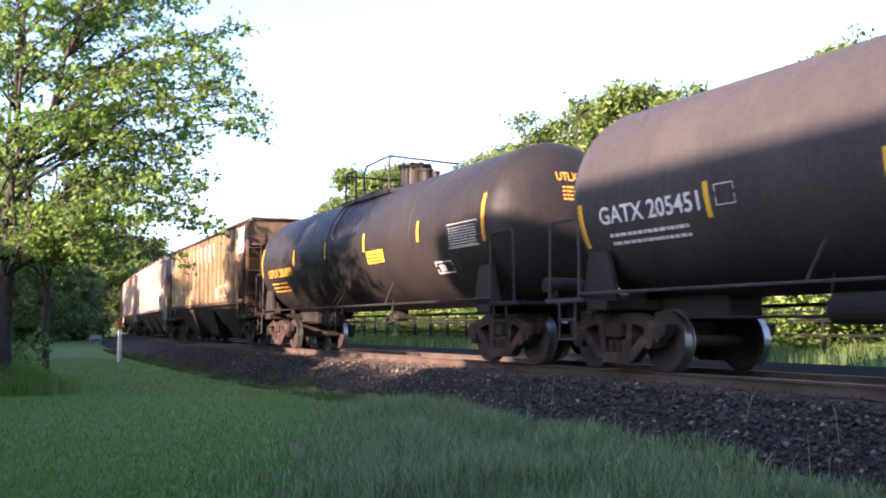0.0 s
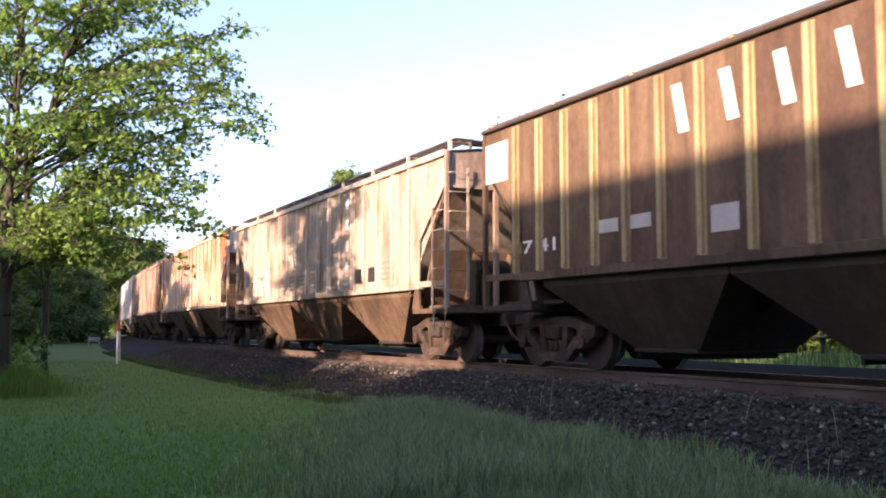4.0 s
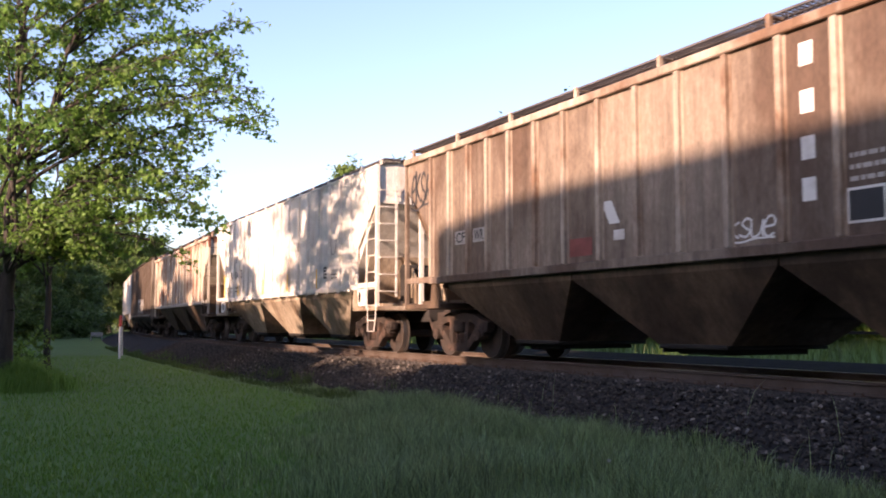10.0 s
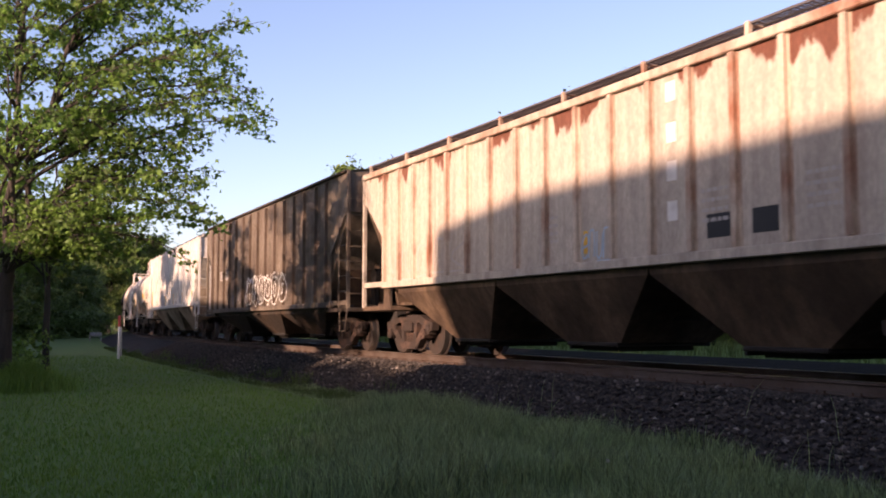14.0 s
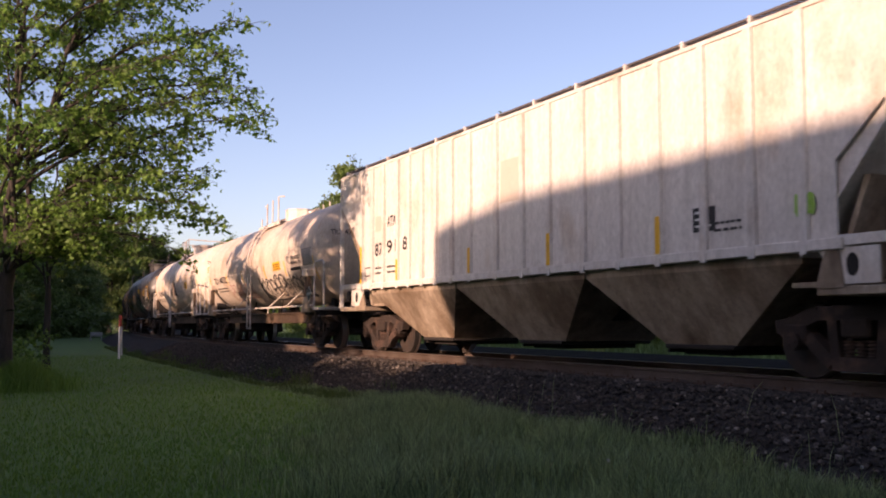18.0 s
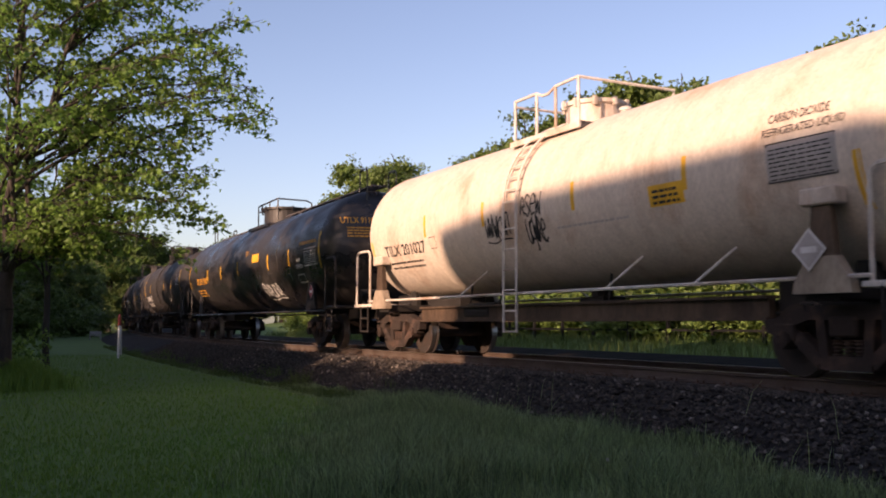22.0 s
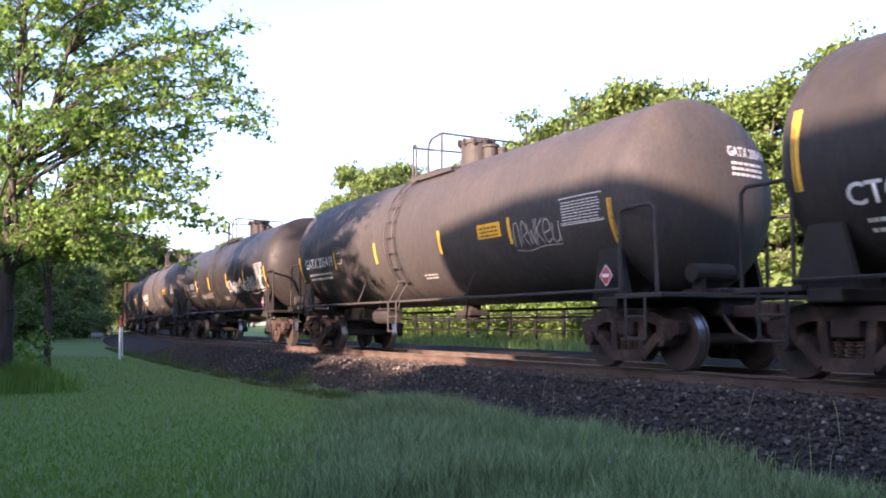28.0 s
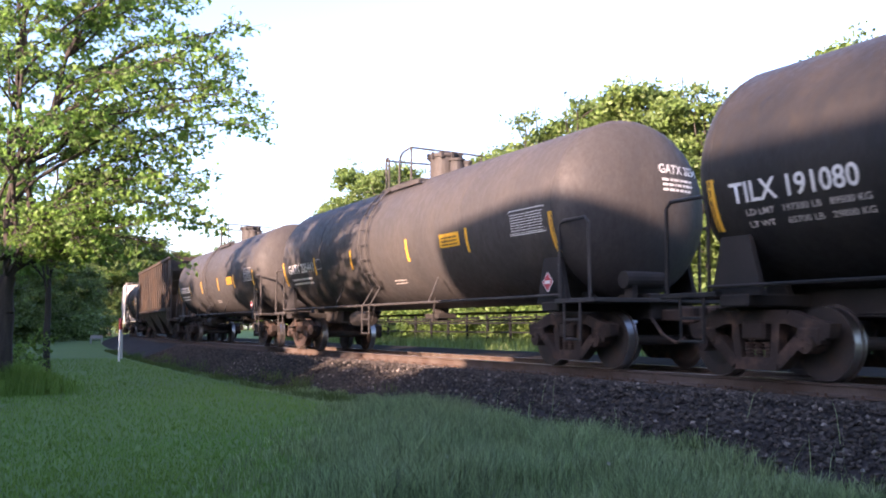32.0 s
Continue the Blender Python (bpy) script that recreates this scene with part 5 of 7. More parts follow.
def black_tank(u, words, seed, label, paint, head=None, ink=None, table_z=2.45, sign_at=(3.0, 3.9), at=(-6.9, -4.7), lines=()):
    ink = ink or M_WHITE
    c, f, hd = tank(u, 16.3, label, paint, stripes=P1)
    letters(words, at[0], at[1], 2.33, 0.27, f, ink, c)
    for k, words_ in enumerate(lines):
        letters(words_, -6.85, -5.0, 2.07 - 0.16 * k, 0.085, f, M_GREY, c, "weight_line")
    if not lines:
        print_block(c, f, -6.75, -5.0, 2.12, ink, seed, 2, 0.13)
    outline(-4.4, -4.05, 2.22, 2.5, 0.014, f, ink, c)
    table(c, f, 6.05, 7.2, table_z - 0.2, table_z + 0.24, ink, seed + 1)
    if sign_at:
        sign(c, f, sign_at[0] + 0.25, sign_at[1] + 0.2, 2.25, 2.52, seed + 2)
    print_block(c, f, 0.35, 1.0, 1.72, M_GREY, seed + 3, 2, 0.08)
    placard(c, Flat(-1.5), 7.25, 1.4, 0.17)
    if head:
        letters(head, 0.15, 1.15, 3.3, 0.16, hd, ink, c)
        bars(0.2, 0.95, 2.92, 3.18, 3, hd, ink, c, seed + 4, height=0.5)
    return c, f, hd


def build_train():
    # A and B
    black_tank(130.6, "GATX 205451", 11, "black tank car with white lettering and yellow stripes", BLACK, "GATX 205451")
    c, f, hd = tank(112.76, 16.4, "black tank car with orange lettering and yellow stripes", COAL, gear="wide", stripes=(-4.1, -1.35, 1.45, 4.55), low=2.46, high=2.9, end_low=2.25, end_high=3.15)
    letters("UTLX 206893", -6.75, -4.4, 2.3, 0.26, f, M_ORANGE, c)
    print_block(c, f, -6.7, -5.1, 2.08, M_ORANGE, 5, 3, 0.13)
    outline(-3.5, -3.2, 2.18, 2.45, 0.014, f, M_GREY, c)
    sign(c, f, 1.6, 2.6, 2.15, 2.45, 6)
    table(c, f, 5.95, 7.2, 2.2, 2.68, M_WHITE, 7)
    outline(5.1, 5.85, 1.7, 1.98, 0.03, f, M_WHITE, c, "placard_holder")
    panel(5.25, 5.5, 1.75, 1.9, f, M_WHITE, c, "placard_mark")
    letters("UTLX 206893", -0.35, 0.7, 3.45, 0.17, hd, M_ORANGE, c)
    bars(-0.25, 0.5, 3.0, 3.3, 4, hd, M_ORANGE, c, 8, height=0.5)
    # C: tan, pale ribs
    c, f = hopper(94.95, 16.7, "tan covered hopper car with pale ribs and rust streaks", TAN, TAN_RIB, posts=(-7.0, -6.25, -5.5, -4.7, -3.93, -3.15, -2.35, -1.45, -0.52, 0.47, 1.4, 2.32, 3.15, 3.93, 4.69, 5.52, 6.22, 7.0), top=4.29, under=UNDER_DARK, board=0.13, rim=GLOOM)
    for k in range(7):
        panel(-2.92 + 0.92 * k, -2.72 + 0.92 * k, 3.98, 3.3, f, M_WHITE, c, "white_patch", "faded white paint patch", lean=0.14)
    panel(-8.1, -7.3, 3.3, 4.02, f, M_GREY, c, "pale_patch")
    panel(7.09, 8.0, 3.25, 4.15, f, M_WHITE, c, "white_patch")
    letters("7 41", -6.8, -5.8, 2.05, 0.22, f, M_WHITE, c)
    panel(-4.75, -4.15, 2.1, 2.3, f, M_GREY, c, "pale_patch")
    panel(-4.0, -3.4, 2.1, 2.3, f, M_GREY, c, "pale_patch")
    panel(-2.2, -1.7, 1.9, 2.25, f, M_GREY, c, "pale_patch")
    panel(3.25, 3.72, 1.75, 2.16, f, M_GREY, c, "pale_patch")
    for x in (4.07, 4.86):
        panel(x, x + 0.44, 1.82, 2.24, f, M_INK, c, "dark_panel")
        outline(x, x + 0.44, 1.82, 2.24, 0.03, Shifted(f, 0.003), M_WHITE, c)
    bm = bmesh.new()
    for k in range(7):
        box(bm, 5.78, 6.0, -1.60, -1.565, 2.5 + 0.06 * k, 2.535 + 0.06 * k)
    part("louvre", bm, TAN, c)
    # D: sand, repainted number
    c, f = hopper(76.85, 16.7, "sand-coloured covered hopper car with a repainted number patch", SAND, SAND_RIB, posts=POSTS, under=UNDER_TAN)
    blocks(c, f, 2.94, (3.78, 3.25, 2.73, 2.2), M_WHITE)
    panel(2.7, 3.0, 1.74, 1.82, f, M_WHITE, c, "white_patch")
    for x0, x1 in ((-5.98, -5.38), (-5.25, -4.62), (-4.5, -3.9)):
        panel(x0, x1, 1.74, 2.42, f, M_WHITE, c, "number_patch", "fresh white number patch")
    g = Shifted(f, 0.006)
    letters("CF", -5.88, -5.45, 2.25, 0.24, g, M_INK, c)
    letters("WR", -5.17, -4.7, 2.25, 0.24, g, M_INK, c)
    letters("47", -5.88, -5.45, 1.9, 0.24, g, M_INK, c)
    letters("133", -5.2, -4.68, 1.9, 0.24, g, M_INK, c)
    letters("1017", 1.75, 2.3, 1.85, 0.2, f, M_INK, c)
    for x in (3.5, 4.38):
        panel(x, x + 0.44, 1.76, 2.1, f, M_INK, c, "dark_panel")
    for k, x in enumerate((-3.0, -1.9, -0.9, 0.2, 5.2)):
        print_block(c, f, x, x + 0.55, 2.25, M_DUST, 20 + k, 4, 0.12)
    # E: rust over cream
    c, f = hopper(58.75, 16.7, "cream covered hopper car with large orange rust areas", RUSTY, RUSTY_RIB, posts=POSTS, top=4.29, under=UNDER_TAN, board=0.17, rails=RUSTY_RIB, end=END_WHITE, steps_in=BROWN)
    letters("IAIS", -5.93, -5.36, 2.73, 0.22, f, M_INK, c)
    letters("74", -5.93, -5.38, 2.33, 0.26, f, M_INK, c)
    letters("07", -5.15, -4.75, 2.28, 0.26, f, M_INK, c)
    for x, z in ((-6.85, 2.55), (-3.73, 2.05), (-1.06, 2.07), (1.66, 2.07), (4.2, 2.05), (6.83, 2.5)):
        panel(x - 0.05, x + 0.05, 1.62, z, Shifted(f, 0.078), M_YELLOW, c, "reflective_stripe", "yellow reflective stripe")
    panel(5.15, 5.6, 1.72, 2.02, f, M_INK, c, "dark_panel")
    outline(5.15, 5.6, 1.72, 2.02, 0.025, Shifted(f, 0.003), M_WHITE, c)
    panel(6.6, 7.0, 1.84, 2.04, f, M_WHITE, c, "white_label")
    scrawl(0.9, 4.1, 1.66, 2.35, 4, 0.035, f, M_TAG, c, 9, "thin dark graffiti")
    scrawl(-3.5, 0.6, 1.66, 2.15, 7, 0.03, f, M_TAG, c, 10, "thin dark graffiti")
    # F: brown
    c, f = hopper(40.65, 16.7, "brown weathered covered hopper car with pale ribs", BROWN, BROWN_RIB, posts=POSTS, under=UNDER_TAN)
    blocks(c, f, 2.93, (3.78, 3.22, 2.68, 2.2), M_WHITE)
    for x in (3.45, 4.33):
        panel(x, x + 0.5, 1.75, 2.14, f, M_INK, c, "dark_panel")
        outline(x, x + 0.5, 1.75, 2.14, 0.03, Shifted(f, 0.003), M_WHITE, c)
    for x, w in ((-5.85, "CF"), (-5.12, "WR")):
        panel(x, x + 0.48, 2.2, 2.46, f, M_GREY, c, "number_patch", "dusty pale number patch")
        letters(w, x + 0.06, x + 0.42, 2.33, 0.2, g, M_INK, c)
    scrawl(1.6, 2.4, 1.72, 1.95, 4, 0.03, f, M_WHITE, c, 14, "small white graffiti")
    panel(-0.85, -0.6, 2.15, 2.5, f, M_WHITE, c, "white_patch", lean=-0.2)
    panel(-0.75, -0.5, 1.9, 2.05, f, M_WHITE, c, "white_patch")
    panel(5.0, 5.6, 1.78, 2.05, f, mat("teal_patch", (0.05, 0.18, 0.20), 0.7), c, "teal_patch")
    panel(-1.9, -1.3, 1.72, 2.0, f, mat("dull_red_patch", (0.22, 0.06, 0.05), 0.7), c, "red_patch")
    scrawl(-7.9, -6.95, 3.2, 3.8, 4, 0.055, f, M_INK, c, 15, "black spray-painted graffiti")
    print_block(c, f, 3.5, 4.0, 2.6, M_GREY, 31, 3, 0.13)
    # G: white
    c, f = hopper(22.55, 16.7, "white covered hopper car with black numbers", WHITE, WHITE, posts=(-6.75, -6.1, -5.45, -4.65, -4.05, -3.4, -2.75, -2.05, -1.3, -0.3, 0.6, 1.44, 2.4, 3.3, 4.2, 5.1, 5.95, 6.75), top=4.36, board=0.15, plain=True, under=UNDER_PALE, shift=0.13)
    white_marks(c, f, "88", "04", "3", 0.0)
    scrawl(5.2, 6.0, 2.4, 2.9, 2, 0.02, f, M_INK, c, 40, "small dark scrawl")
    # H: peeling cream
    c, f = hopper(4.05, 16.7, "cream covered hopper car with peeling rusty paint", PEEL, PEEL_RIB, posts=POSTS, under=UNDER_TAN, steps_in=BROWN)
    blocks(c, f, 2.98, (3.85, 3.28, 2.75, 2.2), M_WHITE)
    for x in (3.65, 4.45):
        panel(x, x + 0.42, 1.77, 2.08, f, M_INK, c, "dark_panel")
    panel(4.1, 4.2, 1.75, 2.2, f, M_YELLOW, c, "reflective_stripe")
    panel(0.9, 1.0, 1.75, 2.1, f, M_YELLOW, c, "reflective_stripe")
    scrawl(0.82, 1.6, 1.65, 2.05, 4, 0.035, f, mat("pale_blue_paint", (0.35, 0.48, 0.60), 0.7), c, 44, "pale blue graffiti")
    scrawl(-6.6, -3.0, 1.75, 2.3, 5, 0.04, f, M_GREY, c, 45, "faint graffiti")
    for k, x in enumerate((-0.3, 3.55, 5.3)):
        print_block(c, f, x, x + 0.5, 2.5, M_GREY, 46 + k, 4, 0.13)
    # I: dark brown
    c, f = hopper(-13.55, 16.7, "dark brown hopper car with large white graffiti", DARK, DARK_RIB, top=4.5, sill=1.2, roofwalk=False, under=GLOOM, rim=GLOOM,
                  posts=(-7.0, -6.05, -5.02, -4.13, -3.17, -2.12, -1.15, -0.15, 0.85, 1.9, 2.95, 3.95, 4.95, 6.0, 6.9))
    for x, w in ((-5.8, "CF"), (-4.87, "WR")):
        panel(x, x + 0.64, 2.3, 2.64, f, M_GREY, c, "number_patch", "dusty pale number patch")
        letters(w, x + 0.12, x + 0.54, 2.47, 0.25, g, M_INK, c)
    scrawl(-1.4, 3.4, 1.2, 2.2, 6, 0.04, Shifted(f, 0.08), M_WHITE, c, 52, "large white bubble graffiti", bubble=True)
    scrawl(-3.05, -2.3, 1.45, 1.78, 9, 0.016, Shifted(f, 0.01), M_GREY, c, 54, "small pale graffiti")
    panel(-3.75, -3.2, 1.35, 1.72, f, mat("faded_blue_paint", (0.075, 0.078, 0.11), 0.8), c, "blue_patch", "faded blue paint patch")
    # J: white
    c, f = hopper(-31.95, 16.7, "white covered hopper car with black numbers and smooth panels", WHITE, WHITE, posts=(-6.75, -6.1, -5.45, -4.65, -4.05, -3.4, -2.75, -2.05, -1.3, -0.3, 0.6, 1.44, 2.4, 3.3, 4.2, 5.1, 5.95, 6.75), top=4.36, board=0.15, plain=True, under=UNDER_PALE, shift=0.13)
    white_marks(c, f, "87", "91", "8", 0.1)
    scrawl(6.64, 6.9, 1.95, 2.15, 3, 0.06, Shifted(f, 0.03), mat("green_paint", (0.25, 0.5, 0.08), 0.7), c, 58, "small green paint blot")
    # K and L: cream tanks
    c, f, hd = tank(-49.55, 15.3, "cream tank car with rust stains and black graffiti", CREAM, trim=CREAM_TRIM, beam=True, gear="posts", radius=1.49, centre=2.74, truck_in=1.35, ladder_at=0.15, stripes=(-3.9, -1.5, 1.6, 4.0), low=2.1, high=2.56)
    letters("TILX 400732", -6.1, -4.0, 2.33, 0.26, f, M_INK, c)
    print_block(c, f, -6.0, -4.2, 2.1, M_INK, 61, 2, 0.12)
    scrawl(0.4, 5.5, 1.36, 2.12, 8, 0.07, f, M_TAG, c, 62, "large black spray-painted graffiti")
    scrawl(0.55, 5.55, 1.4, 2.05, 11, 0.04, Shifted(f, 0.002), M_TAG, c, 66, "finer black strokes over the graffiti")
    scrawl(-4.0, -0.6, 1.5, 2.1, 6, 0.045, f, M_PINK, c, 63, "faded red graffiti")
    sign(c, f, 2.7, 3.55, 2.33, 2.6, 64)
    letters("CARBON DIOXIDE", 4.72, 5.7, 2.62, 0.11, f, M_INK, c)
    letters("REFRIGERATED LIQUID", 4.64, 5.77, 2.46, 0.11, f, M_INK, c)
    panel(4.6, 5.6, 2.24, 2.33, f, M_INK, c, "black_bar")
    panel(5.88, 6.84, 2.34, 2.8, f, M_GREY, c, "data_panel", "grey panel of small print")
    table(c, Shifted(f, 0.004), 5.88, 6.84, 2.34, 2.8, M_INK, 65)
    hang = Flat(-1.52)
    diamond(c, hang, 6.78, 1.5, 0.24, mat("dark_green_placard", (0.02, 0.06, 0.05), 0.5, vary=0.1))
    letters("TILX 400732", -1.1, -0.3, 3.2, 0.15, hd, M_INK, c)
    outline(-3.8, -3.5, 2.2, 2.45, 0.014, f, M_INK, c)
    c, f, hd = tank(-66.25, 15.3, "cream tank car with a black graffiti tag", CREAM2, trim=CREAM_TRIM, beam=True, gear="chain", radius=1.49, centre=2.74, truck_in=1.35, ladder_at=-0.35, stripes=(-4.0, -1.5, 1.45, 4.1), low=2.46, high=2.92)
    letters("TILX 201027", -6.2, -4.1, 2.28, 0.26, f, M_INK, c)
    print_block(c, f, -6.1, -4.4, 2.08, M_INK, 71, 2, 0.12)
    outline(-3.86, -3.56, 2.2, 2.45, 0.014, f, M_INK, c)
    scrawl(-1.45, -0.55, 2.2, 2.6, 6, 0.034, f, M_INK, c, 72, "black graffiti tag")
    scrawl(-0.15, 0.5, 2.5, 2.85, 4, 0.034, f, M_INK, c, 73, "black graffiti tag")
    scrawl(-0.05, 0.55, 2.0, 2.45, 5, 0.036, f, M_INK, c, 78, "black graffiti tag")
    sign(c, f, 3.33, 4.06, 2.3, 2.6, 74)
    print_block(c, f, 0.9, 2.8, 2.3, M_GREY, 75, 1, 0.1)
    letters("CARBON DIOXIDE", 5.6, 6.52, 3.13, 0.12, f, M_INK, c)
    letters("REFRIGERATED LIQUID", 5.52, 6.75, 2.95, 0.12, f, M_INK, c)
    panel(5.58, 6.62, 2.34, 2.82, f, M_GREY, c, "data_panel", "grey panel of small print")
    table(c, Shifted(f, 0.004), 5.58, 6.62, 2.34, 2.82, M_INK, 76)
    letters("TILX", -1.1, -0.75, 3.3, 0.15, hd, M_INK, c)
    bars(-1.1, -0.4, 2.85, 3.15, 3, hd, M_ORANGE, c, 77, height=0.5)
    diamond(c, Flat(-1.52), 6.24, 1.5, 0.25, M_GREY, "grey diamond placard with a white edge")
    # M: long black tank with a walkway along its top
    c, f, hd = tank(-85.6, 19.9, "long black tank car with a walkway along its top", GLOSS, radius=1.6, centre=2.68, truck_in=2.2, rail_z=1.0, walkway=True, gear="dome", ladder=False, stripes=(-5.4, -2.95, -0.2, 3.9, 6.25), low=2.34, high=2.82, end_low=2.13, end_high=3.13)
    letters("UTLX 911010", -7.65, -5.6, 2.38, 0.26, f, M_ORANGE, c)
    print_block(c, f, -7.7, -6.3, 2.1, M_ORANGE, 81, 3, 0.12)
    letters("LIQUEFIED PETROLEUM GAS", 7.35, 8.85, 2.9, 0.11, f, M_ORANGE, c)
    table(c, f, 7.75, 8.95, 2.25, 2.74, M_WHITE, 82)
    letters("NON", 7.05, 7.4, 2.46, 0.11, f, M_WHITE, c)
    letters("ODORIZED", 6.9, 7.55, 2.28, 0.11, f, M_WHITE, c)
    outline(6.85, 7.5, 1.78, 2.05, 0.03, f, M_WHITE, c, "placard_holder")
    panel(1.9, 2.75, 2.68, 2.95, f, M_YELLOW, c, "yellow_sign", "yellow notice panel")
    print_block(c, f, 0.9, 1.3, 3.15, M_ORANGE, 83, 3, 0.06)
    scrawl(2.6, 4.4, 1.35, 1.85, 5, 0.05, f, M_WHITE, c, 84, "white spray-painted graffiti")
    placard(c, Flat(-1.5), 8.25, 1.54, 0.2)
    letters("UTLX 911010", -1.15, -0.1, 3.4, 0.17, hd, M_ORANGE, c)
    bars(-1.0, -0.3, 2.95, 3.25, 4, hd, M_ORANGE, c, 85, height=0.5)
    # N to R: black tanks
    c, f, hd = tank(-105.6, 16.3, "black tank car with white lettering and tall yellow stripes", BLACK2, stripes=P1, low=2.42, high=2.86, end_low=2.2, end_high=3.18)
    letters("CTCX 732417", -6.75, -4.5, 2.08, 0.27, f, M_WHITE, c)
    print_block(c, f, -6.6, -4.9, 1.86, M_WHITE, 91, 2, 0.13)
    outline(-4.35, -3.95, 1.96, 2.2, 0.014, f, M_WHITE, c)
    table(c, f, 6.1, 7.2, 2.5, 3.0, M_WHITE, 92)
    print_block(c, f, 3.0, 3.5, 1.95, M_WHITE, 93, 2, 0.08)
    letters("CTCX", 0.1, 0.6, 3.35, 0.16, hd, M_WHITE, c)
    bars(0.15, 0.9, 2.92, 3.2, 3, hd, M_WHITE, c, 94, height=0.5)
    placard(c, Flat(-1.5), 7.2, 1.42, 0.17)
    c, f, hd = black_tank(-123.95, "GATX 205419", 101, "black tank car with white lettering and a pale scribble", BLACK, "GATX 205419")
    scrawl(4.5, 5.95, 2.0, 2.4, 6, 0.022, f, M_GREY, c, 105, "thin pale scribble")
    c, f, hd = black_tank(-142.6, "TILX 191080", 111, "black tank car with long white graffiti tags", COAL, "TILX 191080", sign_at=None, at=(-7.05, -5.1), lines=("LD LMT   197300 LB   89500 KG", "LT WT     65700 LB   29800 KG"))
    scrawl(1.55, 4.9, 1.8, 2.22, 12, 0.03, f, M_WHITE, c, 115, "long white graffiti tag")
    scrawl(4.95, 6.9, 1.78, 2.25, 8, 0.032, f, M_WHITE, c, 116, "white graffiti tag")
    scrawl(-3.9, -1.6, 1.72, 1.9, 13, 0.016, f, M_GREY, c, 117, "small pale graffiti")
    black_tank(-161.1, "GATX 205441", 121, "black tank car with yellow notice panel and stripes", BLACK, "GATX 2054")
    black_tank(-179.6, "GATX 205", 131, "black tank car far back in the train", BLACK, None)
    c, f = hopper(-197.9, 16.7, "black open hopper car with a rim along its top", GLOOM, GLOOM, open_top=True, roofwalk=False)
    black_tank(-216.3, "GATX 205", 141, "black tank car near the end of the train", BLACK2, None)
    hopper(-234.4, 16.7, "pale covered hopper car at the end of the train", WHITE, WHITE)


def white_marks(c, f, a, b, d, dx):
    letters("ATW", -5.3, -4.76, 2.98, 0.24, f, M_INK, c)
    letters(a, -6.0, -5.56, 2.38, 0.3, f, M_INK, c)
    letters(b, -5.32, -4.78, 2.4, 0.3, f, M_INK, c)
    letters(d, -4.5 + 0.5 * dx, -4.26 + 0.5 * dx, 2.42, 0.3, f, M_INK, c)
    panel(-6.0, -5.54, 2.8, 3.68 if dx == 0 else 3.15, f, M_TANPATCH, c, "pale_patch", "overpainted beige patch")
    panel(-0.2, 0.5, 2.82, 3.58, f, M_TANPATCH, c, "pale_patch", "overpainted beige patch")
    for x, z in ((-4.65, 2.08), (-1.3, 2.1), (1.44, 2.14), (4.2, 2.14), (-6.75, 2.5)):
        panel(x - 0.05, x + 0.05, 1.62, z, Shifted(f, 0.061), M_YELLOW, c, "reflective_stripe", "yellow reflective stripe")
    x = 4.62 + 2.4 * dx
    panel(x, x + 0.42, 1.86, 2.18, f, M_INK, c, "dark_panel")
    for k in range(3):
        panel(x + 0.05, x + 0.34 - 0.06 * k, 1.92 + 0.09 * k, 1.95 + 0.09 * k, Shifted(f, 0.005), M_WHITE, c, "panel_print")
    print_block(c, f, 5.25, 5.75, 2.02, M_INK, 310, 2, 0.09)
    outline(-6.62, -6.25, 1.78, 2.0, 0.03, f, M_INK, c)
    for k, x in enumerate((-5.98, -5.3)):
        print_block(c, f, x, x + 0.45, 2.05, M_INK, 300 + k, 2, 0.12)


M_TANPATCH = mat("beige_patch", (0.50, 0.44, 0.375), 0.7, vary=0.1, size=2, bump=0.1)
CREAM_TRIM = car_mat("cream_trim_paint", (0.70, 0.645, 0.58), (0.48, 0.34, 0.25), 0.3, 0.25, 0.15)
DARK_RIB = car_mat("brown_post_paint", (0.155, 0.115, 0.09), (0.10, 0.072, 0.055), 0.4, 0.4, 0.3)
build_train()


# ---- trees, fence, post and the unseen shade walls added behind the camera ----
M_BARK = mat("grey_brown_bark", (0.05, 0.042, 0.035), 0.95, vary=0.4, size=6, bump=1.0, grain=25, stretch=(2, 2, 0.3))
M_MAPLE = leaf_mat("maple_leaves", (0.135, 0.25, 0.05), 0.5, 0.58)
M_WOOD_A = leaf_mat("wood_leaves_light", (0.11, 0.175, 0.042), 0.35, 0.35)
M_WOOD_B = leaf_mat("wood_leaves_dark", (0.085, 0.14, 0.035), 0.35, 0.35)
M_BUSH = leaf_mat("bush_leaves", (0.125, 0.20, 0.045), 0.4, 0.4)
M_FENCE = mat("black_fence_rail", (0.010, 0.010, 0.010), 0.8, vary=0.3, size=4, bump=0.5, spec=0.15)


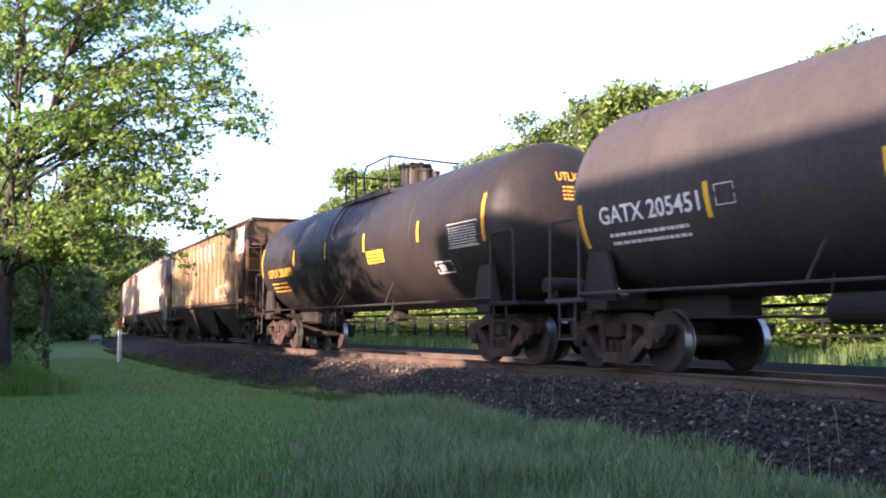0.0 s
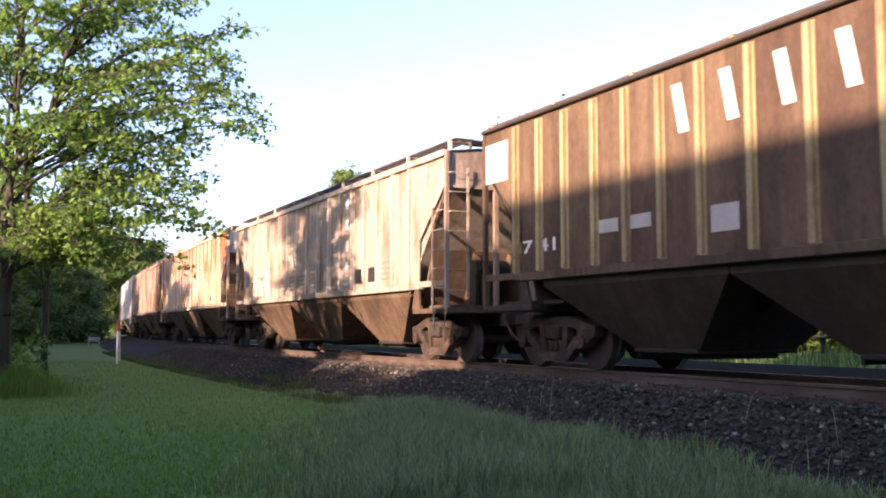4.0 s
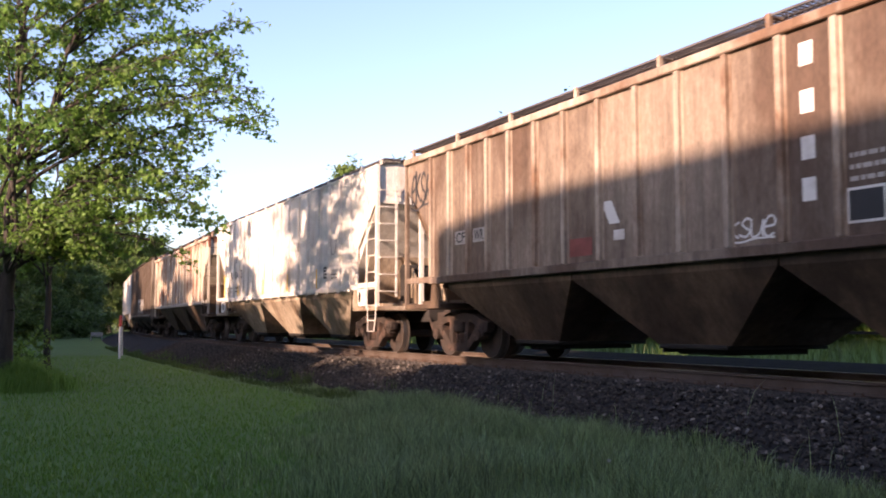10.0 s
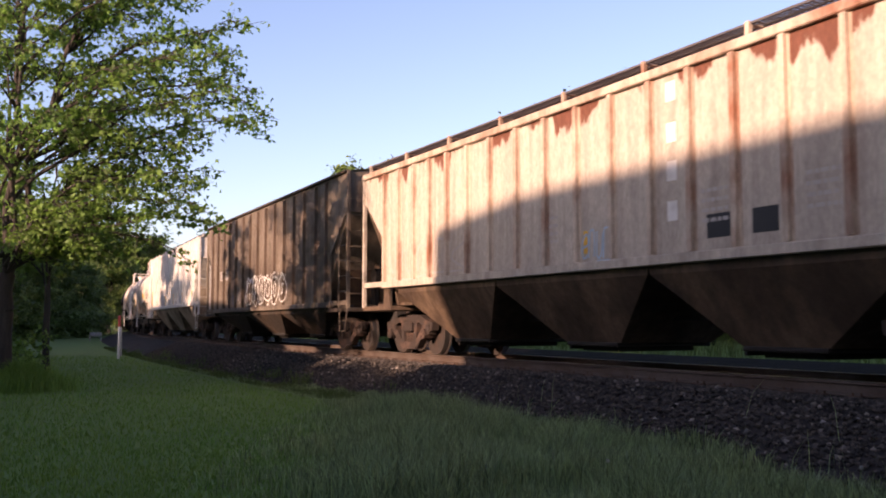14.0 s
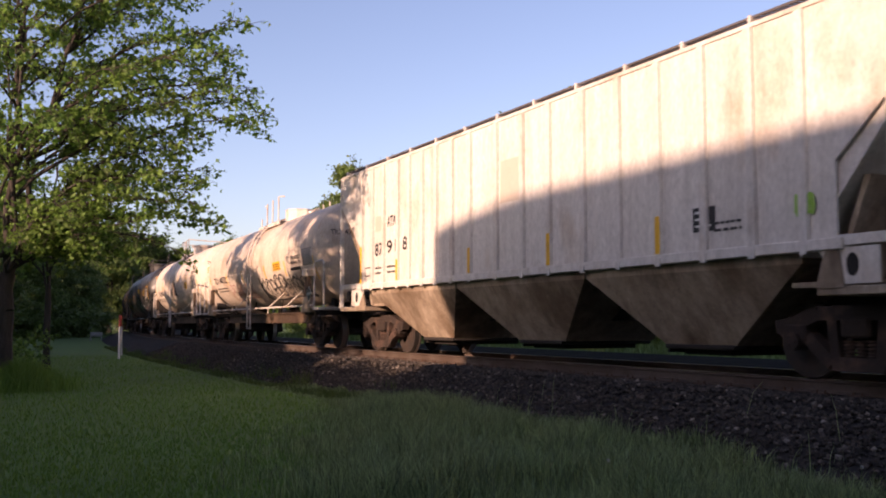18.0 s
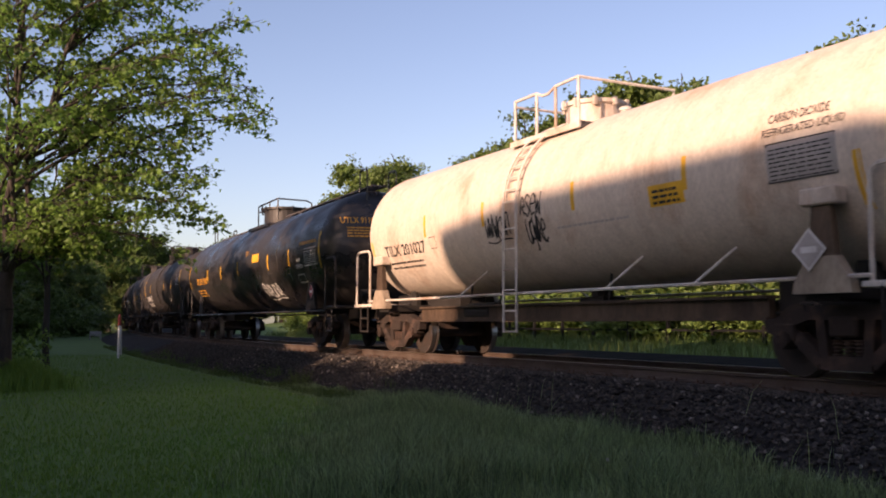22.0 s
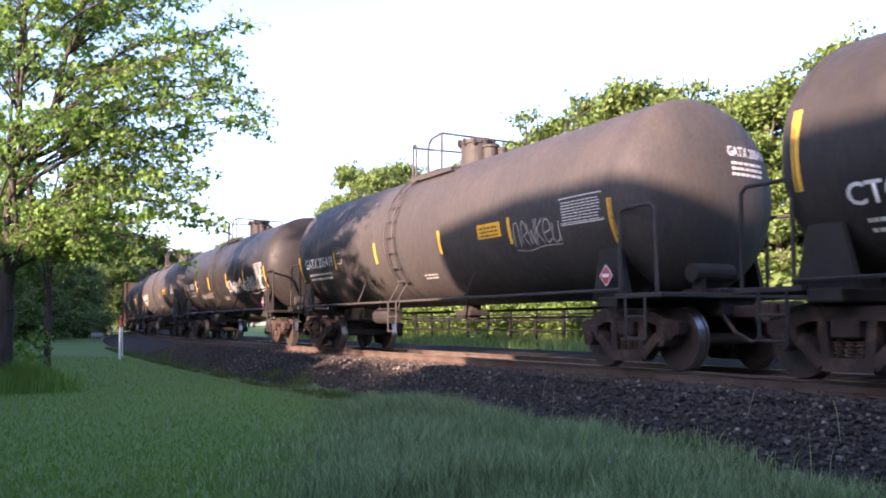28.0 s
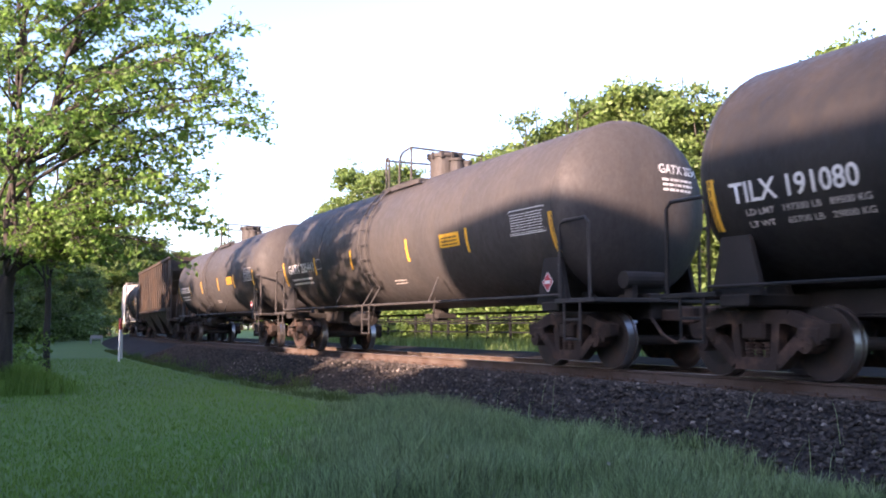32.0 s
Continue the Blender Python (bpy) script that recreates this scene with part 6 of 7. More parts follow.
def leaf_mesh(name, centres, size, material, rng, flat=0.9, droop=0.25):
    """Many small folded leaves at the given places, joined into one mesh."""
    n = len(centres)
    c = np.array(centres)
    k = size * rng.uniform(0.6, 1.35, (n, 1))
    up = rng.normal(0, flat, (n, 3))
    up[:, 2] += 1
    up /= np.linalg.norm(up, axis=1, keepdims=True)
    d = rng.normal(0, 1, (n, 3))
    d[:, 2] -= droop
    d -= up * np.sum(d * up, axis=1, keepdims=True)
    d /= np.linalg.norm(d, axis=1, keepdims=True)
    s = np.cross(up, d)
    drop = up * k * 0.18
    v = np.empty((n, 5, 3))
    v[:, 0] = c - d * k * 0.5
    v[:, 1] = c + s * k * 0.48 - drop - d * k * 0.05
    v[:, 2] = c + d * k * 0.62 - drop * 0.4
    v[:, 3] = c - s * k * 0.48 - drop - d * k * 0.05
    v[:, 4] = c + up * k * 0.02 + d * k * 0.1
    o = np.arange(n)[:, None] * 5
    f = np.concatenate([o + np.array([0, 1, 4]), o + np.array([1, 2, 4]), o + np.array([2, 3, 4]), o + np.array([3, 0, 4])])
    me = bpy.data.meshes.new(name)
    me.from_pydata(v.reshape(-1, 3).tolist(), [], f.tolist())
    me.materials.append(material)
    return me


def limb(bm, p, q, r0, r1, rng, sag=0.0, wob=0.06, n=5):
    """A tapered, slightly crooked branch; returns its points."""
    p, q = Vector(p), Vector(q)
    length = (q - p).length
    pts = []
    for i in range(n + 1):
        t = i / n
        j = Vector((rng.normal(), rng.normal(), rng.normal())) * wob * length * (0 if i == 0 else 0.5)
        pts.append(p.lerp(q, t) + Vector((0, 0, -sag * length * t * t + 0.12 * length * math.sin(math.pi * t))) + j)
    for i in range(n):
        rod(bm, pts[i], pts[i + 1], r0 + (r1 - r0) * i / n, 7, r0 + (r1 - r0) * (i + 1) / n, False)
    return pts


def tree(name, label, at, height, crown_r, seed, leaves, leaf, material, trunk_r=0.16, base=0.22, stems=4, limbs=None, limb_count=30, spray=0.55, low=0.2):
    """A tree with limbs that bear sprays of leaves in layers. limbs: (height, way in degrees, reach) set by hand, besides the random ones."""
    rng = np.random.default_rng(seed)
    root = thing(name, label, "tree", "", m=pose(*at))
    bm = bmesh.new()
    crotch = Vector((0, 0, height * base))
    limb(bm, (0, 0, -0.3), crotch, trunk_r * 1.25, trunk_r, rng, 0, 0.01, 4)
    for k in range(5):
        a = 1.26 * k
        rod(bm, (0.75 * trunk_r * math.cos(a), 0.75 * trunk_r * math.sin(a), 0.35), (2.1 * trunk_r * math.cos(a), 2.1 * trunk_r * math.sin(a), -0.2), trunk_r * 0.5, 6, trunk_r * 0.35, False)
    axes = []
    for k in range(stems):
        a = 2 * math.pi * (k + rng.uniform(-0.25, 0.25)) / stems
        lean = crown_r * rng.uniform(0.1, 0.38) if k else crown_r * 0.05
        tip = Vector((lean * math.cos(a), lean * math.sin(a), height * rng.uniform(0.8, 0.97) if k else height))
        axes.append(limb(bm, crotch, tip, trunk_r * 0.62, trunk_r * 0.12, rng, 0, 0.035, 7))
    centres = []
    todo = list(limbs or [])
    for _ in range(limb_count):
        z = height * rng.uniform(low, 0.97)
        t = (z / height - low) / (1 - low)
        reach = crown_r * (0.55 + 0.55 * math.sin(math.pi * min(max(t * 0.85 + 0.12, 0), 1))) * rng.uniform(0.55, 1.05) * (1.0 if t < 0.8 else 0.7)
        todo.append((z, rng.uniform(0, 360), reach))
    total = sum(r for _, _, r in todo)
    for z, way, reach in todo:
        ax = axes[int(rng.integers(len(axes)))]
        zs = max(z - 0.28 * reach, crotch.z)
        foot = min(ax, key=lambda p: abs(p.z - zs))
        a = radians(way)
        tip = Vector((reach * math.cos(a), reach * math.sin(a), z))
        pts = limb(bm, foot, tip, trunk_r * 0.24, 0.012, rng, 0.04, 0.05, 6)
        count = int(leaves * reach / total)
        twigs = max(5, int(reach * 3.2))
        for i in range(twigs):
            t = 0.28 + 0.72 * (i + rng.uniform(0, 0.8)) / twigs
            j = min(int(t * 6), 5)
            p = pts[j].lerp(pts[j + 1], min(max(t * 6 - j, 0), 1))
            sd = Vector((rng.normal(), rng.normal(), rng.normal() * 0.42 - 0.1)).normalized() * spray * rng.uniform(0.5, 1.5) * (1.15 - 0.5 * t)
            rod(bm, p, p + sd, 0.014, 4, 0.005, False)
            m = max(4, int(count / twigs))
            for _ in range(m):
                q = rng.uniform(0.15, 1.1)
                off = rng.normal(0, 1, 3) * np.array([0.27, 0.27, 0.17]) * spray * 1.1
                centres.append((p.x + sd.x * q + off[0], p.y + sd.y * q + off[1], p.z + sd.z * q + off[2] - 0.04))
    part("trunk", bm, M_BARK, root, "grey-brown bark", smooth=True)
    part("crown", leaf_mesh("crown", centres, leaf, material, rng), material, root)
    return root


def lobed_leaves(name, centres, size, material, rng):
    """Three-lobed leaves that hang loosely from their stalks, joined into one mesh."""
    n = len(centres)
    c = np.array(centres)
    k = size * rng.uniform(0.65, 1.3, (n, 1))
    up = rng.normal(0, 0.75, (n, 3))
    up[:, 2] += 0.9
    up /= np.linalg.norm(up, axis=1, keepdims=True)
    d = rng.normal(0, 1, (n, 3))
    d[:, 2] -= 0.7
    d -= up * np.sum(d * up, axis=1, keepdims=True)
    d /= np.linalg.norm(d, axis=1, keepdims=True)
    w = np.cross(up, d)
    v = np.empty((n, 7, 3))
    for q, (x, y, z) in enumerate(((0, -0.5, 0), (0.54, -0.02, -0.2), (0.2, 0.1, -0.04), (0, 0.64, -0.16), (-0.2, 0.1, -0.04), (-0.54, -0.02, -0.2), (0, -0.1, 0.05))):
        v[:, q] = c + (w * x + d * y + up * z) * k
    o = np.arange(n)[:, None] * 7
    f = np.concatenate([o + np.array([q, (q + 1) % 6, 6]) for q in range(6)])
    me = bpy.data.meshes.new(name)
    me.from_pydata(v.reshape(-1, 3).tolist(), [], f.tolist())
    me.materials.append(material)
    return me


def maple(name, label, at, height, crotch_z, trunk_r, stems, limbs, fill, reach_of, leaf, material, seed, per_twig=5.2):
    """A maple: stems from one crotch, limbs that rise and arch over, side shoots with twigs, leaves in loose tufts.
    stems: (way, lean) at the top; limbs: (height, way, reach) of their tips; fill: count of random limbs inside reach_of(height, way)."""
    rng = np.random.default_rng(seed)
    root = thing(name, label, "tree", "", m=pose(*at))
    bm = bmesh.new()
    crotch = Vector((0, 0, crotch_z))
    limb(bm, (0, 0, -0.3), crotch, trunk_r * 1.2, trunk_r * 0.95, rng, 0, 0.012, 5)
    for k in range(5):
        a = 1.26 * k
        rod(bm, (0.7 * trunk_r * math.cos(a), 0.7 * trunk_r * math.sin(a), 0.35), (2.1 * trunk_r * math.cos(a), 2.1 * trunk_r * math.sin(a), -0.2), trunk_r * 0.5, 6, trunk_r * 0.35, False)
    axes = []
    for k, (way, lean) in enumerate(stems):
        a = radians(way)
        tip = Vector((lean * math.cos(a), lean * math.sin(a), height * (1.0 - 0.05 * k)))
        axes.append(limb(bm, crotch - Vector((0, 0, 0.25 * k)), tip, trunk_r * (0.46 - 0.05 * k), trunk_r * 0.06, rng, 0.0, 0.025, 9))
    todo = list(limbs)
    for _ in range(fill):
        z = rng.uniform(crotch_z + 0.7, height * 0.97)
        way = rng.uniform(0, 360)
        todo.append((z, way, reach_of(z, way) * rng.uniform(0.45, 0.92)))
    centres = []

    def tuft(p, d, count):
        """A twig from p along d and its leaves, thickest towards the tip."""
        rod(bm, p, p + d, 0.007, 4, 0.003, False)
        for _ in range(count):
            q = 1.1 * rng.random() ** 0.6
            off = rng.normal(0, 1, 3) * np.array([0.1, 0.1, 0.075])
            centres.append((p.x + d.x * q + off[0], p.y + d.y * q + off[1], p.z + d.z * q + off[2] - 0.05))

    for z, way, reach in todo:
        a = radians(way)
        out = Vector((math.cos(a), math.sin(a), 0))
        tip = out * (reach * 0.86) + Vector((0, 0, z))
        zs = max(z - 0.42 * reach, crotch_z + 0.1)
        ax = min(axes, key=lambda x: min((p - tip).length + 1.3 * abs(p.z - zs) for p in x) + rng.uniform(0, 0.8))
        foot = min(ax, key=lambda p: abs(p.z - zs))
        pts = limb(bm, foot, tip, 0.012 + 0.006 * reach, 0.007, rng, 0.05, 0.03, 8)
        length = sum((p - q).length for p, q in zip(pts, pts[1:]))
        count = max(4, int(length * 2.6))
        for i in range(count + 1):
            t = 0.16 + 0.84 * min(1.0, (i + rng.uniform(0, 0.6)) / count) if i < count else 1.0
            j = min(int(t * 8), 7)
            p = pts[j].lerp(pts[j + 1], t * 8 - j)
            ahead = (pts[j + 1] - pts[j]).normalized()
            side = ahead.cross(Vector((0, 0, 1))).normalized() * (1 if i % 2 else -1)
            d = (ahead * rng.uniform(0.5, 1.1) + side * rng.uniform(0.2, 0.95) * (1 if i < count else 0.1) + Vector((0, 0, rng.uniform(-0.35, 0.4)))).normalized()
            shoot = rng.uniform(0.45, 1.05) * (1.15 - 0.45 * t) * min(1.0, 0.55 + 0.12 * reach)
            sp = limb(bm, p, p + d * shoot, 0.011, 0.005, rng, 0.18, 0.05, 3)
            for m in range(6):
                u = 0.2 + 0.8 * (m + rng.uniform(0, 0.5)) / 5.5
                n = min(int(u * 3), 2)
                b = sp[n].lerp(sp[n + 1], min(u * 3 - n, 1.0))
                w = d.cross(Vector((0, 0, 1))).normalized() * (1 if m % 2 else -1)
                e = (d * rng.uniform(0.3, 1.0) + w * rng.uniform(0.3, 0.9) + Vector((0, 0, rng.uniform(-0.55, 0.25)))).normalized() * rng.uniform(0.16, 0.46)
                tuft(b, e, int(per_twig * rng.uniform(0.5, 1.4)))
    part("trunk", bm, M_BARK, root, "grey-brown bark", smooth=True)
    part("crown", lobed_leaves("crown", centres, leaf, material, rng), material, root)
    return root


# the big maple beside the lawn; its branches reach out towards the track
RIGHT = math.degrees(math.atan2(0.893, 0.45))


def maple_reach(z, way):
    """The crown's reach at a height: widest low down, narrowing to the top."""
    r = 4.9 * math.sin(math.pi * min(max((z - 1.6) / 12.0, 0.08), 1.0)) ** 0.6
    return r * (0.88 + 0.12 * math.cos(radians(way - RIGHT)))


R_ = RIGHT
maple("maple_tree", "young maple with fresh green leaves beside the lawn", (-22.9, -9.28, LOW), 12.2, 2.5, 0.17,
      [(R_, 0.5), (R_ + 15, 2.4), (R_ - 60, 1.5), (R_ + 110, 1.8), (R_ - 160, 1.6)],
      [(6.2, R_, 6.0), (6.55, R_ - 4, 5.95), (7.0, R_ + 4, 5.7), (7.7, R_ + 2, 5.6), (8.0, R_ - 3, 5.6), (7.4, R_ - 8, 5.2), (6.7, R_ + 10, 4.9), (6.1, R_ - 12, 4.6), (7.2, R_ + 16, 4.4),
       (5.1, R_ + 2, 4.7), (5.4, R_ - 8, 4.3), (4.9, R_ + 12, 4.2), (3.9, R_, 4.7), (4.2, R_ - 6, 4.6), (4.4, R_ + 8, 4.2), (3.4, R_ + 3, 3.9), (3.7, R_ - 12, 3.6), (3.5, R_ + 18, 3.1),
       (8.8, R_ + 5, 3.9), (9.2, R_ - 12, 4.2), (8.5, R_ - 24, 4.4), (9.6, R_ + 20, 4.2), (5.8, R_ + 30, 4.2), (4.6, R_ - 30, 4.4), (6.6, R_ - 38, 4.6), (7.9, R_ + 38, 4.2), (5.0, R_ + 50, 4.0), (3.9, R_ - 48, 3.6),
       (9.5, R_ - 40, 2.5), (8.8, R_ + 60, 2.4), (8.2, R_ + 120, 2.6), (9.0, R_ - 90, 2.6), (7.6, R_ + 95, 2.2), (8.0, R_ - 120, 2.4), (9.8, R_ + 150, 2.5), (7.2, R_, 2.0), (8.3, R_ - 10, 2.4), (9.3, R_ + 10, 2.6), (8.6, R_ - 70, 1.6), (7.8, R_ + 40, 1.5), (6.8, R_ - 140, 2.0), (8.4, R_ + 170, 1.2), (8.9, R_ + 80, 1.3), (8.1, R_ - 60, 1.4), (9.2, R_ - 150, 1.5), (7.7, R_ + 140, 1.3), (8.6, R_ + 20, 1.5), (9.0, R_ - 25, 1.7), (7.9, R_ - 100, 1.2), (9.5, R_ + 60, 1.4), (7.3, R_ + 60, 1.2), (8.7, R_ + 120, 1.6), (8.2, R_ + 5, 1.1),
       (4.0, R_ + 60, 3.2), (5.6, R_ - 55, 3.8), (7.0, R_ - 70, 3.4), (3.3, R_ - 25, 2.6), (3.2, R_ + 30, 2.3)],
      50, maple_reach, 0.128, M_MAPLE, 21)
maple("young_maple", "slender young maple with light leaves behind the big one", (-31.0, -7.8, LOW), 8.2, 2.6, 0.09,
      [(40, 0.3), (160, 1.1), (280, 1.0)], [], 26, lambda z, way: 3.1 * math.sin(math.pi * min(max((z - 1.2) / 8.5, 0.1), 1.0)) ** 0.6, 0.16, M_MAPLE, 24, 6)

# trees that stand for the woods: each kind is built once and then copied
WOODS = [tree("broadleaf_tree", "tall broadleaf tree in spring leaf at the wood's edge", (0, 0, -50), 12.5, 4.3, 31 + k, 20000, 0.21, (M_WOOD_A, M_WOOD_B, M_WOOD_A, M_WOOD_B)[k], 0.2, 0.16, 3,
              limb_count=46, spray=0.9, low=0.1) for k in range(4)]
for w in WOODS:
    tagged(w, group="trees of the woods")


def plant(kind, x, y, scale, turn):
    z = ground_height(x, y) if abs(x) < 400 else -0.5
    t = copy_thing(WOODS[kind], pose(x, y, z - 0.1, 0, 0, turn))
    t.scale = (scale, scale, scale)
    return t


def build_woods():
    r = random.Random(17)
    # the far side of the track: a lone clump, then a bank that rises and thickens to the right
    spots = [(-80.0, 22.2, 1.2), (-84.5, 20.6, 0.98), (-77.0, 23.4, 1.2), (-88.0, 21.0, 0.8), (-51.5, 23.0, 0.78), (-50, 21.0, 0.8), (-49, 22.0, 0.88), (-48, 20.0, 0.92), (-44.5, 21.0, 0.92), (-41.5, 20.0, 0.90),
             (-38.8, 20.0, 0.92), (-36, 21.0, 0.84), (-33.5, 20.0, 0.79), (-31, 21.0, 0.76), (-29, 20.0, 0.77), (-26.5, 21.0, 0.78), (-24, 20.0, 0.80), (-21, 21.0, 0.80), (-17.5, 20.5, 0.8)]
    for i, (x, y, k) in enumerate(spots):
        plant((i * 3) % 4, x, y, k * (1.0 if i < 4 else 1.12), r.uniform(0, 360))
    for i, (x, k) in enumerate(((-78.5, 1.12), (-75.2, 1.1), (-72.5, 0.93), (-67, 0.93), (-62, 0.92), (-58, 0.94), (-54.5, 0.98))):
        plant(i % 4, x, 22.3 - 0.3 * (i % 2), k, 77.0 * i)
    for i in range(16):
        plant(r.randrange(4), -64 + 3.4 * i + r.uniform(-1, 1), 27 + r.uniform(-2, 3), r.uniform(0.62, 0.74), r.uniform(0, 360))
    # the near side: dark woods behind the lawn, up to where the track bends out of sight
    for i in range(26):
        s = -84 - 5.2 * (i % 13) + r.uniform(-1.5, 1.5)
        x, y, _ = along(s, -7.5 - 7.5 * (i // 13) - r.uniform(0, 2.5) - max(0, (s + 118) * 0.10))
        plant((1, 2, 3, 0)[i % 4], x, y, r.uniform(0.75, 1.05), r.uniform(0, 360))
    for i in range(8):
        plant((0, 2)[i % 2], -62 - 4.5 * i + r.uniform(-1, 1), -13.5 - 1.2 * i + r.uniform(-1, 1), r.uniform(0.8, 1.0), r.uniform(0, 360))
    plant(1, -46, -10.8, 0.85, 40)
    # a row beyond the edge of the view that shades the woods
    for i in range(7):
        plant((1, 3)[i % 2], -42 - 15 * i, -27 + r.uniform(-1, 1), r.uniform(0.8, 0.95), r.uniform(0, 360))
    plant(1, -34.5, -27, 1.05, 20)
    for i in range(18):
        a = radians(0.5 + 7.2 * i / 17 + r.uniform(-0.2, 0.2))
        d = r.uniform(165, 195)
        plant((1, 3, 0)[i % 3], -d * math.cos(a), EYE[1] + d * math.sin(a), r.uniform(1.2, 1.45), r.uniform(0, 360))
    for i in range(34):
        a = radians(5.5 + 8.0 * i / 33 + r.uniform(-0.2, 0.2))
        d = r.uniform(230, 270)
        plant((1, 0, 3, 2)[i % 4], -d * math.cos(a), EYE[1] + d * math.sin(a), 2.0 - 0.016 * i + r.uniform(-0.12, 0.12), r.uniform(0, 360))
    # beyond the bend
    for i in range(22):
        s = -150 - 9 * (i % 11)
        x, y, _ = along(s, (12, 22)[i // 11] + r.uniform(-2, 4))
        plant((1, 0, 3, 2)[i % 4], x, y, r.uniform(0.95, 1.35), r.uniform(0, 360))


def bush_mesh(seed, material):
    rng = np.random.default_rng(seed)
    pts = []
    for _ in range(26):
        c = rng.normal(0, 1, 3) * np.array([0.8, 0.6, 0.35]) + np.array([0, 0, 0.75])
        pts += (c + rng.normal(0, 1, (60, 3)) * np.array([0.26, 0.26, 0.2])).tolist()
    pts = [(x, y, max(z, 0.02)) for x, y, z in pts]
    return leaf_mesh("bush", pts, 0.16, material, rng, 0.6)


def build_verge():
    """Bushes and a black rail fence on the far side of the track."""
    r = random.Random(23)
    kinds = [bush_mesh(41, M_BUSH), bush_mesh(42, M_BUSH), bush_mesh(43, M_WOOD_A)]
    for i in range(90):
        x = -84 + 1.15 * i + r.uniform(-0.5, 0.5)
        x0, y0, _ = along(x)
        y = y0 + (13.6, 15.2, 17.0)[i % 3] + r.uniform(-0.6, 0.6)
        k = r.uniform(0.7, 1.1) + 0.35 * (i % 3)
        b = part("bush", kinds[i % 3], M_BUSH, at=pose(x, y, ground_height(x, y) - 0.05, 0, 0, r.uniform(0, 360)))
        b.scale = (k * 1.2, k * 1.2, k)
        tagged(b, "sunlit light green bush on the far verge", "bush", "bushes beyond the track")
    for i in range(40):
        s = -76 - 1.6 * i
        x, y, _ = along(s, -7 - r.uniform(0, 3) - max(0, (s + 110) * 0.2))
        b = part("bush", kinds[2], M_BUSH, at=pose(x, y, LOW - 0.05, 0, 0, r.uniform(0, 360)))
        k = r.uniform(1.2, 2.2)
        b.scale = (k * 1.1, k * 1.1, k)
        tagged(b, "dark green bush at the edge of the woods", "bush", "bushes at the wood's edge")
    fence = thing("rail_fence", "black post-and-rail fence beyond the track", "fence")
    bm = bmesh.new()
    box(bm, -0.06, 0.06, -0.06, 0.06, -0.3, 1.5, 0.01)
    post_me = mesh_of("post", bm, M_FENCE)
    for i in range(34):
        x = -66 + 2.4 * i
        x0, y0, a = along(x, 12.6)
        part("post", post_me, M_FENCE, fence, at=pose(x0, y0, -0.2, 0, 0, a))
        if i:
            mid = along(x - 1.2, 12.55)
            for z in (0.42, 0.86, 1.12):
                bm = bmesh.new()
                box(bm, -1.21, 1.21, -0.018, 0.018, z - 0.04, z + 0.04)
                part("rail", bm, M_FENCE, fence, at=pose(mid[0], mid[1], 0, 0, 0, mid[2]))


def build_tree_foot():
    """A shrub and a low bush beside the maple's foot."""
    me = bush_mesh(45, M_MAPLE)
    for x, y, k in ((-25.2, -9.05, 0.5), (-27.5, -8.9, 0.62)):
        b = part("bush", me, M_MAPLE, at=pose(x, y, LOW - 0.05, 0, 0, 40 * x))
        b.scale = (k, k, k * 1.2)
        tagged(b, "small leafy shrub beside the maple", "bush", "shrubs under the maple")


def build_post():
    m_w = mat("white_post_paint", (0.75, 0.74, 0.72), 0.5, vary=0.12, size=4, bump=0.15)
    m_r = mat("red_post_paint", (0.50, 0.06, 0.05), 0.5, vary=0.15, size=4, bump=0.15)
    p = thing("marker_post", "white marker post with a red top beside the lawn", "post", m=pose(-41.6, -4.2, LOW, 0, 0, -30))
    bm = bmesh.new()
    prism(bm, [(0.0, -0.2), (0.10, -0.2), (0.075, 1.32), (-0.055, 1.32)], -0.03, 0.03)
    part("stake", bm, m_w, p)
    bm = bmesh.new()
    prism(bm, [(-0.15, 0.12), (-0.06, 0.12), (-0.02, 1.3), (-0.075, 1.3)], 0.035, 0.07)
    part("back_strip", bm, m_w, p)
    bm = bmesh.new()
    prism(bm, [(-0.085, 1.32), (0.085, 1.32), (0.085, 1.70), (0.045, 1.78), (-0.045, 1.78), (-0.085, 1.70)], -0.036, 0.036)
    part("red_top", bm, m_r, p, "red painted top")
    # a pale bench far off at the edge of the woods
    b = thing("garden_bench", "weathered pale garden bench at the edge of the woods", "bench", m=pose(-88, 0.5, LOW, 0, 0, 78))
    m_w = mat("weathered_bench_wood", (0.30, 0.31, 0.29), 0.8, vary=0.2, size=4, bump=0.3)
    for z0, z1, y0, y1, nm in ((0.32, 0.37, -0.2, 0.2, "seat"), (0.42, 0.72, 0.18, 0.22, "backrest")):
        bm = bmesh.new()
        box(bm, -0.5, 0.5, y0, y1, z0, z1, 0.01)
        part(nm, bm, m_w, b)
    for x in (-0.44, 0.44):
        for y in (-0.16, 0.18):
            bm = bmesh.new()
            box(bm, x - 0.04, x + 0.04, y - 0.03, y + 0.03, -0.02, 0.33)
            part("leg", bm, m_w, b)


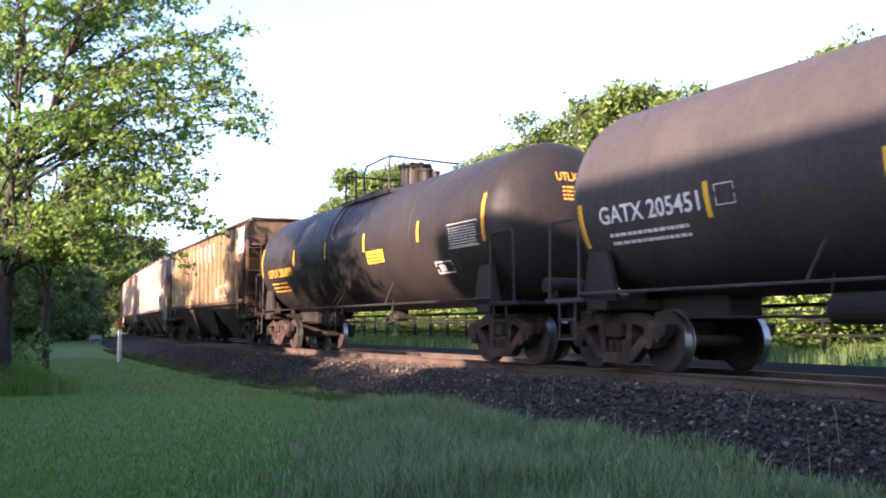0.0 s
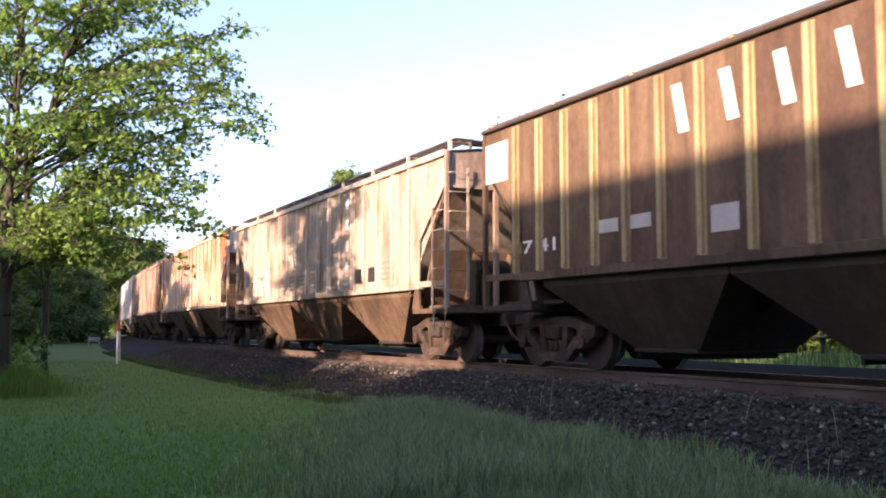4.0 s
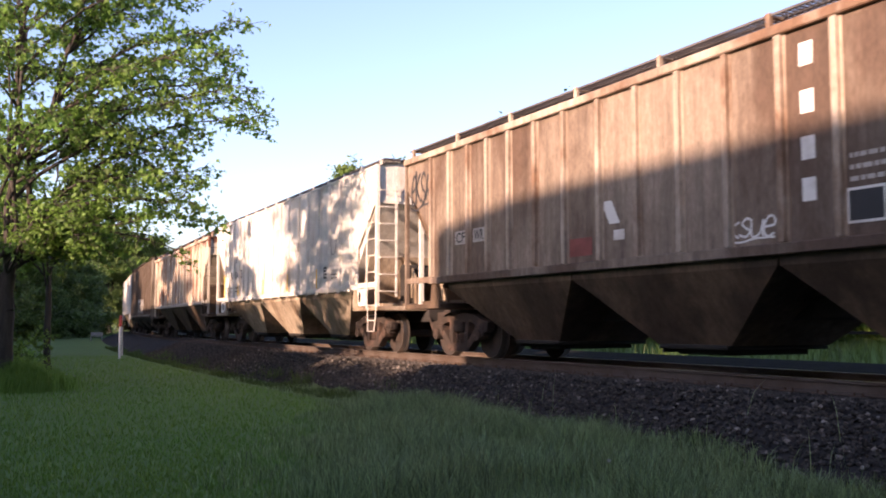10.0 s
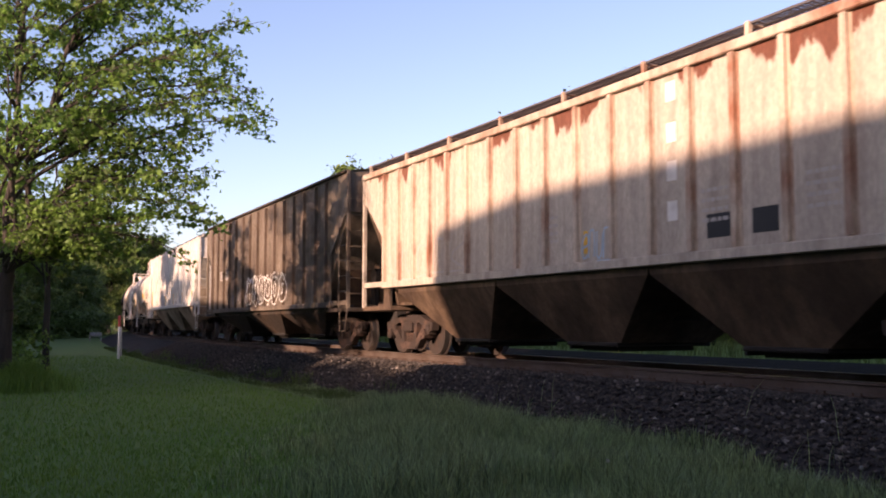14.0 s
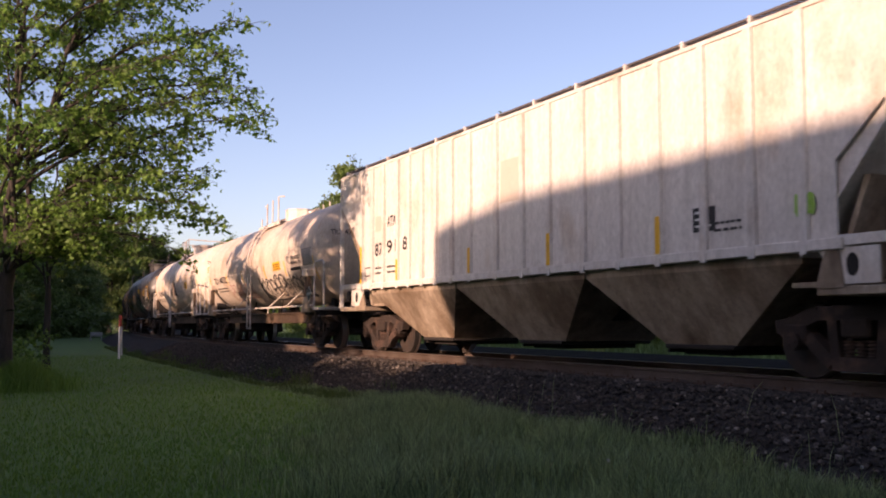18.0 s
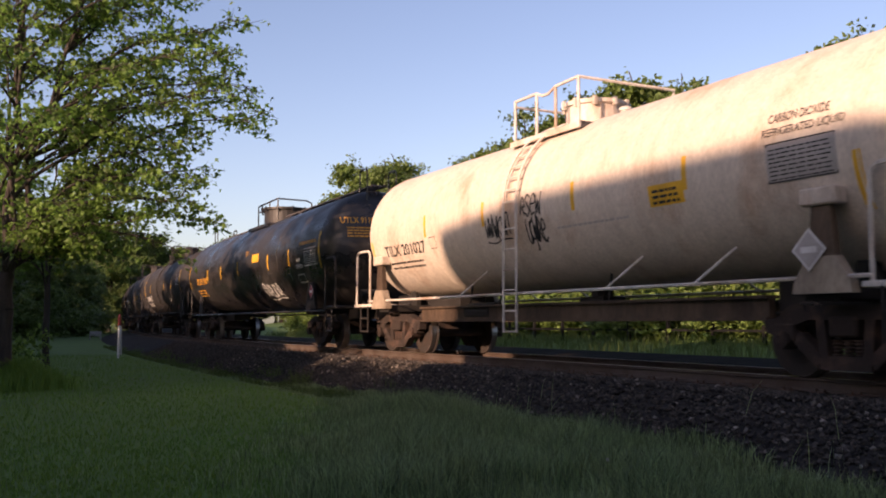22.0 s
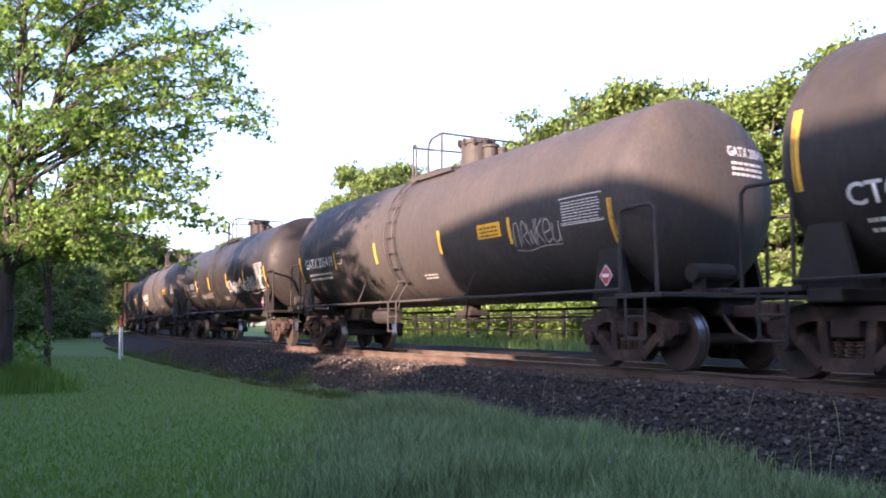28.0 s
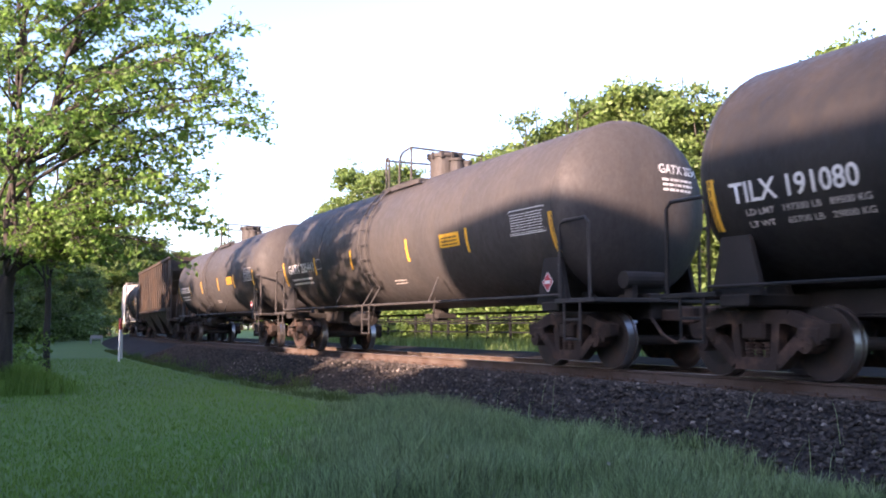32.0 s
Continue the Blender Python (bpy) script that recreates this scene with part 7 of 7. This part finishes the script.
def build_behind():
    """Plain unseen walls, added behind the camera in place of a house front and a garden wall: they close the place and
    keep the low sun off the lawn.
    """
    m = mat("shade_wall_grey", (0.26, 0.25, 0.23), 0.8, vary=0.15, size=2, bump=0.3)
    bm = bmesh.new()
    prism(bm, [(-10.6, -1.2), (-10.6, 7.95), (-7.6, 8.25), (16, 8.5), (16, -1.2)], -18.7, -18.4)
    tagged(part("wall_house", bm, m), "plain unseen wall added behind the viewer to shade the cars", "wall", kind="structure")
    bm = bmesh.new()
    box(bm, 2.6, 2.9, -18.35, -5.8, -1.2, 9.0)
    tagged(part("wall_house_side", bm, m), "plain unseen wall added beside the viewer to block light", "wall", kind="structure")
    m2 = mat("shade_wall_olive", (0.12, 0.14, 0.07), 0.9, vary=0.3, size=2, bump=0.6)
    bm = bmesh.new()
    prism(bm, [(-17.4, -1.2), (-17.4, 3.25), (-11.2, 3.25), (-11.2, -1.2)], -15.8, -15.5)
    tagged(part("wall_garden_low", bm, m2), "low plain unseen wall added behind the viewer to cast shade", "wall", kind="structure")
    # the notch near x = -37 lets the sun through to the marker post
    bm = bmesh.new()
    prism(bm, [(-37.55, -1.2), (-37.55, 2.9), (-36.55, 2.9), (-36.55, 6.3), (-30.0, 6.0), (-26.5, 5.7), (-24.0, 4.5), (-17.45, 4.2), (-17.45, -1.2)], -15.8, -15.5)
    tagged(part("wall_garden_high", bm, m2), "tall plain unseen wall added beside the lawn to cast shade", "wall", kind="structure")
    bm = bmesh.new()
    prism(bm, [(-140, -1.2), (-140, 5.2), (-78, 5.4), (-64, 6.7), (-37.57, 6.3), (-37.57, -1.2)], -15.8, -15.5)
    tagged(part("wall_garden_far", bm, m2), "tall plain unseen wall added beyond a lower stretch to cast shade", "wall", kind="structure")
    # unseen leaves added over the low wall, thinning towards the top, to dapple the sun
    rng = np.random.default_rng(77)
    pts = []
    while len(pts) < 5200:
        x, z = rng.uniform(-17.4, -11.2), rng.uniform(2.9, 4.5)
        top = 4.05 + 0.45 * noise.noise((x * 0.9, 3.0, 0.0)) + 0.25 * noise.noise((x * 3.1, 1.0, 0.0))
        if z < top and rng.random() < 1.1 - (z - 2.9) / (top - 2.7) * 0.75:
            pts.append((x, rng.uniform(-16.0, -15.3), z))
    h = part("hedge", leaf_mesh("hedge", pts, 0.13, M_BUSH, rng), M_BUSH)
    tagged(h, "loose unseen leaves added over the low wall to dapple the light", "hedge")


build_woods()
for w in WOODS:
    for o in (*w.children_recursive, w):
        bpy.data.objects.remove(o)
build_verge()
build_tree_foot()
build_post()
build_behind()


# ---- what moves ----
def run(t):
    """How far the train has come at t seconds, from its place at 16 s; it gains speed a little."""
    return 8.6286 * (t - 16) + 0.00955 * (t - 16) ** 2


def motions():
    for car, u in CARS:
        rows = []
        for k in range(33):
            x, y, a = along(u + run(k))
            rows.append((k, pose(x, y, 0, 0, 0, a)))
        walk(car, rows)
    # wheels roll while their car is near
    for w, dx, u in WHEELSETS:
        times = [k / 15 for k in range(481) if -78 < u + run(k / 15) < 14]
        if len(times) < 2:
            times = [0, 32]
        ts = sorted({0.0, 32.0, *times})
        first, last = times[0], times[-1]
        rows = []
        for t in ts:
            turn = run(min(max(t, first), last)) / TREAD_R
            rows.append((t, pose(dx, 0, TREAD_R, 0, math.degrees(turn), 0)))
        walk(w, rows)


motions()
